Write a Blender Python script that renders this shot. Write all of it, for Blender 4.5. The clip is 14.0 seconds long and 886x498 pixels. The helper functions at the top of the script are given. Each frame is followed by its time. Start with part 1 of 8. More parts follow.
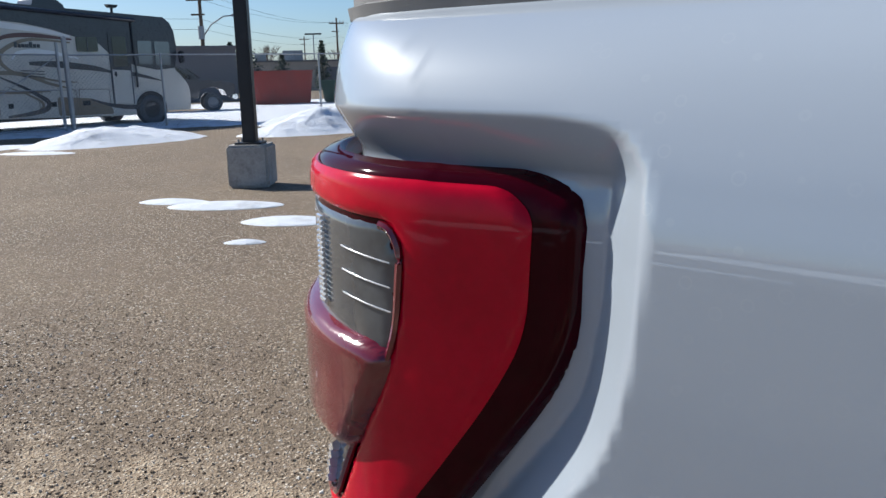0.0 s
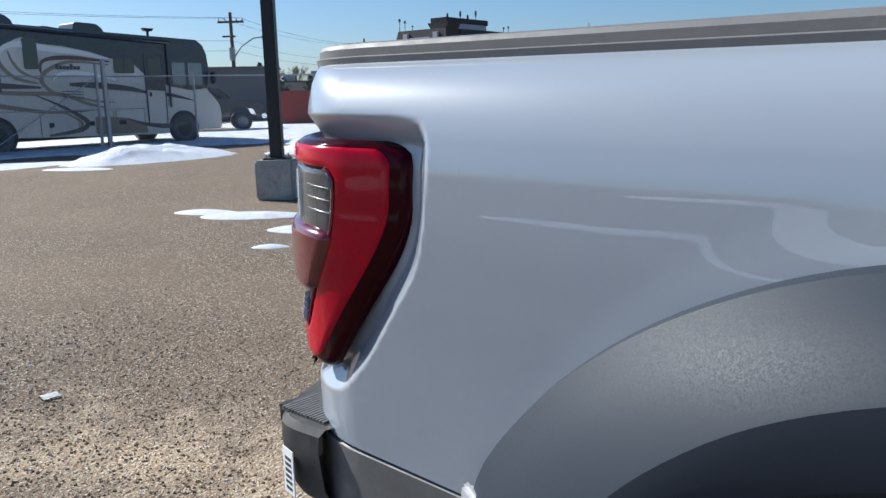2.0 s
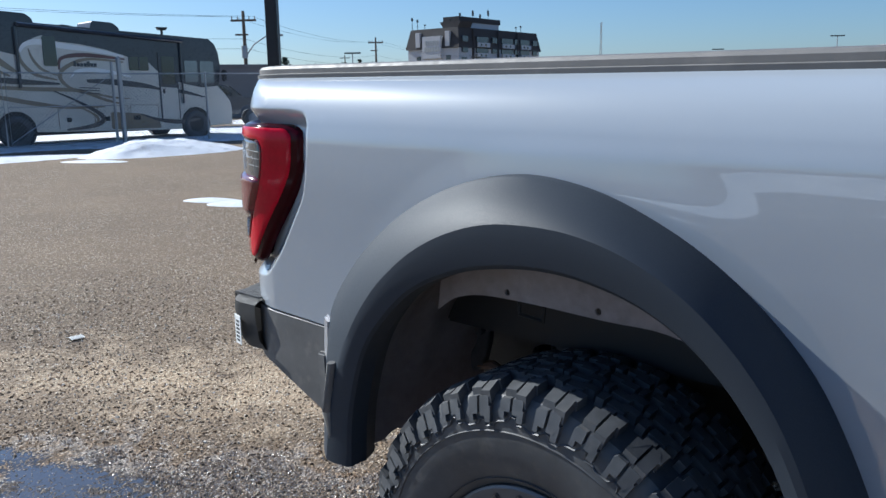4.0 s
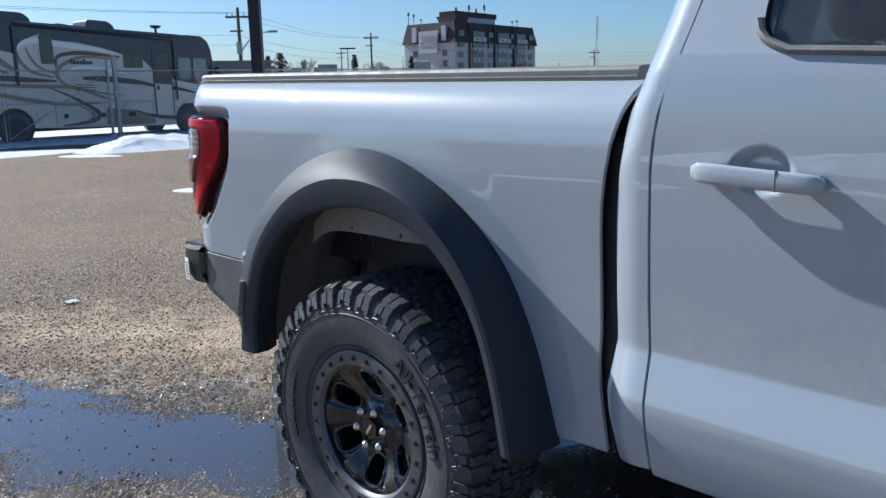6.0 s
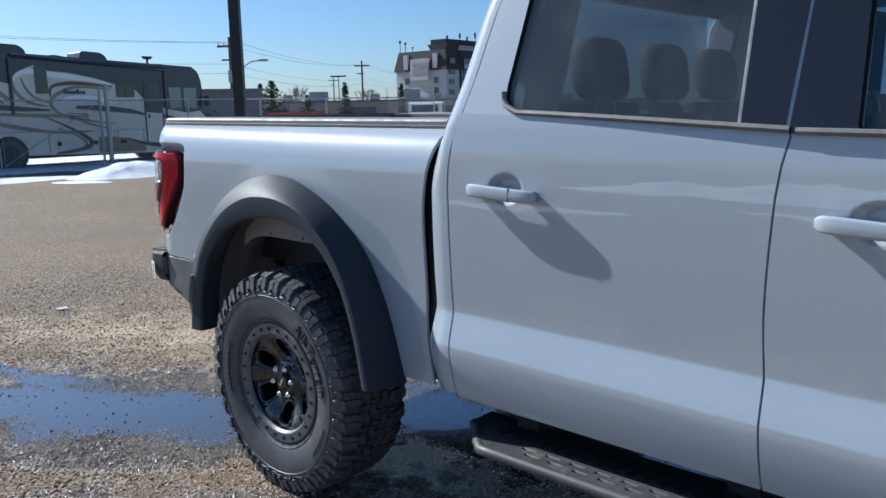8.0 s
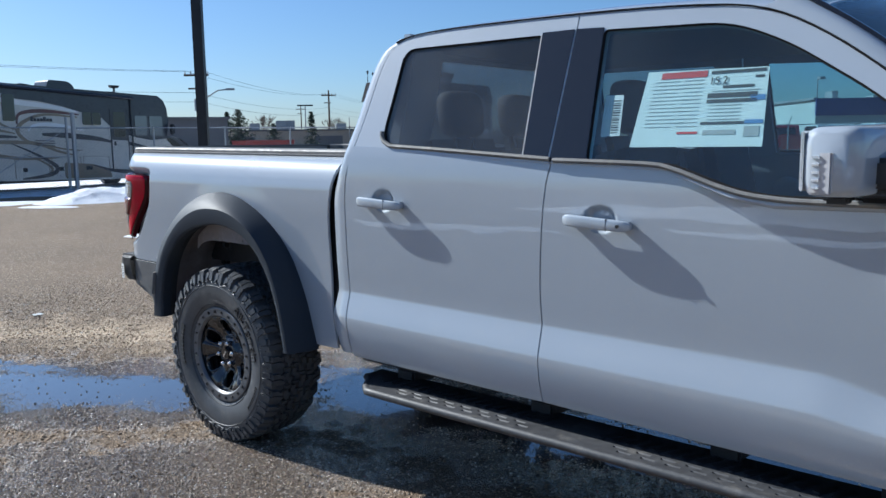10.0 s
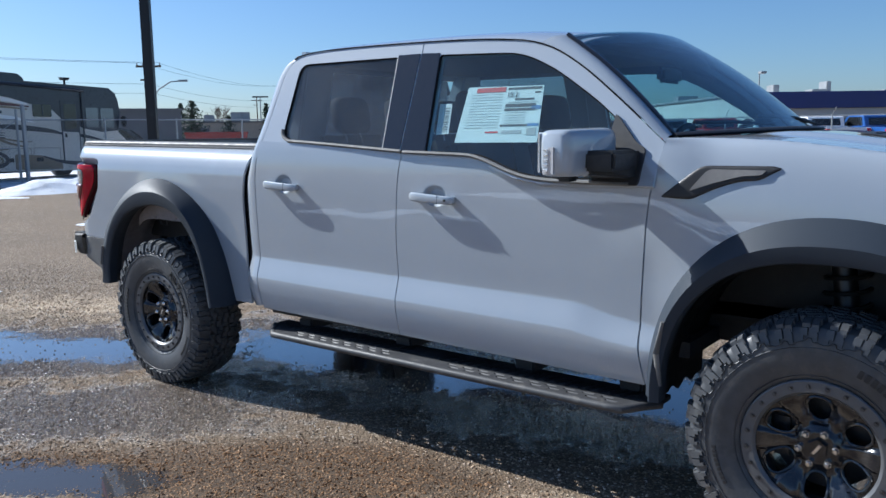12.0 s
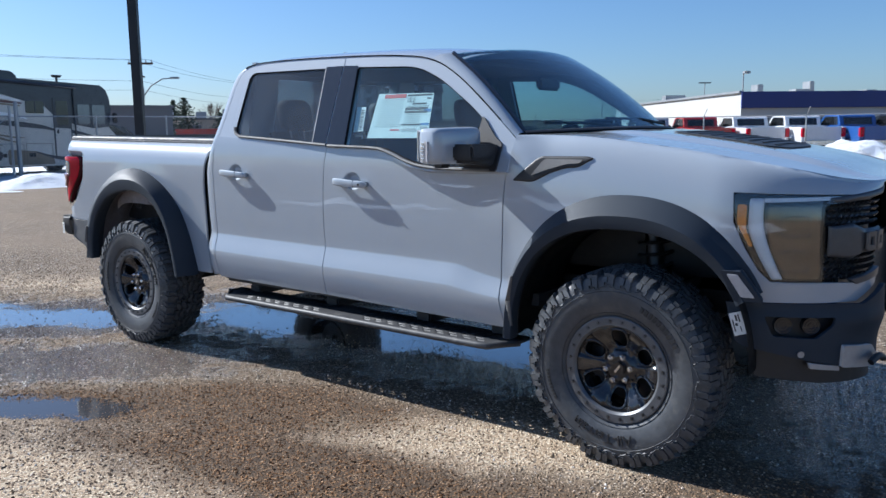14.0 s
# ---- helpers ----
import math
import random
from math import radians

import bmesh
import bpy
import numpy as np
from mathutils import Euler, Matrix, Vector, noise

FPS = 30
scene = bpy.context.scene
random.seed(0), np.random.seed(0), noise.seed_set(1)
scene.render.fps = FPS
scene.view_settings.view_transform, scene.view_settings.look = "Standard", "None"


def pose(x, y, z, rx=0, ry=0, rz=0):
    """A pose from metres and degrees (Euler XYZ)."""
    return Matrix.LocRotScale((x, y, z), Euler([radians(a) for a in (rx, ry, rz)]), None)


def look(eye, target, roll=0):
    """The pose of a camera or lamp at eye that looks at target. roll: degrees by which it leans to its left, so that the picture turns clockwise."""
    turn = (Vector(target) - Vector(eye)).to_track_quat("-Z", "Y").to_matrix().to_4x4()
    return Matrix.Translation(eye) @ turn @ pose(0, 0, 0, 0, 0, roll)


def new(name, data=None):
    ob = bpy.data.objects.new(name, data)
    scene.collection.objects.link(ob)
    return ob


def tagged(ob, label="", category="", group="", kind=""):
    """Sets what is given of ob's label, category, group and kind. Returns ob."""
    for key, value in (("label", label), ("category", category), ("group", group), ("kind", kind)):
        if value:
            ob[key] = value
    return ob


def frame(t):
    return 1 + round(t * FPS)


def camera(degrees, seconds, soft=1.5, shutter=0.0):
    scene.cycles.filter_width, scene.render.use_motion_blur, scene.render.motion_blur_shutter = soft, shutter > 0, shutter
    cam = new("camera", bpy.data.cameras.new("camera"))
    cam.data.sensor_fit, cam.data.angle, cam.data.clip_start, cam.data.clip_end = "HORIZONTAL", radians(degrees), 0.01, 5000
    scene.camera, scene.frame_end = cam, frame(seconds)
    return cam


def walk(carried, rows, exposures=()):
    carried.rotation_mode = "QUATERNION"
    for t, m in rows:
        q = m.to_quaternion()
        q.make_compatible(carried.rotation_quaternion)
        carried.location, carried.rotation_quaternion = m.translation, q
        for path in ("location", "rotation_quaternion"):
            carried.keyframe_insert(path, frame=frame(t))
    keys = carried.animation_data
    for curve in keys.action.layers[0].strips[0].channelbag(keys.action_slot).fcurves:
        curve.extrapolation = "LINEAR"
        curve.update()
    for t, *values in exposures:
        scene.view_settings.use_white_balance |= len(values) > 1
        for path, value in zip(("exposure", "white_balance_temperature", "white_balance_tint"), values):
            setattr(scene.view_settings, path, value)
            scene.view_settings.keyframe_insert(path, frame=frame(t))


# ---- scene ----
cam = camera(58.07, 14.0)
PATH = [
    (0, (-0.563, -1.374, 1.376), (-1.8378, 0.1065, 0.9493), -1.31),
    (0.5, (-0.417, -1.428, 1.371), (-1.7143, 0.0363, 0.9565), -1.60),
    (1, (-0.286, -1.492, 1.382), (-1.6021, -0.0417, 0.9767), -2.02),
    (1.5, (-0.168, -1.614, 1.374), (-1.4918, -0.1650, 0.9869), -1.40),
    (2, (-0.024, -1.736, 1.376), (-1.3540, -0.2915, 0.9964), -1.45),
    (2.5, (0.198, -1.794, 1.364), (-1.1369, -0.3525, 0.9892), -1.37),
    (3, (0.430, -1.895, 1.371), (-0.9121, -0.4596, 1.0000), -1.07),
    (5.5, (1.395, -2.422, 1.387), (0.0420, -1.0040, 0.9885), -1.13),
    (6, (1.649, -2.466, 1.394), (0.3026, -1.0406, 0.9992), -1.23),
    (6.5, (1.837, -2.561, 1.406), (0.4932, -1.1303, 1.0206), -1.31),
    (7, (2.026, -2.678, 1.423), (0.6819, -1.2438, 1.0523), -1.34),
    (7.5, (2.278, -2.728, 1.420), (0.9352, -1.2883, 1.0668), -1.40),
    (8, (2.509, -2.807, 1.449), (1.1683, -1.3611, 1.1165), -1.31),
    (10.5, (3.607, -3.399, 1.465), (2.3425, -1.8708, 1.2081), -0.78),
    (11, (3.866, -3.501, 1.476), (2.6258, -1.9538, 1.2123), -0.76),
    (11.5, (4.067, -3.653, 1.459), (2.8455, -2.0930, 1.1841), -0.79),
    (12, (4.250, -3.768, 1.474), (3.0433, -2.1979, 1.1888), -0.82),
    (12.5, (4.506, -3.841, 1.470), (3.3109, -2.2641, 1.1776), -0.92),
    (13, (4.691, -3.972, 1.470), (3.5025, -2.3910, 1.1743), -0.87),
    (13.5, (4.876, -4.120, 1.482), (3.6889, -2.5377, 1.1874), -0.76),
    (14, (5.127, -4.199, 1.467), (3.9334, -2.6209, 1.1761), -0.59),
]
walk(cam, [(t, look(eye, target, roll)) for t, eye, target, roll in PATH], [(0, 0.36, 5850, 8), (3, 0.4, 5600, 7), (6, 0.42, 5500, 6), (11, 0.42, 5450, 7), (14, 0.52, 5450, 9)])

from mathutils.geometry import tessellate_polygon

# ---- light ----
SUN = Vector((-0.30, -0.052, 0.222)).normalized()
world = bpy.data.worlds.new("sky")
scene.world = world
world.use_nodes = True
sky = world.node_tree.nodes.new("ShaderNodeTexSky")
sky.sky_type, sky.sun_disc = "NISHITA", False
sky.sun_elevation = math.asin(SUN.z)
sky.sun_rotation = math.atan2(SUN.x, SUN.y)
sky.air_density, sky.dust_density, sky.ozone_density = 1.0, 0.7, 6.0
background = world.node_tree.nodes["Background"]
background.inputs[1].default_value = 0.08
world.node_tree.links.new(sky.outputs[0], background.inputs[0])
sun = new("sun", bpy.data.lights.new("sun", "SUN"))
sun.data.energy, sun.data.angle, sun.data.color = 6.0, radians(0.53), (1.0, 0.915, 0.79)
sun.matrix_world = look(SUN * 20, (0, 0, 0))


# ---- materials ----
class Nodes:
    """A small wrapper to write node trees in a few lines."""

    def __init__(self, name):
        self.m = bpy.data.materials.new(name)
        self.m.use_nodes = True
        self.t = self.m.node_tree
        self.b = self.t.nodes["Principled BSDF"]
        self.out = self.t.nodes["Material Output"]

    def add(self, kind):
        return self.t.nodes.new(kind)

    def link(self, a, b):
        self.t.links.new(a, b)

    def coord(self):
        return self.add("ShaderNodeTexCoord").outputs["Object"]

    def noise(self, scale, detail=4.0, rough=0.55, vec=None):
        n = self.add("ShaderNodeTexNoise")
        n.inputs["Scale"].default_value, n.inputs["Detail"].default_value, n.inputs["Roughness"].default_value = scale, detail, rough
        self.link(vec or self.coord(), n.inputs["Vector"])
        return n.outputs["Fac"]

    def voronoi(self, scale, feature="F1", vec=None, out="Distance"):
        n = self.add("ShaderNodeTexVoronoi")
        n.feature = feature
        n.inputs["Scale"].default_value = scale
        self.link(vec or self.coord(), n.inputs["Vector"])
        return n.outputs[out]

    def ramp(self, fac, *stops):
        n = self.add("ShaderNodeValToRGB")
        e = n.color_ramp.elements
        for i, (pos, col) in enumerate(stops):
            el = e[i] if i < 2 else e.new(pos)
            el.position = pos
            el.color = (*col, 1) if len(col) == 3 else col
        self.link(fac, n.inputs["Fac"])
        return n.outputs["Color"]

    def mix(self, fac, a, b, mode="MIX"):
        n = self.add("ShaderNodeMix")
        n.data_type, n.blend_type = "RGBA", mode
        for sock, v in ((n.inputs[0], fac), (n.inputs[6], a), (n.inputs[7], b)):
            if isinstance(v, (int, float)):
                sock.default_value = v
            elif isinstance(v, tuple):
                sock.default_value = (*v, 1)
            else:
                self.link(v, sock)
        return n.outputs[2]

    def math(self, op, a, b=0.0, c=0.0, clamp=False):
        n = self.add("ShaderNodeMath")
        n.operation, n.use_clamp = op, clamp
        for sock, v in zip(n.inputs, (a, b, c)):
            if isinstance(v, (int, float)):
                sock.default_value = v
            else:
                self.link(v, sock)
        return n.outputs[0]

    def span(self, v, lo, hi, a=0.0, b=1.0, smooth=True):
        n = self.add("ShaderNodeMapRange")
        n.interpolation_type = "SMOOTHSTEP" if smooth else "LINEAR"
        for i, val in ((1, lo), (2, hi), (3, a), (4, b)):
            n.inputs[i].default_value = val
        self.link(v, n.inputs[0])
        return n.outputs[0]

    def bump(self, height, strength, dist):
        n = self.add("ShaderNodeBump")
        n.inputs["Strength"].default_value, n.inputs["Distance"].default_value = strength, dist
        self.link(height, n.inputs["Height"])
        return n.outputs["Normal"]

    def set(self, name, v):
        s = self.b.inputs[name]
        if isinstance(v, (int, float)):
            s.default_value = v
        elif isinstance(v, tuple):
            s.default_value = (*v, 1)
        else:
            self.link(v, s)


def mat(name, col, rough=0.5, metal=0.0, coat=0.0, vary=0.12, big=1.5, small=40.0, bump=0.0, grain=250.0, depth=0.002, spec=0.5, dirt=None):
    """A surface with stains at a large scale, grain at a small one, and a fine relief."""
    n = Nodes(name)
    a, b = n.noise(big, 5), n.noise(small, 3)
    f = n.math("ADD", n.math("MULTIPLY", a, 0.6), n.math("MULTIPLY", b, 0.4))
    lo, hi = tuple(c * (1 - vary) for c in col), tuple(min(1.0, c * (1 + vary)) for c in col)
    c = n.ramp(f, (0.35, lo), (0.65, hi))
    if dirt:
        c = n.mix(n.span(n.noise(big * 3, 6, 0.65), 0.5, 0.75, 0, dirt[1]), c, dirt[0])
    n.set("Base Color", c)
    n.set("Roughness", n.span(b, 0.3, 0.7, max(0.02, rough * 0.88), min(1.0, rough * 1.12)))
    n.set("Metallic", metal)
    n.set("Coat Weight", coat)
    n.set("Coat Roughness", 0.03)
    n.set("Specular IOR Level", spec)
    if bump:
        n.set("Normal", n.bump(n.noise(grain, 3), bump, depth))
    return n.m


def glass(name, tint, gloss_rough=0.0, dust=0.0):
    """Thin glass: tinted see-through with a mirror gloss by Fresnel."""
    n = Nodes(name)
    clear, gloss, mixed, facing = n.add("ShaderNodeBsdfTransparent"), n.add("ShaderNodeBsdfGlossy"), n.add("ShaderNodeMixShader"), n.add("ShaderNodeLayerWeight")
    clear.inputs[0].default_value = (*tint, 1)
    gloss.inputs["Roughness"].default_value = gloss_rough
    facing.inputs["Blend"].default_value = 0.5
    n.link(n.math("ADD", n.math("MULTIPLY", n.math("POWER", facing.outputs["Facing"], 4.0), 0.9), 0.045), mixed.inputs[0])
    n.link(clear.outputs[0], mixed.inputs[1])
    n.link(gloss.outputs[0], mixed.inputs[2])
    film, dusty = n.add("ShaderNodeBsdfDiffuse"), n.add("ShaderNodeMixShader")
    film.inputs[0].default_value = (0.44, 0.46, 0.49, 1)
    n.link(n.span(n.noise(3.0, 6, 0.65), 0.3, 0.75, dust * 0.5, dust * 1.4), dusty.inputs[0])
    n.link(mixed.outputs[0], dusty.inputs[1])
    n.link(film.outputs[0], dusty.inputs[2])
    n.link(dusty.outputs[0], n.out.inputs["Surface"])
    return n.m


def paint_material(name, col, spots=True):
    """Car paint under clear coat, with a little dust and dried water spots."""
    n = Nodes(name)
    c = n.mix(n.span(n.noise(0.9, 3), 0.3, 0.7), tuple(v * 0.97 for v in col), tuple(v * 1.03 for v in col))
    if spots:
        d = n.voronoi(55, vec=n.coord())
        rim = n.span(n.math("ABSOLUTE", n.math("SUBTRACT", d, 0.2)), 0.0, 0.06, 1, 0)
        where = n.span(n.noise(1.7, 4), 0.55, 0.75, 0, 0.2)
        c = n.mix(n.math("MULTIPLY", rim, where), c, (0.62, 0.61, 0.6))
        c = n.mix(n.span(n.noise(5, 6, 0.7), 0.45, 0.8, 0, 0.12), c, (0.46, 0.44, 0.41))
    n.set("Base Color", c)
    n.set("Roughness", 0.42)
    n.set("Specular IOR Level", 0.1)
    n.set("Coat Weight", 1.0)
    n.set("Coat IOR", 1.8)
    n.set("Coat Roughness", n.span(n.noise(3, 5, 0.65), 0.35, 0.75, 0.004, 0.016))
    wave = n.add("ShaderNodeBump")
    wave.inputs["Strength"].default_value, wave.inputs["Distance"].default_value = 0.16, 0.012
    n.link(n.noise(3.4, 2, 0.4), wave.inputs["Height"])
    n.link(wave.outputs["Normal"], n.b.inputs["Coat Normal"])
    return n.m


def ellipse(n, v, x, y, a, b, turn, soft=1.0):
    """A field that is 1 in the middle of an oval patch and 0 at its rim."""
    m = n.add("ShaderNodeMapping")
    m.vector_type = "TEXTURE"
    m.inputs["Location"].default_value = (x, y, 0)
    m.inputs["Rotation"].default_value = (0, 0, radians(turn))
    m.inputs["Scale"].default_value = (a, b, 1000)
    n.link(v, m.inputs["Vector"])
    ln = n.add("ShaderNodeVectorMath")
    ln.operation = "LENGTH"
    n.link(m.outputs[0], ln.inputs[0])
    return n.math("MULTIPLY", n.math("SUBTRACT", 1.0, ln.outputs["Value"]), soft)


PUDDLES = [(-1.2, -1.0, 1.8, 0.45, 32, 1.0), (0.75, 0.0, 1.9, 0.5, 6, 1.0), (2.6, 0.35, 1.3, 0.5, 20, 1.0), (0.85, -2.2, 0.62, 0.25, 30, 1.0), (-2.7, -1.35, 1.3, 0.22, 22, 0.7)]
FILMS = [(-1.3, -1.05, 2.1, 0.8, 30, 1.0), (0.1, -1.6, 1.3, 0.6, 35, 0.8), (2.0, 0.15, 3.6, 0.85, 3, 1.0), (5.2, 0.5, 1.6, 1.15, 10, 1.0)]
DAMPS = FILMS + [(1.75, -1.5, 1.1, 0.42, 22, 1.0), (0.9, -2.1, 0.9, 0.35, 25, 0.9), (2.5, -1.95, 1.5, 0.4, 14, 0.9), (4.9, -0.9, 0.9, 0.5, 15, 0.8)]


def water_fields(n):
    """How far the ground is under water, under a film of water, and damp."""
    v = n.coord()

    def union(patches):
        f = ellipse(n, v, *patches[0])
        for p in patches[1:]:
            f = n.math("MAXIMUM", f, ellipse(n, v, *p))
        return f

    edge = n.math("MULTIPLY", n.math("SUBTRACT", n.noise(2.0, 8, 0.66), 0.5), 1.5)
    fine = n.math("MULTIPLY", n.math("SUBTRACT", n.noise(8, 5, 0.6), 0.5), 0.55)
    low = n.math("MULTIPLY", n.math("SUBTRACT", n.noise(0.7, 4), 0.5), 1.2)
    water = n.math("ADD", union(PUDDLES), n.math("ADD", edge, fine))
    film = n.span(n.math("ADD", union(FILMS), n.math("ADD", edge, n.math("ADD", fine, low))), -0.05, 0.3)
    damp = n.span(n.math("ADD", union(DAMPS), n.math("ADD", n.math("MULTIPLY", edge, 0.6), low)), -0.2, 0.45)
    return water, film, damp


SANDY = [(3.1, -1.2, 0.95, 0.34, 20, 1.0), (1.7, -2.85, 1.6, 0.55, 12, 1.0), (4.7, -2.3, 1.7, 0.6, 15, 1.0), (-2.6, -0.25, 1.6, 0.5, 25, 0.4), (-3.6, -2.0, 1.6, 0.5, 25, 0.75), (0.2, -2.9, 1.2, 0.4, 30, 0.8)]


def sand_field(n):
    """Where pale sand lies between the stones."""
    v = n.coord()
    f = ellipse(n, v, *SANDY[0])
    for p in SANDY[1:]:
        f = n.math("MAXIMUM", f, ellipse(n, v, *p))
    return n.span(n.math("ADD", f, n.math("MULTIPLY", n.math("SUBTRACT", n.noise(3.0, 7, 0.68), 0.5), 1.5)), -0.15, 0.5)


def stone_colour(n, tone, damp, film):
    """Buff, brown and grey stone; browner when damp; wet-film sheen painted as pale grey."""
    stone = n.ramp(tone, (0.0, (0.1, 0.07, 0.045)), (0.25, (0.25, 0.186, 0.125)), (0.7, (0.5, 0.385, 0.265)), (0.9, (0.78, 0.655, 0.5)), (1.0, (0.95, 0.9, 0.82)))
    stone = n.mix(1.0, stone, (0.83, 0.82, 0.82), "MULTIPLY")
    wet = n.mix(1.0, stone, (0.6, 0.37, 0.18), "MULTIPLY")
    return n.mix(n.math("MULTIPLY", damp, 0.85), stone, n.mix(film, wet, n.mix(1.0, stone, (0.82, 0.83, 0.87), "MULTIPLY")))


def ground_material():
    """Weathered chip-seal asphalt: coloured stones in a dark binder, damp round the puddles, with standing water."""
    n = Nodes("asphalt")
    water, film, damp = water_fields(n)
    stones = n.voronoi(75)
    grit = n.voronoi(190)
    pits = n.noise(30, 6, 0.7)
    height = n.math("ADD", n.math("ADD", n.math("MULTIPLY", n.span(stones, 0.0, 0.55, 1, 0), 0.8), n.math("MULTIPLY", n.span(grit, 0.0, 0.6, 1, 0), 0.25)), n.math("MULTIPLY", pits, 0.5))
    stand = n.span(n.math("SUBTRACT", water, n.math("MULTIPLY", height, 0.6)), 0.0, 0.1)
    r = n.add("ShaderNodeSeparateColor")
    n.link(n.voronoi(75, out="Color"), r.inputs[0])
    c = stone_colour(n, r.outputs[0], damp, film)
    binder = n.span(stones, 0.3, 0.62, 0, 0.82)
    c = n.mix(binder, c, n.mix(damp, (0.1, 0.075, 0.052), (0.055, 0.042, 0.03)))
    c = n.mix(n.span(n.noise(0.35, 6, 0.6), 0.35, 0.7, 0, 0.25), c, n.mix(damp, (0.34, 0.26, 0.175), (0.14, 0.1, 0.066)))
    c = n.mix(n.span(n.noise(1.1, 9, 0.72), 0.42, 0.66, 0, 0.5), c, n.mix(damp, (0.19, 0.14, 0.1), (0.075, 0.055, 0.038)))
    grains = n.mix(n.math("MULTIPLY", binder, 0.55), n.ramp(r.outputs[1], (0.0, (0.42, 0.31, 0.2)), (0.5, (0.66, 0.51, 0.35)), (1.0, (0.9, 0.77, 0.58))), (0.24, 0.17, 0.11))
    c = n.mix(n.math("MULTIPLY", sand_field(n), n.math("SUBTRACT", 0.85, n.math("MULTIPLY", damp, 0.55))), c, grains)
    c = n.mix(stand, c, (0.05, 0.05, 0.054))
    n.set("Base Color", c)
    rough = n.math("SUBTRACT", 0.9, n.math("MULTIPLY", film, 0.76))
    n.set("Roughness", n.math("MULTIPLY", rough, n.math("SUBTRACT", 1.0, n.math("MULTIPLY", stand, 0.92))))
    n.set("Specular IOR Level", n.math("SUBTRACT", n.span(film, 0, 1, 0.25, 1.0), n.math("MULTIPLY", stand, 0.5)))
    n.set("Coat Weight", n.math("MULTIPLY", stand, 1.0))
    n.set("Coat IOR", 1.38)
    n.set("Coat Roughness", 0.02)
    flat = n.math("SUBTRACT", 1.0, n.math("MULTIPLY", stand, 0.98))
    n.set("Normal", n.bump(n.math("MULTIPLY", height, flat), 1.0, 0.014))
    return n.m


def chip_material():
    """Loose stones of the same rock, wet where the ground is wet."""
    n = Nodes("stone_chip")
    water, film, damp = water_fields(n)
    tone = n.add("ShaderNodeNewGeometry").outputs["Random Per Island"]
    n.set("Base Color", stone_colour(n, tone, damp, film))
    n.set("Roughness", n.math("SUBTRACT", 0.9, n.math("MULTIPLY", film, 0.74)))
    n.set("Specular IOR Level", n.span(film, 0, 1, 0.25, 0.9))
    n.set("Normal", n.bump(n.noise(400, 2), 0.4, 0.002))
    return n.m


def snow_material(name, dirty=0.35):
    n = Nodes(name)
    grime = n.span(n.noise(2.5, 8, 0.7), 0.48, 0.72, 0, dirty)
    n.set("Base Color", n.mix(grime, (0.72, 0.75, 0.8), (0.28, 0.26, 0.23)))
    n.set("Roughness", 0.7)
    n.set("Subsurface Weight", 0.0)
    n.set("Normal", n.bump(n.noise(9, 8, 0.7), 0.9, 0.06))
    return n.m


PAINT = paint_material("grey_paint", (0.342, 0.381, 0.43))
BOARD = mat("dusty_black_step", (0.045, 0.046, 0.05), 0.55, vary=0.25, big=5, bump=0.1, grain=500, dirt=((0.2, 0.185, 0.165), 0.45))
PLASTIC = mat("satin_plastic", (0.025, 0.033, 0.046), 0.58, spec=0.26, vary=0.03, small=500, bump=0.1, grain=1200, depth=0.0003)
TRIM = mat("dusty_plastic_trim", (0.13, 0.128, 0.125), 0.6, vary=0.2, big=6, bump=0.1, grain=500, dirt=((0.27, 0.25, 0.22), 0.5))
CAP = mat("bed_cap_plastic", (0.16, 0.155, 0.15), 0.6, vary=0.12, bump=0.3, grain=700, depth=0.001, dirt=((0.3, 0.28, 0.26), 0.5))
BLACK = mat("black_plastic", (0.016, 0.016, 0.018), 0.5, vary=0.2, bump=0.1, grain=400)
SEAL = mat("dull_black_rubber", (0.014, 0.014, 0.015), 0.9, spec=0.08, vary=0.1)
GLOSS = mat("gloss_black", (0.012, 0.012, 0.014), 0.12, coat=0.6, vary=0.1)
RUBBER = mat("tyre_rubber", (0.062, 0.066, 0.073), 0.5, vary=0.25, big=8, bump=0.25, grain=400, depth=0.001, dirt=((0.13, 0.125, 0.115), 0.5))
LETTER = mat("raised_rubber_letter", (0.025, 0.025, 0.027), 0.45, vary=0.1)
RIM = mat("satin_black_rim", (0.018, 0.019, 0.022), 0.2, metal=0.2, coat=0.7, vary=0.15)
RING = mat("dark_grey_ring", (0.12, 0.125, 0.135), 0.42, metal=0.4, vary=0.12, dirt=((0.13, 0.125, 0.12), 0.3))
CHROME = mat("chrome", (0.85, 0.86, 0.88), 0.18, metal=1.0, vary=0.05)
STEEL = mat("dull_steel", (0.3, 0.3, 0.31), 0.5, metal=0.8, vary=0.2, dirt=((0.2, 0.17, 0.14), 0.5))
LINER = mat("wheel_well_liner", (0.27, 0.245, 0.25), 0.75, vary=0.25, big=4, bump=0.3, grain=120, dirt=((0.24, 0.21, 0.19), 0.6))
UNDER = mat("chassis_black", (0.014, 0.014, 0.015), 0.6, vary=0.3, big=6, dirt=((0.035, 0.03, 0.026), 0.5))
TINT_DARK = glass("privacy_glass", (0.55, 0.59, 0.62), dust=0.05)
TINT_LIGHT = glass("green_tinted_glass", (0.74, 0.86, 0.89), dust=0.02)
CLEAR = glass("clear_lens", (0.93, 0.94, 0.94))
SEAT = mat("dark_seat_cloth", (0.03, 0.032, 0.036), 0.8, vary=0.2, bump=0.3, grain=300)
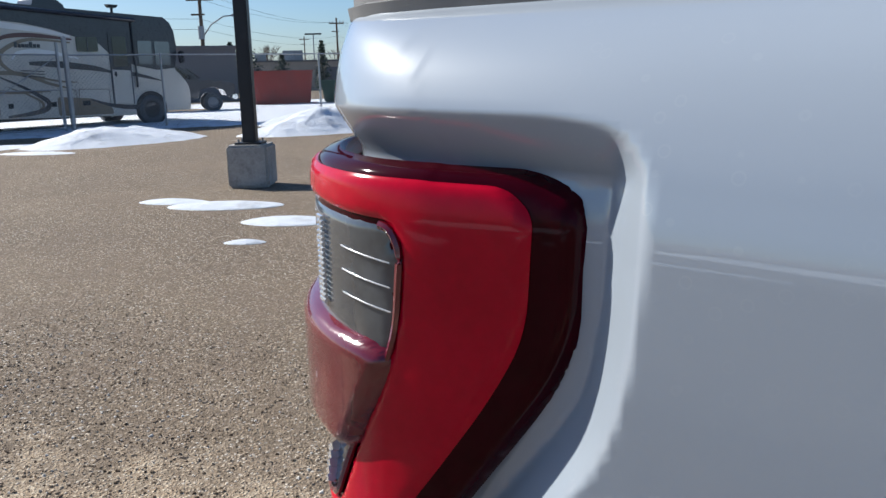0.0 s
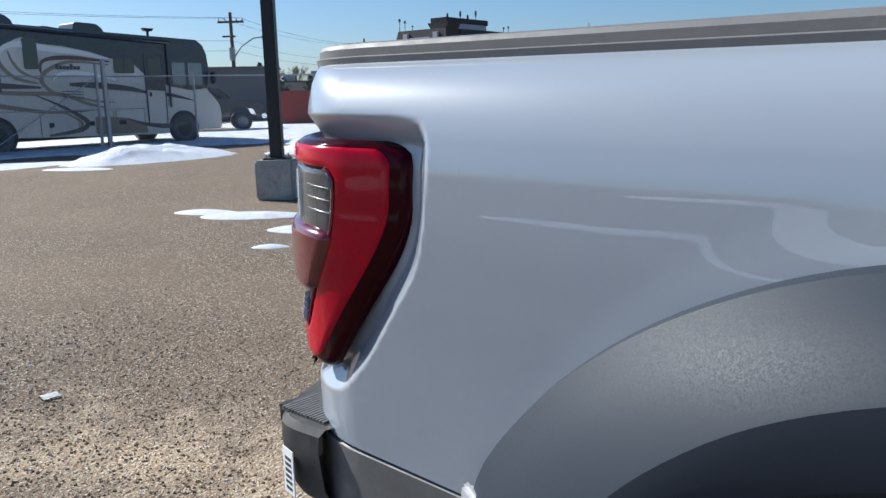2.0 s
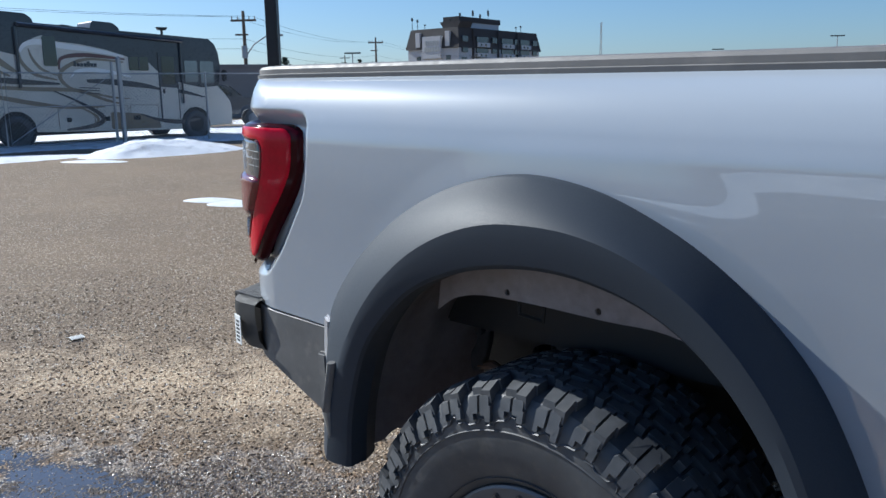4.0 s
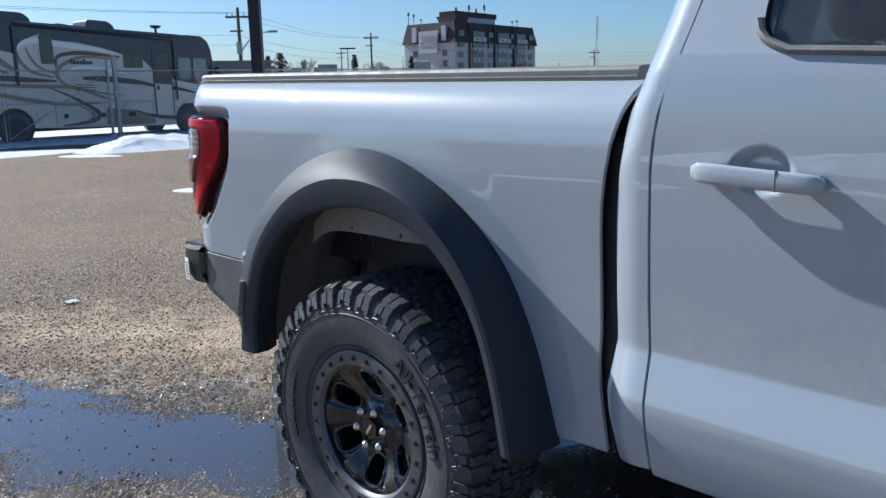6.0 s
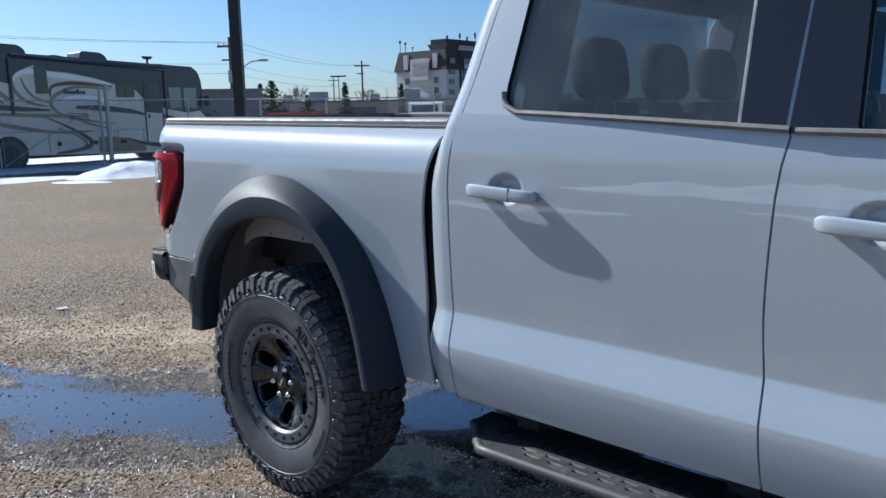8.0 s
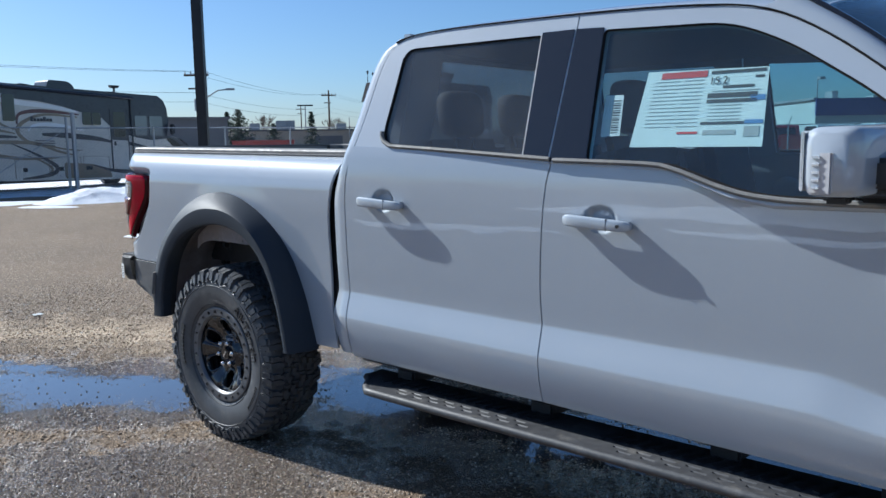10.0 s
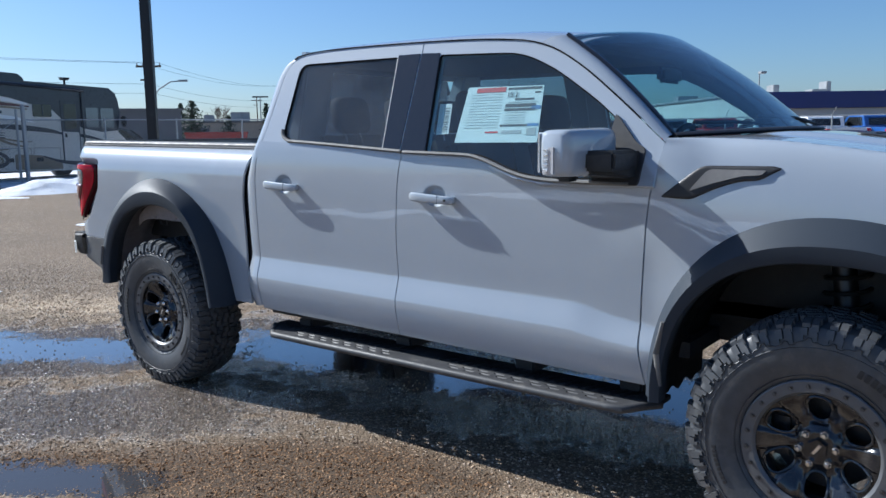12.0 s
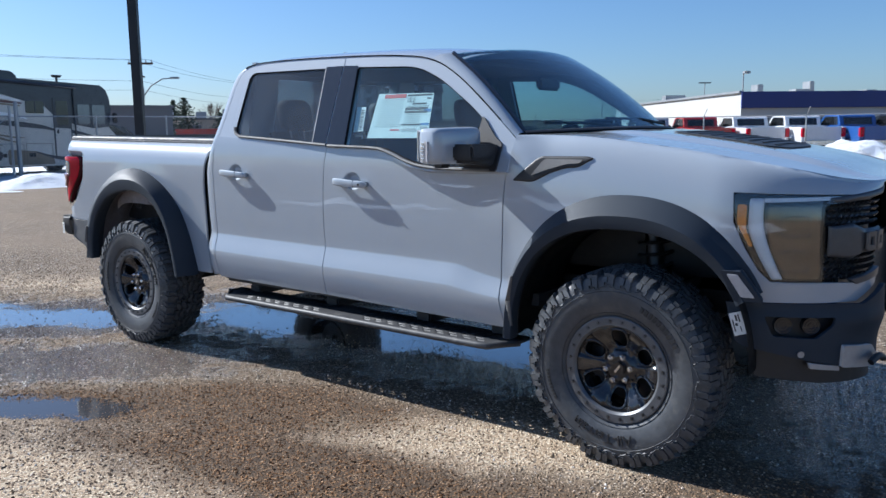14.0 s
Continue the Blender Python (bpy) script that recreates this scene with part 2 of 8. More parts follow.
HEADLINER = mat("grey_headliner", (0.2, 0.2, 0.2), 0.9, vary=0.08)
RED_LENS = mat("bright_red_lens", (0.47, 0.0, 0.017), 0.12, coat=0.3, spec=0.1, vary=0.12, big=12, small=90)
DARK_RED = mat("smoked_red_lens", (0.03, 0.0, 0.003), 0.06, coat=0.0, spec=0.12, vary=0.2, big=10)
POD_RED = mat("maroon_reflector_lens", (0.14, 0.004, 0.012), 0.2, coat=1.0, vary=0.15, big=14, bump=0.25, grain=260, depth=0.001)
SMOKE = mat("smoked_lamp_bowl", (0.07, 0.075, 0.08), 0.22, coat=1.0, vary=0.3, big=15)
SILVER = mat("ribbed_clear_reflector", (0.62, 0.64, 0.66), 0.25, metal=0.5, coat=1.0, vary=0.2)
AMBER = mat("amber_reflector", (0.9, 0.3, 0.03), 0.3, coat=1.0, vary=0.15, bump=0.3, grain=300)
WHITE = mat("white_paper", (0.8, 0.81, 0.8), 0.6, vary=0.04)
INK = mat("black_ink", (0.04, 0.045, 0.05), 0.6)
GREY_INK = mat("grey_ink", (0.38, 0.4, 0.4), 0.6)
BLUE_INK = mat("blue_ink", (0.1, 0.22, 0.45), 0.6)
RED_INK = mat("red_ink", (0.55, 0.05, 0.05), 0.6)
CLEAR_BODY = mat("clear_marker_lens", (0.42, 0.42, 0.44), 0.15, coat=1.0, vary=0.15)
GUIDE_WHITE = mat("frosted_light_guide", (0.75, 0.79, 0.85), 0.2, coat=1.0, vary=0.1)
BOWL_BROWN = mat("bronze_reflector", (0.2, 0.155, 0.11), 0.1, metal=0.7, coat=1.0, vary=0.25, big=8)
SKID = mat("grey_skid_metal", (0.34, 0.35, 0.37), 0.4, metal=0.5, vary=0.12)
RUSTY = mat("rusty_steel", (0.16, 0.085, 0.05), 0.8, vary=0.35, big=20, small=120, bump=0.3, grain=300)
SATIN = mat("satin_grey_bar", (0.085, 0.085, 0.09), 0.35, metal=0.4, vary=0.1)
STICKER = mat("thin_printed_paper", (0.72, 0.78, 0.77), 0.7, vary=0.05, big=12, bump=0.4, grain=9, depth=0.004)
STEEL_DARK = mat("dark_steel", (0.08, 0.08, 0.085), 0.4, metal=0.8, vary=0.2)
LIME = mat("lime_paint_mark", (0.55, 0.75, 0.35), 0.6)
ASPHALT = ground_material()
SNOW = snow_material("old_snow")
SLUSH = snow_material("dirty_snow", 0.9)
CONCRETE = mat("concrete", (0.36, 0.345, 0.32), 0.85, vary=0.25, big=3, small=30, bump=0.5, grain=60, depth=0.006, dirt=((0.15, 0.14, 0.13), 0.5))
POLE_PAINT = mat("dark_pole_paint", (0.012, 0.013, 0.016), 0.45, vary=0.2, dirt=((0.05, 0.05, 0.05), 0.3))
GALV = mat("galvanised_steel", (0.36, 0.37, 0.38), 0.5, metal=0.7, vary=0.15)
WIRE = mat("fence_wire", (0.2, 0.205, 0.21), 0.5, metal=0.6, vary=0.1)
WOOD_POLE = mat("weathered_pole_wood", (0.13, 0.1, 0.075), 0.9, vary=0.25, big=3)
CABLE = mat("black_cable", (0.02, 0.02, 0.02), 0.6)


# ---- mesh helpers ----
def part(name, bm, material, parent=None, label="", angle=38, m=None):
    """Links a bmesh as one mesh object under a thing or a part."""
    bmesh.ops.recalc_face_normals(bm, faces=bm.faces)
    me = bpy.data.meshes.new(name)
    bm.to_mesh(me)
    bm.free()
    me.shade_smooth()
    me.set_sharp_from_angle(angle=radians(angle))
    me.materials.append(material)
    ob = new(name, me)
    ob.parent = parent
    if m is not None:
        ob.matrix_basis = m
    return tagged(ob, label)


def again(ob, parent, m=None, name=None):
    """One more object on the same mesh."""
    o = new(name or ob.name.split(".")[0], ob.data)
    o.parent = parent
    if m is not None:
        o.matrix_basis = m
    if ob.get("label"):
        o["label"] = ob["label"]
    return o


def thing(name, label, category, m=None, group="", kind=""):
    e = new(name)
    e.empty_display_size = 0.2
    if m is not None:
        e.matrix_basis = m
    return tagged(e, label, category, group, kind)


def box(bm, lo, hi, bevel=0.0, m=None):
    b = bmesh.new()
    bmesh.ops.create_cube(b, size=1)
    for v in b.verts:
        v.co = [lo[i] + (v.co[i] + 0.5) * (hi[i] - lo[i]) for i in range(3)]
    if bevel:
        bmesh.ops.bevel(b, geom=b.edges[:], offset=bevel, segments=2, affect="EDGES", clamp_overlap=True)
    return merge(bm, b, m)


def merge(bm, b, m=None):
    if m is not None:
        b.transform(m)
    me = bpy.data.meshes.new("scratch")
    b.to_mesh(me)
    b.free()
    bm.from_mesh(me)
    bpy.data.meshes.remove(me)
    return bm


def cyl(bm, p0, p1, r0, r1=None, seg=14):
    p0, p1 = Vector(p0), Vector(p1)
    d = p1 - p0
    b = bmesh.new()
    bmesh.ops.create_cone(b, cap_ends=True, segments=seg, radius1=r0, radius2=r0 if r1 is None else r1, depth=d.length)
    q = d.to_track_quat("Z", "Y").to_matrix().to_4x4()
    return merge(bm, b, Matrix.Translation((p0 + p1) / 2) @ q)


def tube(bm, pts, r, seg=8, flat=1.0):
    """A pipe along points; flat squeezes it along its second axis."""
    pts = [Vector(p) for p in pts]
    rings = []
    up = Vector((0, 0, 1))
    for i, p in enumerate(pts):
        d = (pts[min(i + 1, len(pts) - 1)] - pts[max(i - 1, 0)]).normalized()
        a = d.cross(up)
        a = a.normalized() if a.length > 1e-4 else Vector((1, 0, 0))
        b = a.cross(d).normalized()
        rr = r(i / (len(pts) - 1)) if callable(r) else r
        rings.append([bm.verts.new(p + (a * math.cos(t) + b * math.sin(t) * flat) * rr) for t in (2 * math.pi * k / seg for k in range(seg))])
    for u, v in zip(rings, rings[1:]):
        for k in range(seg):
            bm.faces.new((u[k], u[(k + 1) % seg], v[(k + 1) % seg], v[k]))
    bm.faces.new(rings[0][::-1])
    bm.faces.new(rings[-1])
    return bm


def lathe(bm, prof, seg=64, closed=False):
    """Turns a profile of (radius, y) round the y axis."""
    rings = [[bm.verts.new((r * math.cos(2 * math.pi * k / seg), y, r * math.sin(2 * math.pi * k / seg))) for k in range(seg)] for r, y in prof]
    pairs = list(zip(rings, rings[1:])) + ([(rings[-1], rings[0])] if closed else [])
    for u, v in pairs:
        for k in range(seg):
            bm.faces.new((u[k], u[(k + 1) % seg], v[(k + 1) % seg], v[k]))
    return bm


def prism(bm, poly, axis, lo, hi, bevel=0.0, m=None):
    """A flat outline, given in the two other axes, pushed from lo to hi along axis."""
    b = bmesh.new()
    def put(p, w):
        q = list(p)
        q.insert(axis, w)
        return b.verts.new(q)
    f = b.faces.new([put(p, lo) for p in poly])
    g = bmesh.ops.extrude_face_region(b, geom=[f])
    for v in g["geom"]:
        if isinstance(v, bmesh.types.BMVert):
            v.co[axis] = hi
    if bevel:
        bmesh.ops.bevel(b, geom=b.edges[:], offset=bevel, segments=2, affect="EDGES", clamp_overlap=True)
    bmesh.ops.triangulate(b, faces=[f for f in b.faces if len(f.verts) > 4])
    return merge(bm, b, m)


def lerp_table(table):
    """A smooth curve through (x, value) pairs (monotone cubic)."""
    xs, ys = [p[0] for p in table], [p[1] for p in table]
    n = len(xs)
    d = [(ys[i + 1] - ys[i]) / (xs[i + 1] - xs[i]) for i in range(n - 1)]
    t = [d[0]] + [0 if d[i - 1] * d[i] <= 0 else 2 * d[i - 1] * d[i] / (d[i - 1] + d[i]) for i in range(1, n - 1)] + [d[-1]]

    def f(x):
        if x <= xs[0]:
            return ys[0]
        if x >= xs[-1]:
            return ys[-1]
        i = max(k for k in range(n - 1) if xs[k] <= x)
        h = xs[i + 1] - xs[i]
        u = (x - xs[i]) / h
        return (2 * u**3 - 3 * u**2 + 1) * ys[i] + (u**3 - 2 * u**2 + u) * h * t[i] + (3 * u**2 - 2 * u**3) * ys[i + 1] + (u**3 - u**2) * h * t[i + 1]

    return f


def step(x, a, b):
    u = min(1.0, max(0.0, (x - a) / (b - a)))
    return u * u * (3 - 2 * u)


def rounded(poly, r, seg=4):
    """The outline with its corners rounded; r is one radius or one per corner."""
    out = []
    n = len(poly)
    for i in range(n):
        p, a, b = (Vector(poly[k % n]) for k in (i, i - 1, i + 1))
        ri = r[i] if isinstance(r, (list, tuple)) else r
        da, db = a - p, b - p
        k = min(ri, da.length * 0.45, db.length * 0.45)
        if k < 1e-4:
            out.append(tuple(p))
            continue
        s, e = p + da.normalized() * k, p + db.normalized() * k
        for j in range(seg + 1):
            t = j / seg
            out.append(tuple((1 - t) ** 2 * s + 2 * t * (1 - t) * p + t * t * e))
    return out


def curve2(pts, seg=6):
    """A smooth open curve through points (Catmull-Rom)."""
    p = [Vector(q) for q in pts]
    p = [2 * p[0] - p[1]] + p + [2 * p[-1] - p[-2]]
    out = []
    for i in range(1, len(p) - 2):
        for j in range(seg):
            t = j / seg
            out.append(tuple(0.5 * (2 * p[i] + (p[i + 1] - p[i - 1]) * t + (2 * p[i - 1] - 5 * p[i] + 4 * p[i + 1] - p[i + 2]) * t * t + (3 * p[i] - p[i - 1] - 3 * p[i + 1] + p[i + 2]) * t**3)))
    return out + [tuple(p[-2])]


def skin(name, poly, fn, material, parent, label="", cell=0.03, thick=0.012, holes=(), out=None, cuts=((), ())):
    """A sheet of the outline poly (u, v), with holes, laid on the surface fn(u, v) with exact normals, its edges rolled in, and a back."""
    loops = [[Vector((p[0], p[1], 0)) for p in lp] for lp in (poly, *holes)]
    flat = [p for lp in loops for p in lp]
    b = bmesh.new()
    vs = [b.verts.new(p) for p in flat]
    for tri in tessellate_polygon(loops):
        try:
            b.faces.new([vs[i] for i in tri])
        except ValueError:
            pass
    for ax in (0, 1):
        lo, hi = min(p[ax] for p in flat), max(p[ax] for p in flat)
        k = math.floor(lo / cell) + 1
        while k * cell < hi:
            no = Vector((1, 0, 0)) if ax == 0 else Vector((0, 1, 0))
            bmesh.ops.bisect_plane(b, geom=b.verts[:] + b.edges[:] + b.faces[:], dist=cell * 0.02, plane_co=no * (k * cell), plane_no=no)
            k += 1
        for c in cuts[ax]:
            if lo < c < hi:
                no = Vector((1, 0, 0)) if ax == 0 else Vector((0, 1, 0))
                bmesh.ops.bisect_plane(b, geom=b.verts[:] + b.edges[:] + b.faces[:], dist=0.0003, plane_co=no * c, plane_no=no)
    loose = [v for v in b.verts if not v.link_faces]
    bmesh.ops.delete(b, geom=loose, context="VERTS")
    b.verts.index_update()
    h = 0.002
    front, normals = [], []
    for v in b.verts:
        u, w = v.co.x, v.co.y
        p = Vector(fn(u, w))
        n = (Vector(fn(u + h, w)) - Vector(fn(u - h, w))).cross(Vector(fn(u, w + h)) - Vector(fn(u, w - h))).normalized()
        o = Vector(out(p)) if out else p - Vector((p.x, 0, 0.9))
        if n.dot(o) < 0:
            n = -n
        front.append(p)
        normals.append(n)
    verts, nors, faces = list(front), list(normals), []
    n0 = len(front)
    rim = {v.index for e in b.edges if len(e.link_faces) == 1 for v in e.verts}
    for f in b.faces:
        ids = [v.index for v in f.verts]
        g = (front[ids[1]] - front[ids[0]]).cross(front[ids[2]] - front[ids[0]])
        if g.dot(normals[ids[0]]) < 0:
            ids.reverse()
        faces.append(tuple(ids))
    verts += [p - n * thick for p, n in zip(front, normals)]
    nors += [-n for n in normals]
    faces += [tuple(i + n0 for i in reversed(f)) for f in faces]
    for e in b.edges:
        if len(e.link_faces) != 1:
            continue
        i, j = (v.index for v in e.verts)
        mid = e.link_faces[0].calc_center_median()
        c = Vector(fn(mid.x, mid.y))
        d = front[j] - front[i]
        side = d.cross(normals[i]).normalized()
        if side.dot(c - front[i]) > 0:
            side = -side
        k = len(verts)
        verts += [front[i], front[j], front[j] - normals[j] * thick, front[i] - normals[i] * thick]
        blend_i, blend_j = (side + normals[i]).normalized(), (side + normals[j]).normalized()
        nors += [blend_i, blend_j, side, side]
        quad = (k, k + 1, k + 2, k + 3)
        g = (verts[k + 1] - verts[k]).cross(verts[k + 2] - verts[k])
        faces.append(quad if g.dot(side) > 0 else quad[::-1])
    b.free()
    me = bpy.data.meshes.new(name)
    me.from_pydata([tuple(v) for v in verts], [], faces)
    me.shade_smooth()
    me.normals_split_custom_set_from_vertices([tuple(n) for n in nors])
    me.materials.append(material)
    ob = new(name, me)
    ob.parent = parent
    return tagged(ob, label)


def letters(text, size, material, parent, m, depth=0.0008, name="lettering", bend=None):
    """Raised letters in the built-in font, as a mesh."""
    cu = bpy.data.curves.new(name, "FONT")
    cu.body, cu.size, cu.extrude, cu.align_x, cu.align_y = text, size, depth, "CENTER", "CENTER"
    tmp = bpy.data.objects.new(name, cu)
    scene.collection.objects.link(tmp)
    me = bpy.data.meshes.new_from_object(tmp.evaluated_get(bpy.context.evaluated_depsgraph_get()))
    bpy.data.objects.remove(tmp)
    if bend:
        for v in me.vertices:
            v.co = bend(v.co)
    me.materials.clear()
    me.materials.append(material)
    me.name = name
    ob = new(name, me)
    ob.parent, ob.matrix_basis = parent, m
    return ob


# ---- ground ----
bm = bmesh.new()
xs = [-1500, -400, -120, -60, -30, -12, -4, 0, 4, 12, 30, 60, 120, 400, 1500]
grid_v = [[bm.verts.new((x, y, 0)) for y in xs] for x in xs]
for i in range(len(xs) - 1):
    for j in range(len(xs) - 1):
        bm.faces.new((grid_v[i][j], grid_v[i + 1][j], grid_v[i + 1][j + 1], grid_v[i][j + 1]))
ground = tagged(part("ground", bm, ASPHALT), "worn brown-grey asphalt lot with puddles and damp patches", "ground", kind="structure")

# loose and half-bedded stones of the chip seal beside the path
rng = random.Random(5)
np_rng = np.random.default_rng(8)
CHIP = chip_material()


def under_water(x, y):
    best = -9.0
    for cx, cy, a, b, turn, soft in PUDDLES:
        c, s = math.cos(radians(turn)), math.sin(radians(turn))
        u, w = ((x - cx) * c + (y - cy) * s) / a, (-(x - cx) * s + (y - cy) * c) / b
        best = max(best, (1 - math.hypot(u, w)) * soft)
    return best


spots = []
for count, x0, x1, y0, y1, sizes in ((52000, -3.2, 5.2, -3.3, -0.2, (0.0035, 0.0045, 0.006, 0.0075)), (20000, -5.6, -0.5, -2.2, 1.2, (0.005, 0.006, 0.008)), (8000, 3.6, 7.0, -1.2, 2.6, (0.005, 0.007)), (6000, -0.6, 4.0, -0.6, 1.2, (0.005, 0.007))):
    for k in range(count):
        x, y = rng.uniform(x0, x1), rng.uniform(y0, y1)
        deep = under_water(x, y) + 0.9 * noise.noise((x * 2.3, y * 2.3, 3.1))
        if deep > 0.05 and rng.random() < min(0.96, 0.1 + deep * 2.4):
            continue
        # thin out towards the far edges of the strewn strip
        if rng.random() > min(1.0, 0.06 + (x - x0) / 1.8, 0.06 + (y1 - y) / 1.8):
            continue
        spots.append((x, y, rng.choice(sizes)))
spots = np.array(spots)
count = len(spots)
ring = np.array([(1, 0.15), (0.12, 1), (-1, 0.1), (-0.1, -1)])
turn_a = np_rng.uniform(0, 6.28, count)
stretch = np_rng.uniform(0.7, 1.35, count)
cos_a, sin_a = np.cos(turn_a), np.sin(turn_a)
verts = np.zeros((count, 8, 3))
for k in range(8):
    size = spots[:, 2] * (np_rng.uniform(0.85, 1.15, count) if k < 4 else np_rng.uniform(0.45, 0.7, count))
    px, py = ring[k % 4][0] * stretch * size, ring[k % 4][1] * size
    verts[:, k, 0] = spots[:, 0] + px * cos_a - py * sin_a
    verts[:, k, 1] = spots[:, 1] + px * sin_a + py * cos_a
    verts[:, k, 2] = -0.001 if k < 4 else spots[:, 2] * np_rng.uniform(0.45, 0.95, count)
quads = np.array([(0, 1, 5, 4), (1, 2, 6, 5), (2, 3, 7, 6), (3, 0, 4, 7), (4, 5, 6, 7)])
faces = (quads[None] + 8 * np.arange(count)[:, None, None]).reshape(-1, 4)
chips_mesh = bpy.data.meshes.new("gravel_chips")
chips_mesh.from_pydata(verts.reshape(-1, 3).tolist(), [], faces.tolist())
chips_mesh.materials.append(CHIP)
tagged(new("gravel_chips", chips_mesh), "loose brown and buff stone chips scattered on asphalt", "gravel", kind="stuff")


def mound(name, label, cx, cy, a, b, h, turn, seed, material, power=1.3, base=0.0, cells=64):
    """A heap with an uneven outline and a lumpy crest."""
    bm = bmesh.new()
    rows = []
    ca, sa = math.cos(radians(turn)), math.sin(radians(turn))
    for i in range(cells + 1):
        row = []
        for j in range(cells + 1):
            u, v = 2 * i / cells - 1, 2 * j / cells - 1
            p = Vector((u * a * 0.8 + seed * 7.1, v * b * 0.8, seed))
            rag = 0.36 * noise.fractal(p * 0.6, 0.8, 2.2, 4)
            k = max(0.0, 1 - math.hypot(u, v) ** 1.6 * 1.15 + rag * 0.6)
            z = h * k**power * (1 + 0.28 * noise.fractal(p * 0.9, 0.9, 2.1, 4)) + base * min(1, k * 8)
            if k <= 0:
                z = -0.03
            x, y = u * a, v * b
            row.append(bm.verts.new((cx + x * ca - y * sa, cy + x * sa + y * ca, z)))
        rows.append(row)
    for i in range(cells):
        for j in range(cells):
            q = (rows[i][j], rows[i + 1][j], rows[i + 1][j + 1], rows[i][j + 1])
            if max(v.co.z for v in q) > -0.02:
                bm.faces.new(q)
    bmesh.ops.delete(bm, geom=[v for v in bm.verts if not v.link_faces], context="VERTS")
    return tagged(part(name, bm, material, angle=180), label, "snow")


mound("snow_bank", "melting white snow bank piled along a fence", -18.6, 8.0, 1.4, 2.5, 0.46, 4, 1, SNOW)
mound("snow_bank", "melting white snow bank piled along a fence", -16.6, 12.6, 1.4, 2.6, 0.55, -12, 2, SNOW)
mound("snow_bank", "long thin strip of old snow by a fence", -19.6, 3.0, 1.2, 4.2, 0.14, 3, 3, SNOW)
mound("snow_bank", "low heap of old snow behind a fence", -20.0, 16.5, 2.2, 3.5, 0.45, -10, 4, SNOW)
mound("snow_patch", "thin melting snow patch on asphalt", -8.1, 3.75, 0.75, 0.35, 0.05, 38, 5, SNOW, 0.8)
mound("snow_patch", "thin melting snow patch on asphalt", -8.9, 3.55, 0.45, 0.22, 0.04, 30, 6, SNOW, 0.8)
mound("snow_patch", "thin melting snow patch on asphalt", -6.75, 3.5, 0.55, 0.30, 0.05, 35, 7, SNOW, 0.8)
mound("snow_patch", "small melting snow patch on asphalt", -6.25, 2.62, 0.2, 0.1, 0.03, 40, 8, SNOW, 0.8)
mound("snow_patch", "thin melting snow patch on asphalt", -17.3, 5.6, 0.9, 0.4, 0.04, 30, 9, SNOW, 0.8)
mound("snow_field", "patchy trodden snow round a parked motorhome", -28.0, 12.0, 7.0, 16.0, 0.05, 0, 10, SLUSH, 0.4, 0.015, 90)
mound("snow_field", "patchy trodden snow in a storage yard", -32.0, 30.0, 12.0, 9.0, 0.05, 35, 11, SLUSH, 0.4, 0.015, 90)
mound("snow_bank", "big dirty snow pile in front of parked trucks", -1.6, 33.4, 3.2, 1.8, 0.85, 15, 12, SLUSH)
mound("snow_bank", "big dirty snow pile in front of parked trucks", 3.2, 31.5, 3.4, 2.2, 0.8, 5, 13, SLUSH)
# unseen snow behind the camera path, added for reflections in the truck's side
mound("snow_bank", "snow bank ploughed along the far edge of the lot", -2.0, -15.0, 8.0, 1.6, 0.8, 6, 14, SNOW)
mound("snow_bank", "snow bank ploughed along the far edge of the lot", 9.0, -13.0, 6.0, 1.5, 0.7, -8, 15, SNOW)
mound("snow_patch", "thin melting snow strip on asphalt", 1.0, -9.5, 3.2, 0.5, 0.05, 10, 16, SNOW, 0.8)
mound("snow_patch", "thin melting snow strip on asphalt", -4.5, -8.0, 2.0, 0.45, 0.05, -12, 17, SNOW, 0.8)

# a scrap of paper on the asphalt
bm = bmesh.new()
grid_v = [[bm.verts.new((-3.93 + 0.05 * i, -0.40 + 0.04 * j, 0.004 + 0.008 * ((i * 2 + j * 3) % 3))) for j in range(3)] for i in range(3)]
for i in range(2):
    for j in range(2):
        bm.faces.new((grid_v[i][j], grid_v[i + 1][j], grid_v[i + 1][j + 1], grid_v[i][j + 1]))
bmesh.ops.solidify(bm, geom=bm.faces[:], thickness=0.001)
tagged(part("paper_scrap", bm, WHITE), "small crumpled white paper scrap on asphalt", "litter")

# ---- lamp post with its concrete foot ----
post = thing("lamp_post", "dark square steel lamp post on a concrete foot", "lamp post", Matrix.Translation((-9.3, 4.97, 0)))
bm = box(bmesh.new(), (-0.265, -0.265, 0), (0.265, 0.265, 0.55), 0.03, pose(0, 0, 0, 0, 0, 40))
part("concrete_foot", bm, CONCRETE, post, "weathered concrete foot")
bm = box(bmesh.new(), (-0.17, -0.17, 0.55), (0.17, 0.17, 0.575), 0.004, pose(0, 0, 0, 0, 0, 40))
part("base_plate", bm, POLE_PAINT, post)
for x, y in ((0.19, 0), (-0.19, 0), (0, 0.19), (0, -0.19)):
    part("anchor_bolt", cyl(bmesh.new(), (x, y, 0.55), (x, y, 0.62), 0.014, seg=6), STEEL, post)
part("shaft", box(bmesh.new(), (-0.085, -0.085, 0.57), (0.085, 0.085, 8.4), 0.012, pose(0, 0, 0, 0, 0, 40)), POLE_PAINT, post)
for d in (-1, 1):
    bm = box(bmesh.new(), (0.1, -0.18, 8.2), (0.75, 0.18, 8.38), 0.03, pose(0, 0, 0, 0, 0, 40 if d > 0 else 220))
    part("lamp_head", bm, POLE_PAINT, post)


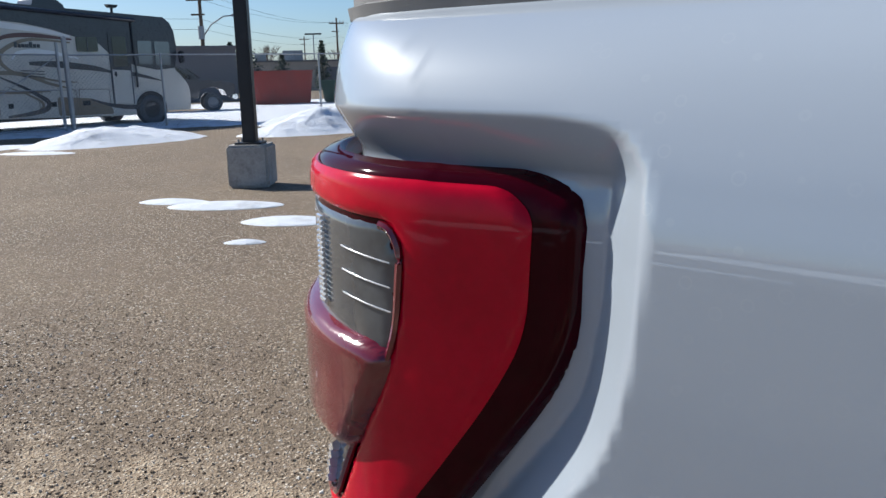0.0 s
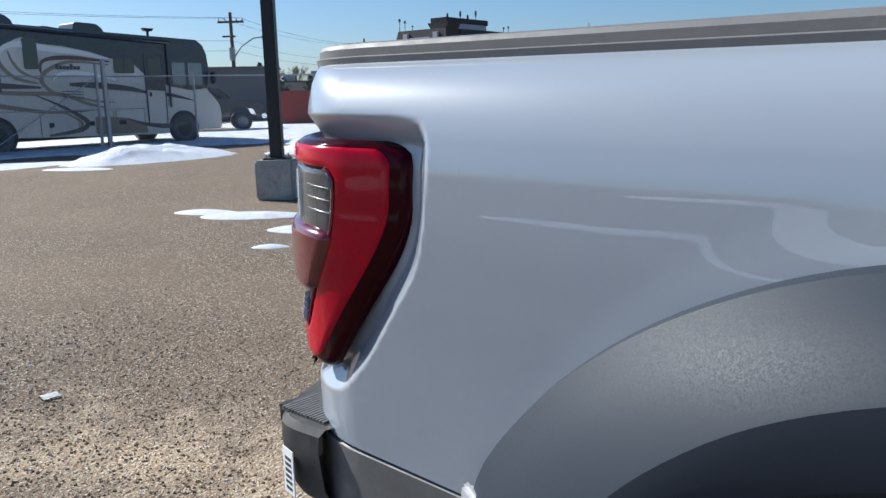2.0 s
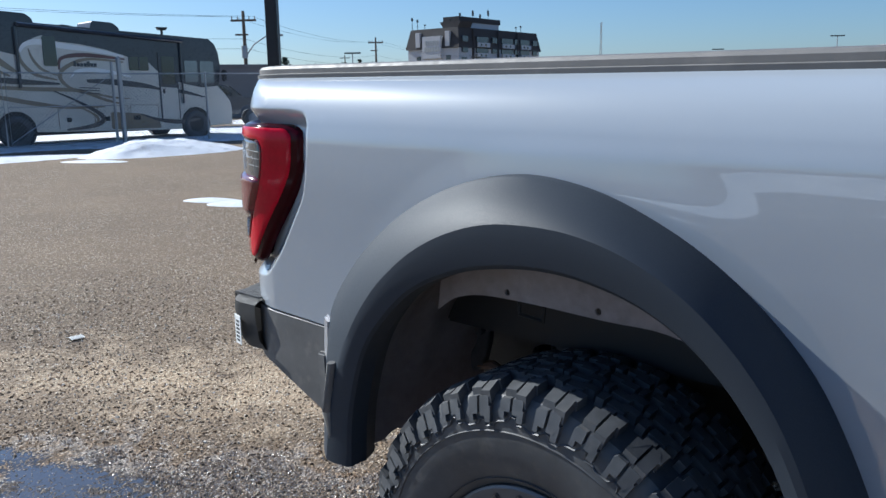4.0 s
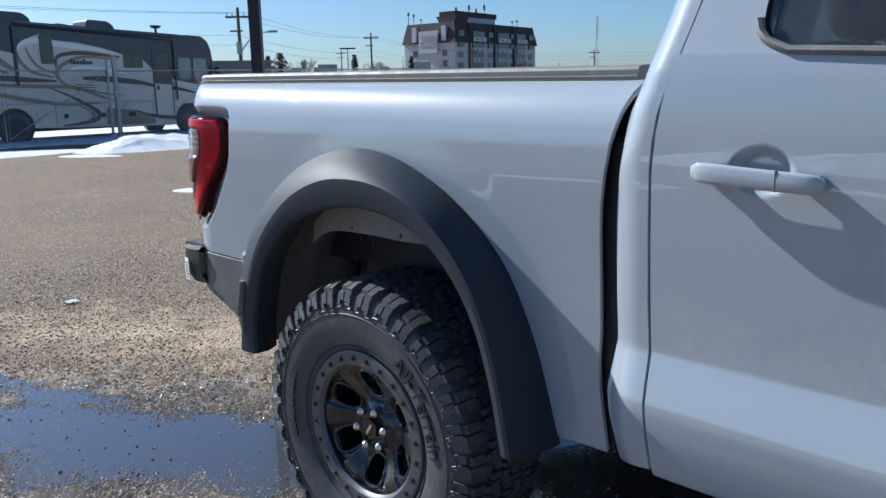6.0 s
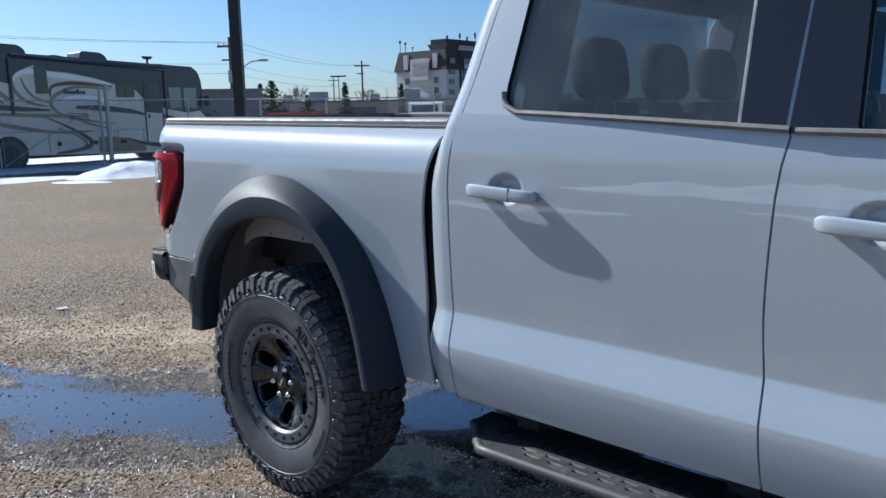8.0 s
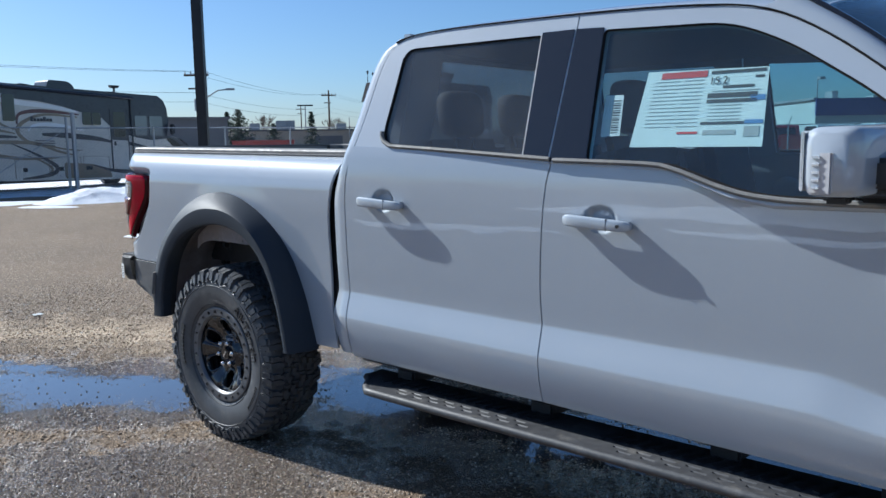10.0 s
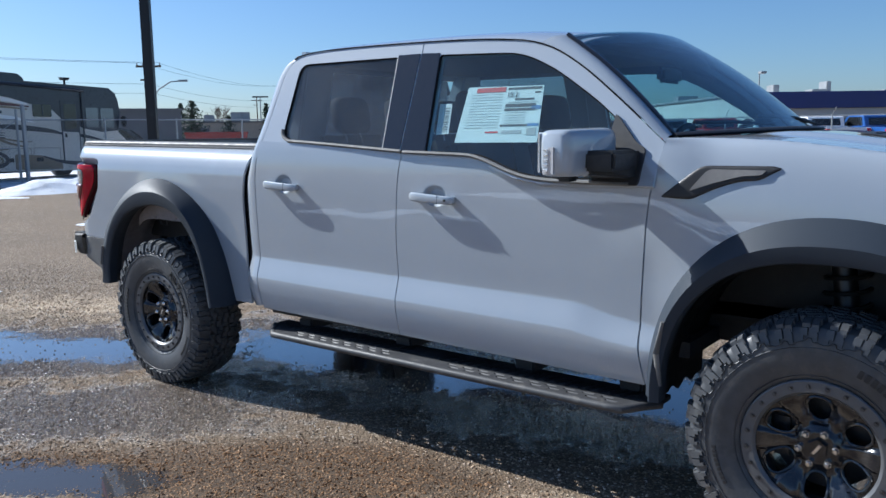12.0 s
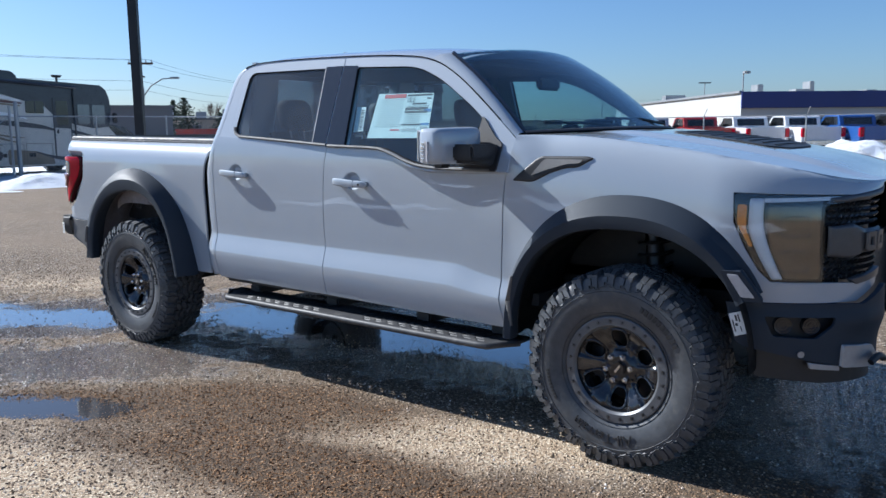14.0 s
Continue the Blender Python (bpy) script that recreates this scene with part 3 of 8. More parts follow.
# ---- chain-link fence ----
def mesh_panel(bm, a, b, z0, z1, pitch=0.11, r=0.004):
    """Diagonal wires between two posts."""
    a, b = Vector(a), Vector(b)
    n = (b - a).length
    d = (b - a) / n
    h = z1 - z0
    k = -h
    while k < n:
        for up in (1, -1):
            u0, u1 = max(0.0, k), min(n, k + h)
            w0, w1 = (u0 - k, u1 - k) if up > 0 else (h - (u0 - k), h - (u1 - k))
            if u1 - u0 > 0.02:
                p, q = a + d * u0 + Vector((0, 0, z0 + w0)), a + d * u1 + Vector((0, 0, z0 + w1))
                o = Vector((-d.y, d.x, 0)) * r
                up_v = Vector((0, 0, r))
                v = [bm.verts.new(p + o), bm.verts.new(p - o * 0.5 + up_v), bm.verts.new(p - o * 0.5 - up_v), bm.verts.new(q + o), bm.verts.new(q - o * 0.5 + up_v), bm.verts.new(q - o * 0.5 - up_v)]
                for f in ((0, 1, 4, 3), (1, 2, 5, 4), (2, 0, 3, 5)):
                    bm.faces.new([v[i] for i in f])
        k += pitch


def fence_run(p, q, bay, height, label, pitch=0.11, r=0.004, tips=False):
    p, q = Vector((*p, 0)), Vector((*q, 0))
    n = max(1, round((q - p).length / bay))
    f = thing("chain_link_fence", label, "fence", Matrix.Translation(p))
    d = (q - p) / n
    bm = tube(bmesh.new(), [(0, 0, height), tuple(q - p + Vector((0, 0, height)))], 0.022, 8)
    part("top_rail", bm, GALV, f)
    bm = cyl(bmesh.new(), (0, 0, 0), (0, 0, height + 0.05), 0.032, seg=8)
    if tips:
        tube(bm, [(0, 0, height), (0.02, -0.02, height + 0.05), (0.22, -0.22, height + 0.38)], 0.018, 6)
    first = part("post", bm, GALV, f)
    for k in range(1, n + 1):
        again(first, f, Matrix.Translation(d * k))
    bm = bmesh.new()
    for k in range(n):
        mesh_panel(bm, d * k, d * (k + 1), 0.05, height, pitch, r)
    tagged(part("wire_mesh", bm, WIRE, f, "grey diamond wire mesh"), kind="stuff")
    return f


fence_run((-23.7, 9.4), (-20.7, 19.2), 2.6, 2.15, "galvanised chain-link fence along a snowy yard")
fence_run((-20.7, 19.2), (-22.5, 34.5), 3.0, 2.15, "galvanised chain-link fence along a snowy yard", 0.16, 0.005, True)
fence_run((-22.5, 34.5), (24.0, 37.0), 4.6, 2.05, "galvanised chain-link fence in front of parked trucks", 0.16, 0.0022, True)
# gate with diagonal braces
gate = thing("yard_gate", "galvanised chain-link double gate, closed", "gate", Matrix.Translation((-23.7, 9.35, 0)))
bm = cyl(bmesh.new(), (0, 0, 0), (0, 0, 2.62), 0.07, seg=12)
cyl(bm, (0, 0, 2.62), (0, 0, 2.68), 0.075, 0.02, 12)
part("gate_post", bm, GALV, gate)
part("gate_post", cyl(bmesh.new(), (0.05, -0.25, 0), (0.05, -0.25, 2.5), 0.04, seg=12), GALV, gate)
for y0, y1 in ((-0.4, -3.4), (-3.5, -6.6), (-6.7, -9.8)):
    bm = tube(bmesh.new(), [(0.3, y0, 0.12), (0.3, y0, 2.15), (0.3, y1, 2.15), (0.3, y1, 0.12), (0.3, y0, 0.12)], 0.024, 8)
    tube(bm, [(0.3, y0, 1.2), (0.3, y1, 1.2)], 0.015, 6)
    tube(bm, [(0.3, y0, 2.1), (0.3, y1, 0.2)], 0.014, 6)
    leaf = part("gate_leaf", bm, GALV, gate)
    bm = bmesh.new()
    mesh_panel(bm, (0.3, y1, 0), (0.3, y0, 0), 0.12, 2.15)
    part("wire_mesh", bm, WIRE, leaf)

# ---- motorhome ----
RV_DARK = mat("motorhome_dark_top", (0.026, 0.032, 0.045), 0.3, coat=0.4, vary=0.15)
RV_BEIGE = mat("motorhome_beige", (0.62, 0.585, 0.52), 0.3, coat=0.5, vary=0.08, big=0.8, dirt=((0.25, 0.22, 0.18), 0.3))
RV_WHITE = mat("motorhome_white", (0.82, 0.81, 0.79), 0.3, coat=0.5, vary=0.06)
RV_TAN = mat("motorhome_tan_swirl", (0.23, 0.18, 0.125), 0.3, coat=0.5, vary=0.1)
RV_MAROON = mat("motorhome_maroon", (0.09, 0.018, 0.022), 0.3, coat=0.5)
RV_GLASS = mat("dark_window_glass", (0.012, 0.014, 0.017), 0.06, coat=0.5)
# paler base colour stands for a bright reflection in these panes
RV_PALE = mat("reflecting_window_glass", (0.16, 0.18, 0.2), 0.08, coat=0.6, metal=0.3)

# local frame: x towards the front, side facing the camera at y = 0, z up; placed with its front to the north
rv = thing("motorhome", "beige and dark grey class-A motorhome with swirl graphics", "motorhome", Matrix.Translation((-25.29, 13.85, 0)) @ pose(0, 0, 0, 0, 0, 94))
L_, W_ = 10.6, 2.5


def rv_x(x):
    return -x


def rv_top(x):
    return 3.40 + 0.037 * x


side_line = [(-0.36, 0.5), (-0.44, 0.75), (-0.44, 1.05), (-0.36, 1.3), (-0.1, 1.58), (0.12, 1.78), (0.1, 1.95), (0.05, 2.2), (0.02, 2.5), (0.08, 2.95), (0.2, 3.24), (0.45, rv_top(0.4)), (L_, rv_top(L_)), (L_, 0.5), (8.2, 0.5), (6.2, 0.42), (1.9, 0.32), (1.7, 0.34), (-0.2, 0.42)]
bm = bmesh.new()
prism(bm, [(rv_x(x), z) for x, z in side_line], 1, 0.0, W_, 0.05)
body = part("coach_body", bm, RV_BEIGE, rv)
bm = bmesh.new()
upper = [(0.13, 1.8), (0.09, 1.96), (0.05, 2.2), (0.005, 2.5), (0.065, 2.96), (0.19, 3.25), (0.44, rv_top(0.4) + 0.012), (L_ + 0.01, rv_top(L_) + 0.012), (L_ + 0.01, 2.9), (8.4, 3.0), (7.3, 2.75), (7.02, 2.69), (6.9, 2.9), (6.75, 3.07), (6.5, 3.22), (6.27, 3.3), (5.79, 3.13), (5.11, 3.08), (4.29, 2.94), (3.6, 2.75), (2.8, 2.56), (2.49, 2.27), (1.6, 1.88), (0.8, 1.74)]
prism(bm, [(rv_x(x), z) for x, z in upper], 1, -0.014, W_ + 0.014, 0.0)
part("dark_upper_panel", bm, RV_DARK, rv, "dark grey upper side")
bm = bmesh.new()
tube(bm, [(rv_x(7.0), -0.1, 3.58), (rv_x(4.3), -0.1, 3.43), (rv_x(1.55), -0.1, 3.29)], 0.06, 8)
tube(bm, [(rv_x(7.05), -0.06, 3.5), (rv_x(7.05), -0.06, 1.75)], 0.05, 6)
tube(bm, [(rv_x(1.62), -0.06, 3.25), (rv_x(1.62), -0.06, 1.2)], 0.035, 6)
part("awning", bm, RV_DARK, rv, "rolled dark awning with arms")
for x0, x1, h in ((6.15, 7.5, 0.38), (4.78, 5.45, 0.15), (3.36, 4.4, 0.36), (8.6, 9.6, 0.36)):
    z0 = rv_top((x0 + x1) / 2) - 0.05
    poly = rounded([(rv_x(x1), z0), (rv_x(x1 - 0.1), z0 + h + 0.03), (rv_x(x0 + 0.22), z0 + h), (rv_x(x0), z0 + h * 0.55), (rv_x(x0), z0)], 0.09)
    part("roof_unit", prism(bmesh.new(), poly, 1, 0.7, 1.6, 0.03), RV_DARK, rv, "dark roof air unit")
bm = cyl(bmesh.new(), (rv_x(1.92), 0.5, 3.44), (rv_x(1.92), 0.5, 3.7), 0.04)
prism(bm, [(rv_x(2.12), 3.78), (rv_x(1.72), 3.78), (rv_x(1.8), 3.68), (rv_x(2.04), 3.68)], 1, 0.42, 0.58, 0.01)
part("tv_antenna", bm, BLACK, rv)


def rv_panel(name, pts, material, label="", lift=0.02, r=0.0, parent=None):
    bm = bmesh.new()
    p = [(rv_x(x), z) for x, z in pts]
    prism(bm, rounded(p, r) if r else p, 1, -lift, 0.0)
    return part(name, bm, material, parent or rv, label)


def ribbon(pts, widths):
    """A swirl band along a curve, wide in the middle."""
    c = curve2(pts, 8)
    n = len(c)
    up, lo = [], []
    for i, p in enumerate(c):
        a, b = Vector(c[max(0, i - 1)]), Vector(c[min(n - 1, i + 1)])
        t = (b - a).normalized()
        w = widths[0] * (1 - i / (n - 1)) + widths[1] * i / (n - 1)
        w *= 0.25 + 0.75 * math.sin(math.pi * (0.08 + 0.9 * i / (n - 1)))
        up.append((p[0] - t[1] * w, p[1] + t[0] * w))
        lo.append((p[0] + t[1] * w, p[1] - t[0] * w))
    return up + lo[::-1]


for pts, ws, material, lift in (
    ([(7.0, 2.75), (6.8, 3.0), (6.4, 3.1), (5.6, 3.0), (4.6, 2.9), (3.7, 2.74)], (0.07, 0.1), RV_WHITE, 0.018),
    ([(5.84, 2.3), (5.78, 2.6), (5.45, 2.72), (4.9, 2.75), (4.3, 2.71), (3.66, 2.65)], (0.05, 0.075), RV_MAROON, 0.024),
    ([(3.72, 2.56), (4.9, 2.63), (5.56, 2.41), (5.83, 2.13), (5.66, 1.82), (5.12, 1.56)], (0.05, 0.07), RV_TAN, 0.021),
    ([(5.5, 2.05), (5.3, 2.25), (4.8, 2.3), (4.2, 2.24), (3.5, 2.1)], (0.04, 0.08), RV_WHITE, 0.02),
    ([(7.0, 2.88), (6.93, 2.5), (6.57, 2.15), (5.93, 1.99)], (0.05, 0.06), RV_TAN, 0.021),
    ([(6.7, 2.9), (6.6, 2.6), (6.35, 2.3), (5.9, 2.12)], (0.03, 0.05), RV_TAN, 0.021),
    ([(9.5, 2.75), (8.8, 2.95), (8.0, 2.8), (7.4, 2.4), (7.1, 2.2)], (0.06, 0.12), RV_TAN, 0.021),
    ([(9.8, 2.3), (9.0, 2.5), (8.2, 2.45), (7.3, 2.1)], (0.06, 0.08), RV_TAN, 0.021),
    ([(8.6, 2.02), (7.55, 1.97), (6.82, 1.92), (5.86, 1.87)], (0.08, 0.09), RV_DARK, 0.026),
    ([(5.0, 1.96), (4.4, 1.94), (3.87, 1.9), (2.97, 1.8), (2.41, 1.67)], (0.1, 0.09), RV_DARK, 0.026),
    ([(2.6, 1.72), (1.62, 1.6), (0.71, 1.4)], (0.07, 0.05), RV_DARK, 0.026),
    ([(8.4, 1.8), (7.57, 1.76), (6.46, 1.71), (5.28, 1.66), (4.46, 1.37), (3.81, 1.21)], (0.06, 0.06), RV_TAN, 0.022),
    ([(8.6, 1.66), (7.6, 1.47), (6.74, 1.3), (5.66, 1.15), (4.49, 1.15)], (0.08, 0.05), RV_TAN, 0.022),
    ([(5.0, 1.62), (4.5, 1.5), (4.0, 1.42), (3.6, 1.4)], (0.03, 0.03), RV_TAN, 0.023),
    ([(6.08, 1.66), (5.47, 1.39), (4.92, 1.09), (4.58, 0.84), (4.67, 0.64), (5.15, 0.53), (5.78, 0.47)], (0.03, 0.1), RV_DARK, 0.026),
    ([(5.7, 1.3), (5.1, 1.05), (4.75, 0.8), (4.9, 0.6), (5.5, 0.48)], (0.02, 0.05), RV_TAN, 0.024),
    ([(3.25, 0.87), (2.51, 0.66), (1.72, 0.58), (0.99, 0.66)], (0.04, 0.1), RV_DARK, 0.026),
):
    rv_panel("swirl_graphic", ribbon(pts, ws), material, "", lift)
rv_panel("lower_panel", [(4.3, 0.98), (3.2, 0.9), (2.6, 0.7), (2.5, 0.4), (4.3, 0.42)], RV_TAN, "tan lower panel", 0.012, 0.1)
for k in range(7):
    rv_panel("nameplate_bar", [(5.38 - 0.11 * k, 2.4), (5.30 - 0.11 * k, 2.4), (5.30 - 0.11 * k, 2.5 + 0.06 * (k in (0, 4))), (5.38 - 0.11 * k, 2.5 + 0.06 * (k in (0, 4)))], RV_DARK, "", 0.032)
for k in range(3):
    rv_panel("louvre", [(5.25, 1.77 - 0.08 * k), (4.6, 1.74 - 0.08 * k), (4.6, 1.715 - 0.08 * k), (5.25, 1.745 - 0.08 * k)], RV_DARK, "", 0.03)
for x0, x1, z0, z1, g in ((5.88, 6.28, 2.4, 3.28, 1), (2.84, 3.53, 2.3, 2.74, 2), (0.97, 1.48, 1.92, 2.66, 1), (0.3, 0.86, 1.9, 2.65, 1), (8.9, 9.5, 2.3, 3.1, 1)):
    pale = x1 < 2
    w = rv_panel("side_window", [(x1, z0), (x0, z0), (x0, z1), (x1, z1)], RV_PALE if pale else RV_GLASS, "pale reflecting window" if pale else "dark window", 0.034, 0.06)
    if g > 1:
        rv_panel("window_bar", [((x0 + x1) / 2 + 0.02, z0), ((x0 + x1) / 2 - 0.02, z0), ((x0 + x1) / 2 - 0.02, z1), ((x0 + x1) / 2 + 0.02, z1)], RV_DARK, "", 0.042)
door = rv_panel("entry_door", [(2.44, 0.7), (1.8, 0.7), (1.8, 1.72), (2.44, 1.76)], RV_BEIGE, "beige and dark entry door", 0.03, 0.04)
rv_panel("door_upper_panel", [(2.44, 1.77), (1.8, 1.73), (1.8, 2.86), (2.44, 2.86)], RV_DARK, "", 0.03, 0.05, door)
rv_panel("door_window", [(2.36, 1.86), (1.88, 1.86), (1.88, 2.78), (2.36, 2.78)], RV_GLASS, "", 0.038, 0.06, door)
rv_panel("door_seam", [(2.48, 0.68), (2.44, 0.68), (2.44, 2.9), (2.48, 2.9)], RV_DARK, "", 0.034, 0, door)
rv_panel("door_seam", [(1.8, 0.68), (1.76, 0.68), (1.76, 2.9), (1.8, 2.9)], RV_DARK, "", 0.034, 0, door)
part("door_handle", box(bmesh.new(), (rv_x(2.38), -0.06, 1.55), (rv_x(2.3), -0.03, 1.7), 0.008), BLACK, door)
for x in (5.68, 4.42, 3.45, 3.35):
    part("compartment_latch", box(bmesh.new(), (rv_x(x + 0.07), -0.035, 0.7), (rv_x(x - 0.07), 0, 0.84), 0.01), BLACK, rv)
for x0, x1 in ((2.6, 3.6), (3.7, 4.75), (4.85, 6.0)):
    bm = tube(bmesh.new(), [(rv_x(x0), -0.012, 0.5), (rv_x(x0), -0.012, 1.17), (rv_x(x1), -0.012, 1.19), (rv_x(x1), -0.012, 0.5)], 0.012, 5)
    part("compartment_seam", bm, RV_TAN, rv)
bm = prism(bmesh.new(), [(rv_x(0.1), 1.98), (rv_x(0.0), 2.5), (rv_x(0.1), 2.98), (rv_x(0.2), 2.98), (rv_x(0.2), 1.98)], 1, 0.12, W_ - 0.12, 0.01)
part("windscreen", bm, RV_GLASS, rv, "dark windscreen", m=Matrix.Translation((0.03, 0, 0)))
for y in (0.25, W_ - 0.25):
    part("head_lamp", box(bmesh.new(), (0.3, y - 0.16, 0.85), (0.46, y + 0.16, 1.05), 0.03), CLEAR_BODY, rv)
part("front_bumper", box(bmesh.new(), (0.1, 0.05, 0.4), (0.47, W_ - 0.05, 0.7), 0.06), RV_BEIGE, rv)
part("mirror", box(bmesh.new(), (rv_x(0.05), -0.3, 1.95), (rv_x(-0.1), -0.1, 2.35), 0.04), BLACK, rv)
for x in (1.15, 7.27):
    for y in (0.09, W_ - 0.09):
        bm = lathe(bmesh.new(), [(0.28, -0.12), (0.34, -0.14), (0.44, -0.13), (0.48, -0.1), (0.48, 0.1), (0.44, 0.13), (0.28, 0.12)], 32, True)
        wh = part("wheel", bm, RUBBER, rv, m=Matrix.Translation((rv_x(x), y, 0.48)))
        bm = lathe(bmesh.new(), [(0.02, -0.06), (0.1, -0.1), (0.12, -0.06), (0.25, -0.03), (0.285, -0.12), (0.285, 0.1), (0.02, 0.1)], 32)
        part("hub_cover", bm, CHROME, wh, "bright hub cover")
    # flat black disc painting the shade of the wheel opening
    bm = cyl(bmesh.new(), (rv_x(x), -0.022, 0.5), (rv_x(x), 0.0, 0.5), 0.57, seg=40)
    part("wheel_arch", bm, BLACK, rv)
bm = box(bmesh.new(), (rv_x(L_ - 0.3), 0.3, 0.32), (rv_x(0.8), W_ - 0.3, 0.6))
part("underframe", bm, UNDER, rv)


# ---- parked pickups ----
def pickup(name, label, col, m, group="", lamp=True, dark_rear=True):
    """A plain crew-cab pickup: x forward, on z = 0."""
    t = thing(name, label, "pickup truck", m, group)
    pm = COLOURS[col]
    bm = bmesh.new()
    for y in (-1, 1):
        prism(bm, rounded([(-1.25, 0.62), (-1.25, 1.36), (0.72, 1.38), (0.72, 0.6), (0.55, 0.6), (0.42, 0.95), (0.0, 1.1), (-0.42, 0.95), (-0.55, 0.62)], [0.05, 0.05, 0.02, 0.02, 0.02, 0.2, 0.2, 0.2, 0.02]), 1, min(y * 0.84, y * 0.99), max(y * 0.84, y * 0.99), 0.02)
    box(bm, (-1.2, -0.9, 0.72), (0.7, 0.9, 0.86))
    part("bed", bm, pm, t)
    part("tailgate", box(bmesh.new(), (-1.29, -0.8, 0.78), (-1.22, 0.8, 1.37), 0.03), pm, t)
    bm = bmesh.new()
    prism(bm, rounded([(0.76, 0.58), (0.76, 1.38), (0.85, 1.44), (3.0, 1.36), (4.45, 1.22), (4.62, 1.05), (4.62, 0.7), (4.25, 0.66), (4.15, 0.9), (3.69, 1.06), (3.2, 0.92), (3.1, 0.58)], 0.05), 1, -0.98, 0.98, 0.03)
    part("cab_body", bm, pm, t)
    bm = bmesh.new()
    prism(bm, rounded([(0.84, 1.40), (1.0, 1.86), (1.3, 1.93), (2.3, 1.92), (2.6, 1.83), (3.2, 1.36)], 0.08), 1, -0.84, 0.84, 0.05)
    part("cabin", bm, pm, t)
    bm = box(bmesh.new(), (0.865, -0.68, 1.44), (0.93, 0.68, 1.80), 0.02, None)
    for v in bm.verts:
        v.co.x += (v.co.z - 1.44) * 0.36 - 0.02
    part("rear_window", bm, RV_GLASS, t, "dark rear window")
    for y in (-1, 1):
        bm = prism(bmesh.new(), rounded([(1.08, 1.44), (1.16, 1.82), (2.35, 1.84), (2.85, 1.44)], 0.04), 1, min(y * 0.83, y * 0.848), max(y * 0.83, y * 0.848))
        part("side_window", bm, RV_GLASS, t)
        part("tail_lamp", box(bmesh.new(), (-1.31, y * 0.90 - 0.085, 0.92), (-1.14, y * 0.90 + 0.1, 1.32), 0.02), RED_LENS, t, "red tail lamp")
        part("door_mirror", box(bmesh.new(), (2.75, min(y * 0.98, y * 1.22), 1.36), (2.87, max(y * 0.98, y * 1.22), 1.54), 0.03), BLACK, t)
    bm = prism(bmesh.new(), [(2.66, 1.80), (3.16, 1.38), (3.2, 1.40), (2.70, 1.82)], 1, -0.78, 0.78)
    part("windscreen", bm, RV_GLASS, t, m=Matrix.Translation((0.03, 0, 0.01)))
    part("rear_bumper", box(bmesh.new(), (-1.42, -0.95, 0.56), (-1.24, 0.95, 0.76), 0.03), CHROME, t)
    part("front_bumper", box(bmesh.new(), (4.5, -0.96, 0.5), (4.72, 0.96, 0.72), 0.04), CHROME, t)
    part("grille", box(bmesh.new(), (4.55, -0.7, 0.78), (4.66, 0.7, 1.12), 0.03), BLACK, t)
    for x in (0, 3.69):
        for y in (-0.82, 0.82):
            bm = lathe(bmesh.new(), [(0.24, -0.12), (0.33, -0.13), (0.39, -0.1), (0.39, 0.1), (0.33, 0.13), (0.24, 0.12)], 28, True)
            w = part("wheel", bm, RUBBER, t, m=Matrix.Translation((x, y, 0.39)))
            bm = lathe(bmesh.new(), [(0.02, -0.08), (0.12, -0.09), (0.22, -0.06), (0.245, -0.115), (0.245, 0.1), (0.22, 0.06), (0.02, 0.08)], 24)
            part("rim", bm, STEEL, w)
    return t


COLOURS = {
    "white": mat("white_paint", (0.72, 0.73, 0.74), 0.3, coat=1.0, vary=0.04),
    "red": mat("red_paint", (0.38, 0.016, 0.014), 0.3, coat=1.0, vary=0.06),
    "blue": mat("blue_paint", (0.02, 0.09, 0.32), 0.3, coat=1.0, vary=0.06),
    "silver": mat("silver_paint", (0.5, 0.5, 0.51), 0.3, metal=0.4, coat=1.0, vary=0.04),
    "black": mat("dark_blue_paint", (0.022, 0.03, 0.045), 0.3, coat=1.0, vary=0.1),
}
for k, (col, lab) in enumerate((("black", "dark pickup truck parked in a row by a fence"), ("silver", "silver pickup truck parked in a row by a fence"), ("red", "red pickup truck parked in a row by a fence"), ("white", "white pickup truck parked in a row by a fence"), ("white", "white pickup truck parked in a row by a fence"), ("blue", "blue pickup truck parked in a row by a fence"), ("black", "dark pickup truck parked in a row by a fence"))):
    pickup("parked_pickup", lab, col, Matrix.Translation((-14.6 + 2.5 * k, 37.4 + 0.74 * k - 0.04 * k * k, 0)) @ pose(0, 0, 0, 0, 0, 127) @ Matrix.Diagonal((1.08, 1.08, 1.11, 1)), "pickups parked by the fence")
pickup("parked_pickup", "dark grey pickup truck parked beside a motorhome", "black", Matrix.Translation((-34.4, 16.5, 0)) @ pose(0, 0, 0, 0, 0, 62) @ Matrix.Diagonal((1.04, 1.04, 1.04, 1)))
pickup("parked_pickup", "white pickup truck parked behind a fence", "white", Matrix.Translation((-26.2, 26.9, 0)) @ pose(0, 0, 0, 0, 0, 128) @ Matrix.Diagonal((1.06, 1.06, 1.1, 1)))
pickup("parked_pickup", "white pickup truck parked behind a fence", "white", Matrix.Translation((-23.4, 30.4, 0)) @ pose(0, 0, 0, 0, 0, 122) @ Matrix.Diagonal((1.06, 1.06, 1.1, 1)))

# ---- yard containers ----
RUST = mat("faded_red_container", (0.27, 0.035, 0.025), 0.6, vary=0.2, dirt=((0.14, 0.06, 0.04), 0.5))
GREEN_BIN = mat("green_bin_paint", (0.02, 0.07, 0.04), 0.5, vary=0.2)


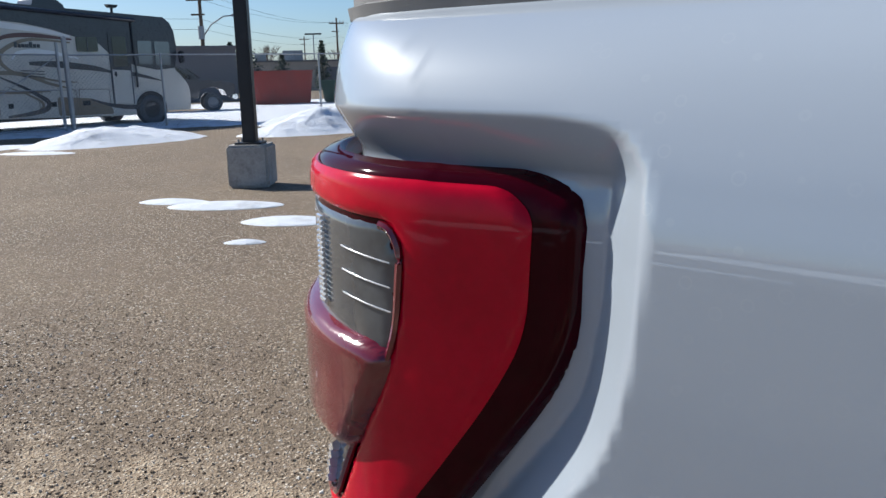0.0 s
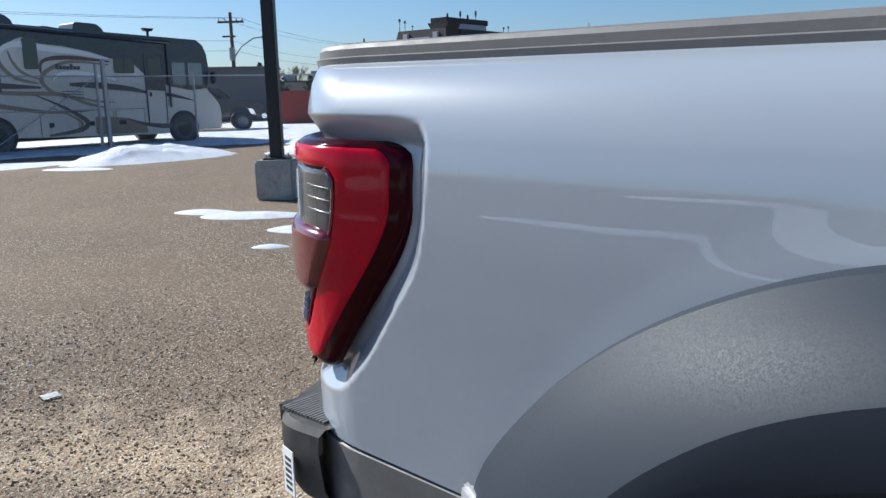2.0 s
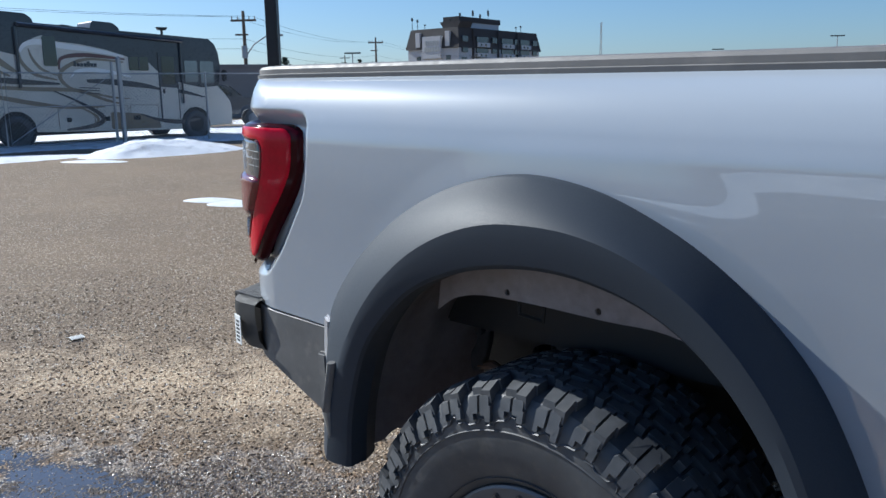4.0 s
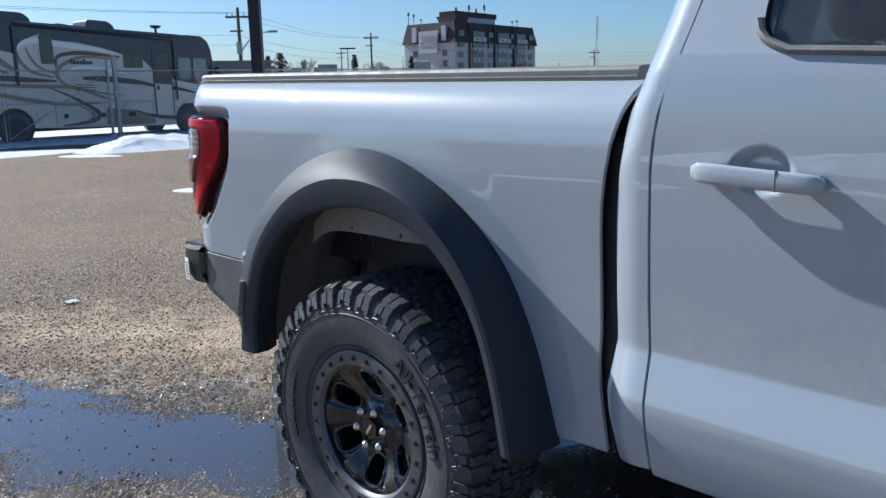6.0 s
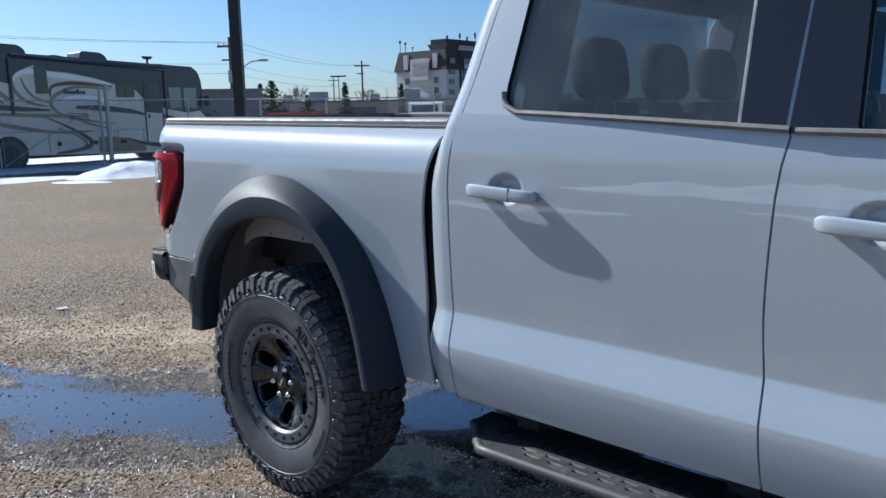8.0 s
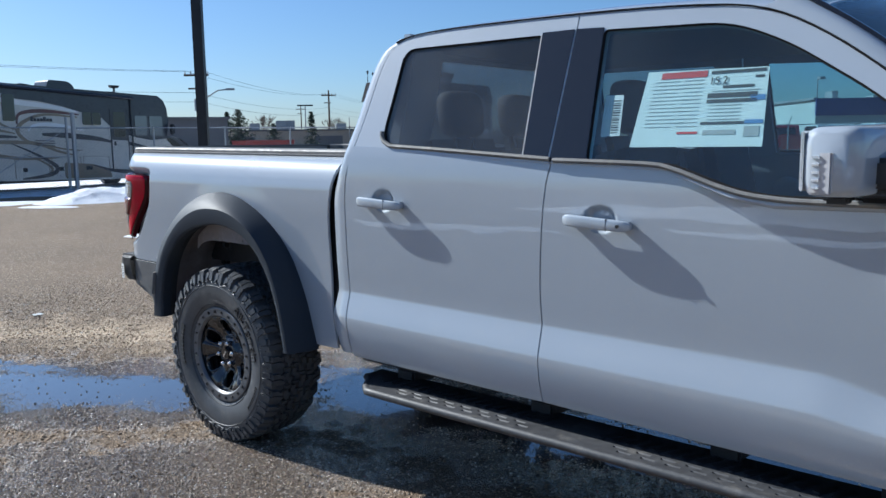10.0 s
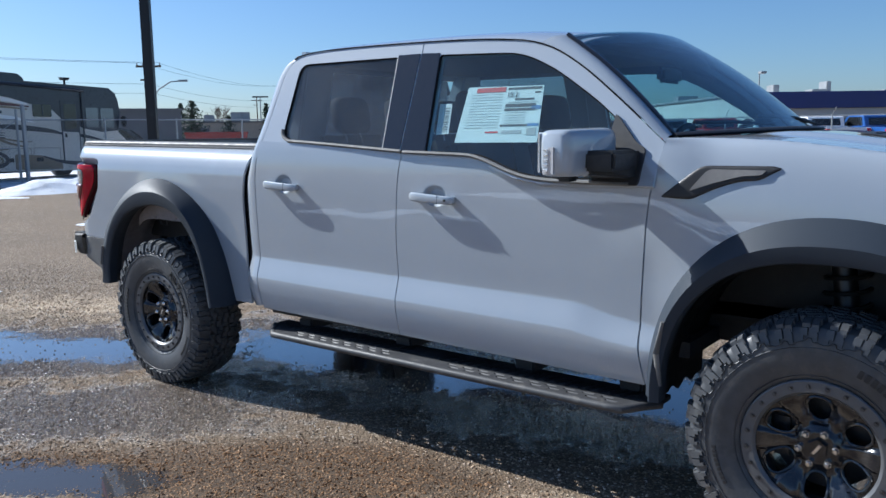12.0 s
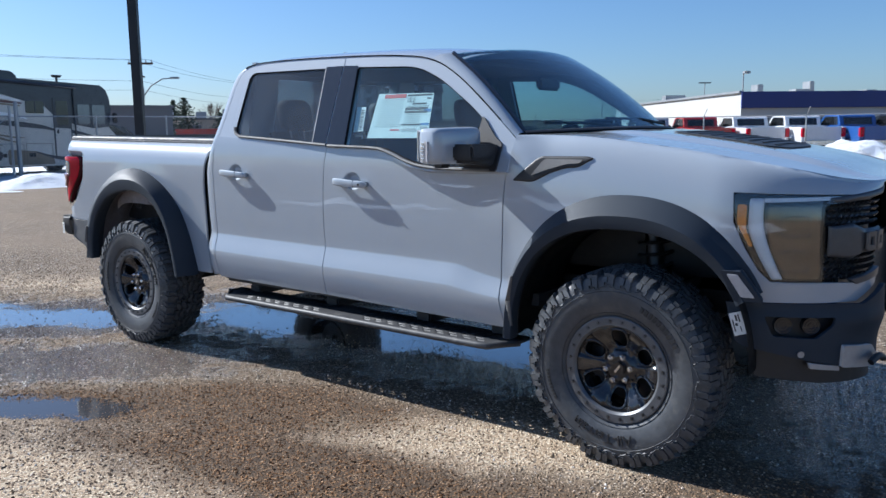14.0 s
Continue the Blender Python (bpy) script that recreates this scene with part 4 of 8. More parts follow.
def container(label, material, m, l, w, h):
    c = thing("waste_container", label, "container", m)
    bm = prism(bmesh.new(), [(-l / 2 + 0.15, 0.15), (-l / 2, h), (l / 2, h), (l / 2 - 0.15, 0.15)], 1, -w / 2, w / 2, 0.02)
    part("bin_body", bm, material, c)
    bm = bmesh.new()
    for k in range(7):
        x = -l / 2 + 0.3 + (l - 0.6) * k / 6
        box(bm, (x - 0.04, -w / 2 - 0.05, 0.2), (x + 0.04, -w / 2, h - 0.05), 0.01)
    box(bm, (-l / 2 - 0.04, -w / 2 - 0.06, h - 0.08), (l / 2 + 0.04, w / 2 + 0.06, h + 0.03), 0.02)
    box(bm, (-l / 2 + 0.2, -w / 2 + 0.1, 0.0), (l / 2 - 0.2, w / 2 - 0.1, 0.16))
    part("bin_ribs", bm, material, c)
    return c


container("faded red steel waste container in a yard", RUST, Matrix.Translation((-35.6, 26.2, 0)) @ pose(0, 0, 0, 0, 0, 50), 3.5, 2.2, 1.75)
container("green waste bin in a yard", GREEN_BIN, Matrix.Translation((-33.9, 28.9, 0)) @ pose(0, 0, 0, 0, 0, 48), 1.9, 1.5, 1.2)

# ---- far buildings ----
TAN_WALL = mat("tan_wall", (0.46, 0.39, 0.31), 0.85, vary=0.12, big=0.2)
GREY_WALL = mat("grey_metal_wall", (0.16, 0.16, 0.165), 0.7, vary=0.12, big=0.3)
WHITE_WALL = mat("white_wall", (0.47, 0.47, 0.455), 0.8, vary=0.06, big=0.15)
HOTEL_WALL = mat("pale_hotel_wall", (0.52, 0.53, 0.55), 0.85, vary=0.06, big=0.15)
BLUE_BAND = mat("blue_fascia", (0.02, 0.035, 0.17), 0.45, vary=0.1, big=0.3)
ROOF_BROWN = mat("dark_shingle", (0.05, 0.048, 0.05), 0.9, vary=0.2, big=0.5)
FAR_GLASS = mat("far_window_glass", (0.05, 0.06, 0.075), 0.1, vary=0.3, coat=0.5)


def low_building(label, wall, m, l, d, h, units=(), doors=0):
    b = thing("warehouse", label, "building", m)
    part("wall", box(bmesh.new(), (0, 0, 0), (l, d, h)), wall, b)
    part("roof", box(bmesh.new(), (-0.15, -0.15, h), (l + 0.15, d + 0.15, h + 0.18), 0.03), GREY_WALL, b)
    for x, w, hh in units:
        bm = box(bmesh.new(), (x, 1.5, h + 0.15), (x + w, 3.0, h + 0.15 + hh), 0.05)
        part("roof_unit", bm, GALV, b)
    for k in range(doors):
        x = l * (k + 0.5) / doors
        part("roller_door", box(bmesh.new(), (x - 1.6, -0.06, 0), (x + 1.6, 0.0, min(3.2, h - 0.6)), 0.02), GREY_WALL, b)
    return b


low_building("long low tan warehouse with roof ducts", TAN_WALL, Matrix.Translation((-83.0, 40.0, 0)) @ pose(0, 0, 0, 0, 0, 52), 40, 14, 3.1, ((12, 1.5, 1.0), (16, 1.2, 0.8), (19, 2.2, 1.1), (26, 1.2, 0.7), (30, 2.0, 1.2)), 4)
low_building("low dark grey metal shed", GREY_WALL, Matrix.Translation((-51.0, 23.5, 0)) @ pose(0, 0, 0, 0, 0, 60), 9, 8, 3.4, (), 2)
low_building("low brick-coloured commercial building", TAN_WALL, Matrix.Translation((-70.0, 72.0, 0)) @ pose(0, 0, 0, 0, 0, 40), 30, 12, 2.7, ((6, 1.5, 0.8), (18, 1.5, 0.8)), 3)

# dealership: white side wall, blue fascia along the front
dealer = thing("dealership_building", "white showroom building with a dark blue fascia", "building", Matrix.Translation((-15.1, 62.8, 0)) @ pose(0, 0, 0, 0, 0, 39.3))
part("wall", box(bmesh.new(), (0, 0, 0), (60, 40, 4.3)), WHITE_WALL, dealer)
part("fascia", box(bmesh.new(), (-0.05, -0.25, 3.1), (60.1, -0.01, 4.42), 0.03), BLUE_BAND, dealer, "dark blue fascia band")
part("parapet", box(bmesh.new(), (-0.2, -0.02, 4.3), (0.15, 40.2, 4.5), 0.02), GALV, dealer)
for x, z1, w, y in ((2.6, 0.85, 0.5, 3), (6.4, 0.5, 1.2, 4), (7.6, 1.15, 0.4, 4), (12.0, 0.35, 1.0, 3), (15.2, 1.25, 2.0, 4), (15.6, 2.0, 0.5, 4.4), (0.8, 0.8, 2.2, 22)):
    part("roof_unit", box(bmesh.new(), (x, y, 4.3), (x + w, y + 1.4, 4.3 + z1), 0.05), GALV, dealer, "grey roof unit")
for x in (0.2, 13.5):
    bm = cyl(bmesh.new(), (x, 0.3, 4.3), (x, 0.3, 5.9), 0.05)
    box(bm, (x - 0.1, -0.3, 5.85), (x + 0.35, 0.35, 6.05), 0.04)
    part("flood_light", bm, GALV, dealer)
for k in range(6):
    x = 1.2 + 4.2 * k
    w = part("window", box(bmesh.new(), (x, -0.06, 0.4), (x + 3.4, 0.0, 2.3), 0.01), FAR_GLASS, dealer)
    bm = bmesh.new()
    for j in range(4):
        box(bm, (x + 3.4 * j / 3 - 0.04, -0.1, 0.4), (x + 3.4 * j / 3 + 0.04, -0.06, 2.3))
    part("window_frame", bm, GALV, w)

# hotel with a dark mansard roof; its near corner is the local origin
hotel = thing("hotel_building", "six-storey pale hotel with a dark mansard roof and roof aerials", "hotel", Matrix.Translation((-144.1, 158.1, 0)) @ pose(0, 0, 0, 0, 0, 95))
HT, HW, HX, HY = 18.6, 13.3, 40.0, 17.5
part("wall", box(bmesh.new(), (0, 0, 0), (HX, HY, HW)), HOTEL_WALL, hotel, "pale rendered wall")
bm = bmesh.new()
lo = [(-0.5, -0.5), (HX + 0.5, -0.5), (HX + 0.5, HY + 0.5), (-0.5, HY + 0.5)]
hi = [(0.5, 0.5), (HX - 0.7, 0.5), (HX - 0.7, HY - 0.7), (0.5, HY - 0.7)]
v0, v1 = [bm.verts.new((*p, HW)) for p in lo], [bm.verts.new((*p, HT)) for p in hi]
for k in range(4):
    bm.faces.new((v0[k], v0[(k + 1) % 4], v1[(k + 1) % 4], v1[k]))
bm.faces.new(v1)
bm.faces.new(v0[::-1])
part("mansard_roof", bm, ROOF_BROWN, hotel, "dark shingled mansard")
part("lift_house", box(bmesh.new(), (7.0, 5.0, HT - 0.1), (26.0, 10.0, HT + 2.0), 0.05), HOTEL_WALL, hotel)
part("lift_house_cap", box(bmesh.new(), (6.6, 4.7, HT + 2.0), (26.4, 10.3, HT + 3.4), 0.05), ROOF_BROWN, hotel)
bm = prism(bmesh.new(), [(0.6, HT - 0.4), (5.4, HT - 0.4), (6.6, HT + 1.5), (-0.4, HT + 1.5)], 0, 0.5, 6.0, 0.05)
part("roof_gable", bm, ROOF_BROWN, hotel)
aerials = ((0.8, 16.5, 3.4), (0.8, 14.6, 2.8), (0.8, 12.0, 1.3), (3.0, 5.0, 2.6), (10.0, 7.0, 4.8), (16.0, 7.0, 5.8), (19.5, 7.0, 5.0), (23.5, 7.0, 6.4), (32.0, 3.0, 1.8), (34.5, 3.0, 2.2))
for x, y, h in aerials:
    bm = cyl(bmesh.new(), (x, y, HT - 0.3), (x, y, HT + h), 0.1, 0.07, 6)
    box(bm, (x - 0.2, y - 0.2, HT + h * 0.72), (x + 0.2, y + 0.2, HT + h * 0.95))
    part("roof_aerial", bm, POLE_PAINT, hotel, "dark roof aerial")
# the shaded long face: bands of windows with white panels between dark recesses
for k in range(6):
    z = 1.1 + 2.75 * k
    top = z > HW - 1.5
    y0 = -0.45 if top else -0.14
    for x0, w, panel in ((1.2, 2.4, 0), (7.6, 5.4, 1), (15.0, 2.2, 0), (19.6, 5.6, 1), (26.2, 2.0, 0), (29.2, 4.8, 1), (36.0, 2.4, 0)):
        win = part("window", box(bmesh.new(), (x0, y0, z), (x0 + w, 0.3, z + 1.5)), FAR_GLASS, hotel)
        if panel:
            part("balcony_panel", box(bmesh.new(), (x0 - 0.2, y0 - 0.5, z - 1.2), (x0 + w + 0.2, y0 - 0.2, z - 0.05), 0.02), HOTEL_WALL, win)
            for q in (0.25, 0.65):
                part("vent_opening", box(bmesh.new(), (x0 + w * q - 0.35, y0 - 0.55, z - 0.9), (x0 + w * q + 0.35, y0 - 0.48, z - 0.35)), RV_GLASS, win)
for x in (6.2, 18.0, 27.8):
    part("downpipe", box(bmesh.new(), (x - 0.25, -0.5, 0.0), (x + 0.25, -0.01, HT - 0.3)), ROOF_BROWN, hotel)
# the end face: a few windows, dormers and the sign
for k in range(4):
    for y in (3.4, 13.6):
        part("window", box(bmesh.new(), (-0.12, y - 0.75, 1.6 + 2.75 * k), (0.1, y + 0.75, 3.2 + 2.75 * k)), FAR_GLASS, hotel)
for y in (3.4, 13.6):
    part("dormer", box(bmesh.new(), (-0.55, y - 0.75, HW + 0.5), (0.6, y + 0.75, HT - 0.9), 0.03), HOTEL_WALL, hotel)
sign = part("sign_board", box(bmesh.new(), (-0.8, 5.4, HW - 2.6), (0.3, 11.8, HW + 3.2), 0.05), HOTEL_WALL, hotel, "pale sign board")
bm = bmesh.new()
for r, (ya, yb) in enumerate(((6.2, 11.0), (5.9, 11.3))):
    for k in range(6):
        a = ya + (yb - ya) * k / 6
        box(bm, (-0.88, a, HW + 0.9 - 1.7 * r), (-0.79, a + (yb - ya) / 6 * 0.7, HW + 2.1 - 1.7 * r))
part("sign_bars", bm, GREY_INK, sign, "faded plain bars")


# ---- utility poles, street lights and lines ----
def utility_pole(m, h, arm, light=False, label="weathered wooden utility pole with crossarm"):
    p = thing("utility_pole", label, "utility pole", m)
    part("shaft", cyl(bmesh.new(), (0, 0, 0), (0, 0, h), 0.17, 0.11, 10), WOOD_POLE, p)
    part("crossarm", box(bmesh.new(), (-arm, -0.06, h - 0.75), (arm, 0.06, h - 0.6), 0.01), WOOD_POLE, p)
    part("crossarm", box(bmesh.new(), (-arm * 0.7, -0.06, h - 1.75), (arm * 0.3, 0.06, h - 1.63), 0.01), WOOD_POLE, p)
    bm = bmesh.new()
    for x in (-arm * 0.9, -arm * 0.45, arm * 0.45, arm * 0.9):
        cyl(bm, (x, 0, h - 0.6), (x, 0, h - 0.38), 0.05, 0.03, 8)
    part("insulator", bm, CONCRETE, p)
    if light:
        bm = tube(bmesh.new(), [(0, 0, h - 3.3), (0.7, 0, h - 2.4), (1.6, 0, h - 1.85), (2.3, 0, h - 1.8)], 0.05, 6)
        box(bm, (2.2, -0.13, h - 1.86), (2.9, 0.13, h - 1.7), 0.04)
        part("street_light_arm", bm, GALV, p, "cobra-head street light")
        cyl_b = cyl(bmesh.new(), (0.05, -0.3, h - 3.4), (0.05, -0.3, h - 2.5), 0.22, seg=12)
        part("transformer", cyl_b, GALV, p)
    return p


P1, P2, P3 = Vector((-51.6, 32.2, 0)), Vector((-81.0, 71.8, 0)), Vector((-112.0, 128.0, 0))
utility_pole(Matrix.Translation(P1) @ pose(0, 0, 0, 0, 0, 40), 7.6, 0.95, True, "wooden utility pole with a street light arm")
utility_pole(Matrix.Translation(P2) @ pose(0, 0, 0, 0, 0, 40), 8.9, 1.0)
utility_pole(Matrix.Translation(P3) @ pose(0, 0, 0, 0, 0, 40), 9.5, 1.1)
utility_pole(Matrix.Translation((-145, 120, 0)) @ pose(0, 0, 0, 0, 0, 40), 10.5, 1.2)
utility_pole(Matrix.Translation((-96, 150, 0)) @ pose(0, 0, 0, 0, 0, 40), 9.0, 1.2)


def wire(a, b, sag, r=0.01):
    a, b = Vector(a), Vector(b)
    bm = tube(bmesh.new(), [a.lerp(b, t) - Vector((0, 0, sag * 4 * t * (1 - t))) for t in [k / 16 for k in range(17)]], r, 4)
    return tagged(part("overhead_wire", bm, CABLE), "thin black overhead wire between utility poles", "power line", "overhead wires")


west = Vector((-62.0, -18.0, 0))
utility_pole(Matrix.Translation(west) @ pose(0, 0, 0, 0, 0, 80), 9.6, 1.0)
for z0, z1, o in ((9.2, 7.2, 0.7), (9.2, 7.2, -0.7), (8.0, 5.6, 0.0), (7.0, 4.9, 0.0)):
    wire(west + Vector((o, 0, z0)), P1 + Vector((o * 0.8, o * 0.5, z1)), 0.9)
for z0, z1, o in ((7.2, 8.4, 0.7), (7.2, 8.4, -0.7), (5.6, 6.6, 0.0), (4.9, 5.9, 0.2)):
    wire(P1 + Vector((o * 0.8, o * 0.5, z0)), P2 + Vector((o * 0.8, o * 0.5, z1)), 0.7)
    wire(P2 + Vector((o * 0.8, o * 0.5, z1)), P3 + Vector((o * 0.8, o * 0.5, z1 + 0.8)), 0.8)
for z in (5.6, 4.8, 6.3):
    wire(P3 + Vector((0, 0, z + 2.5)), (-40.0, 190.0, z + 3.0), 1.2)

for x, y, h in ((-72.0, 60.0, 6.2), (-38.0, 120.0, 8.5), (-60.0, 130.0, 8.0)):
    sl = thing("street_lamp", "slim grey twin-head street lamp", "street lamp", Matrix.Translation((x, y, 0)) @ pose(0, 0, 0, 0, 0, 40))
    part("shaft", cyl(bmesh.new(), (0, 0, 0), (0, 0, h), 0.09, 0.06, 8), GALV, sl)
    for d in (-1, 1):
        part("lamp_head", box(bmesh.new(), (min(0, d * 0.95), -0.14, h - 0.1), (max(0, d * 0.95), 0.14, h + 0.06), 0.03), POLE_PAINT, sl)
mast = thing("radio_mast", "tall thin lattice radio mast", "mast", Matrix.Translation((-150.0, 236.0, 0)))
bm = bmesh.new()
for a in (0, 2.09, 4.19):
    cyl(bm, (0.6 * math.cos(a), 0.6 * math.sin(a), 0), (0.25 * math.cos(a), 0.25 * math.sin(a), 24), 0.07, seg=5)
part("legs", bm, GALV, mast)
bm = bmesh.new()
for k in range(22):
    z = 1 + k
    q = 0.6 - 0.35 * z / 24
    for a, b in ((0, 2.09), (2.09, 4.19), (4.19, 0)):
        tube(bm, [(q * math.cos(a), q * math.sin(a), z), (q * math.cos(b), q * math.sin(b), z + 1)], 0.035, 4)
part("lattice", bm, GALV, mast)

# ---- trees ----
NEEDLE = mat("spruce_needles", (0.03, 0.05, 0.03), 0.8, vary=0.5, big=2, small=12)
BARE = mat("bare_twigs", (0.1, 0.075, 0.06), 0.9, vary=0.3)
BARK = mat("bark", (0.07, 0.055, 0.042), 0.9, vary=0.3, bump=0.5, grain=30, depth=0.02)


def spruce(m, h, spread, seed, label="dark green spruce tree behind a fence"):
    """A tapered trunk with whorls of drooping boughs, each set with small needle clumps."""
    r = random.Random(seed)
    t = thing("spruce_tree", label, "tree", m)
    part("trunk", cyl(bmesh.new(), (0, 0, 0), (0, 0, h), 0.02 * h, 0.004 * h, 8), BARK, t)
    bm = bmesh.new()
    z = 0.12 * h
    while z < 0.99 * h:
        k = 1 - z / h
        for b in range(9):
            a = r.uniform(0, 6.28)
            ln = spread * (k**0.8) * r.uniform(0.6, 1.1) + 0.05
            d = Vector((math.cos(a), math.sin(a), -0.25 + 0.5 * (1 - k)))
            for q in range(max(2, int(ln / (0.05 * h)))):
                c = Vector((0, 0, z)) + d * ln * (q + 0.5) / max(2, int(ln / (0.05 * h)))
                s = 0.036 * h * r.uniform(0.6, 1.4)
                vs = [bm.verts.new(c + Vector((r.uniform(-1, 1), r.uniform(-1, 1), r.uniform(-0.7, 0.5))) * s) for _ in range(4)]
                for f in ((0, 1, 2), (0, 2, 3), (0, 3, 1), (1, 3, 2)):
                    bm.faces.new([vs[i] for i in f])
        z += 0.024 * h
    part("crown", bm, NEEDLE, t, "dark needle clumps")
    return t


spruce(Matrix.Translation((-65.9, 46.0, 0)), 5.2, 3.0, 1, "rounded dark spruce behind low buildings")
spruce(Matrix.Translation((-63.8, 48.8, 0)), 3.7, 1.9, 2)
spruce(Matrix.Translation((-61.3, 51.8, 0)), 4.9, 1.3, 3)
spruce(Matrix.Translation((-63.5, 62.0, 0)), 5.0, 0.8, 4)
spruce(Matrix.Translation((-88.0, 60.0, 0)), 6.0, 1.6, 5)


def bare_tree(m, h, seed):
    r = random.Random(seed)
    t = thing("bare_tree", "leafless winter tree behind buildings", "tree", m)
    part("trunk", cyl(bmesh.new(), (0, 0, 0), (0, 0, h * 0.35), 0.025 * h, 0.015 * h, 7), BARK, t)
    bm = bmesh.new()

    def grow(p, d, ln, w, depth):
        q = p + d * ln
        cyl(bm, p, q, w, w * 0.6, 4)
        if depth:
            for _ in range(3):
                e = (d + Vector((r.uniform(-1, 1), r.uniform(-1, 1), r.uniform(-0.2, 0.7))) * 0.7).normalized()
                grow(q, e, ln * r.uniform(0.6, 0.8), w * 0.6, depth - 1)

    for _ in range(4):
        grow(Vector((0, 0, h * 0.33)), Vector((r.uniform(-0.6, 0.6), r.uniform(-0.6, 0.6), 1)).normalized(), h * 0.24, 0.012 * h, 3)
    part("crown", bm, BARE, t, "bare twigs")


for k, (x, y, h) in enumerate(((-98, 66, 6.5), (-104, 78, 7.0), (-92, 84, 6.0), (-108, 96, 7.0), (-86, 92, 5.5), (-118, 88, 7.5), (-80, 104, 6.0), (-95, 110, 6.0))):
    bare_tree(Matrix.Translation((x, y, 0)), h, 20 + k)


# ---- the pickup truck ----
truck = thing("pickup_truck", "grey crew-cab off-road pickup truck with black flares on wet asphalt", "pickup truck")

# half widths of the cab side, from the sill to the belt
cab_w = lerp_table([(0.50, 0.93), (0.535, 0.962), (0.56, 0.976), (0.60, 0.986), (0.66, 0.996), (0.70, 0.9985), (0.715, 0.998), (0.73, 0.9945), (0.815, 0.9672), (0.826, 0.9643), (0.834, 0.9638), (0.95, 0.967), (1.10, 0.970), (1.22, 0.971), (1.32, 0.969), (1.40, 0.961), (1.46, 0.948)])
kink = lerp_table([(0.8, 0.0), (2.72, 0.0), (2.92, 0.035), (3.1, 0.06)])


HANDLES = ((0.935, 1.225), (1.935, 1.198))


def handle_dent(x, z):
    """The shallow cup in the door behind each pull handle."""
    d = 0.0
    for hx, hz in HANDLES:
        r = math.hypot((x - hx - 0.125) / 0.066, (z - hz - 0.004) / 0.05)
        d = max(d, 0.02 * (1 - step(r, 0.55, 1.0)))
    return d


def side_w(x, z):
    zz = z + 0.012 * (x - 0.82) + kink(x) * step(z, 0.55, 0.76) * (1 - step(z, 0.95, 1.15))
    return cab_w(zz) + 0.03 * step(x, 2.85, 3.3) * step(z, 0.9, 1.15)


def side(sy):
    return lambda x, z: (x, sy * (side_w(x, z) - handle_dent(x, z)), z)


# the bed side and its rounded rear corner; s runs along the plan from front to rear
bed_w = lerp_table([(0.50, 0.93), (0.56, 0.945), (0.75, 0.949), (0.85, 0.951), (1.00, 0.955), (1.10, 0.959), (1.20, 0.962), (1.27, 0.961), (1.315, 0.954), (1.345, 0.945), (1.38, 0.928), (1.405, 0.906), (1.42, 0.885), (1.43, 0.862)])
POCKET = rounded([(-0.838, 1.348), (-0.793, 1.342), (-0.774, 1.322), (-0.770, 1.276), (-0.778, 1.191), (-0.796, 1.132), (-0.850, 1.06), (-0.908, 0.98), (-0.973, 0.915), (-1.015, 0.905), (-1.6, 0.90), (-1.6, 1.352)], 0.03, 5)


def inside_depth(p, poly):
    """Distance from p to the outline, positive inside."""
    x, y = p
    best, inside = 9.0, False
    for (ax, ay), (bx, by) in zip(poly, poly[1:] + poly[:1]):
        dx, dy = bx - ax, by - ay
        t = min(1, max(0, ((x - ax) * dx + (y - ay) * dy) / (dx * dx + dy * dy)))
        best = min(best, math.hypot(x - ax - t * dx, y - ay - t * dy))
        if (ay > y) != (by > y) and x < ax + (y - ay) / (by - ay) * dx:
            inside = not inside
    return best if inside else -best


def bed_drop(s, z):
    """The bed rail falls gently towards the cab."""
    return 0.026 * min(1.0, max(0.0, (s + 1.0) / 1.7)) * step(z, 1.15, 1.43)


def bed_point(s, z, lift=0.0, pocket=True):
    w = bed_w(z) + lift
    if s > -1.0:
        w += 0.004 * (1 - step(math.hypot((s + 0.02) / 0.63, (z - 0.56) / 0.67), 0.96, 1.14)) * (1 - step(s, 0.4, 0.68))
    if pocket:
        d = min(1.0, max(0.0, (inside_depth((s, z), POCKET) + 0.006) / 0.046))
        w -= 0.044 * (d * d / 0.3 if d < 0.15 else d - 0.075 if d < 0.9 else 0.825 + (d - 0.9) * 0.5)
    e = bed_w(z) - 0.862
    x0 = -1.05 + 1.2 * e
    if s >= x0:
        return s, w, z - bed_drop(s, z)
    a = min(math.pi / 2, (x0 - s) * math.pi / 2 / (x0 + 1.34))
    return x0 - (0.16 + 1.2 * e + lift) * math.sin(a), w - (0.2 + e) * (1 - math.cos(a)), z


def bed_fn(sy, lift=0.0, pocket=True):
    def f(s, z):
        x, w, zz = bed_point(s, z, lift, pocket)
        return x, sy * w, zz
    return f


def arch(cx, cz, a, b, n, lo, hi, count=40, a2=None, n2=None):
    """The upper outline of a wheel opening, from the rear foot to the front foot."""
    a2, n2 = a2 or a, n2 or n
    pts = [(cx - a, lo)] if lo < cz else []
    for i in range(count + 1):
        t = math.pi * (1 - i / count)
        c, s = math.cos(t), math.sin(t)
        k, m = (a, n) if c < 0 else (a2, n2)
        pts.append((cx + k * math.copysign(abs(c) ** (2 / m), c), cz + b * abs(s) ** (2 / m)))
    if hi < cz:
        pts.append((cx + a2, hi))
    return pts


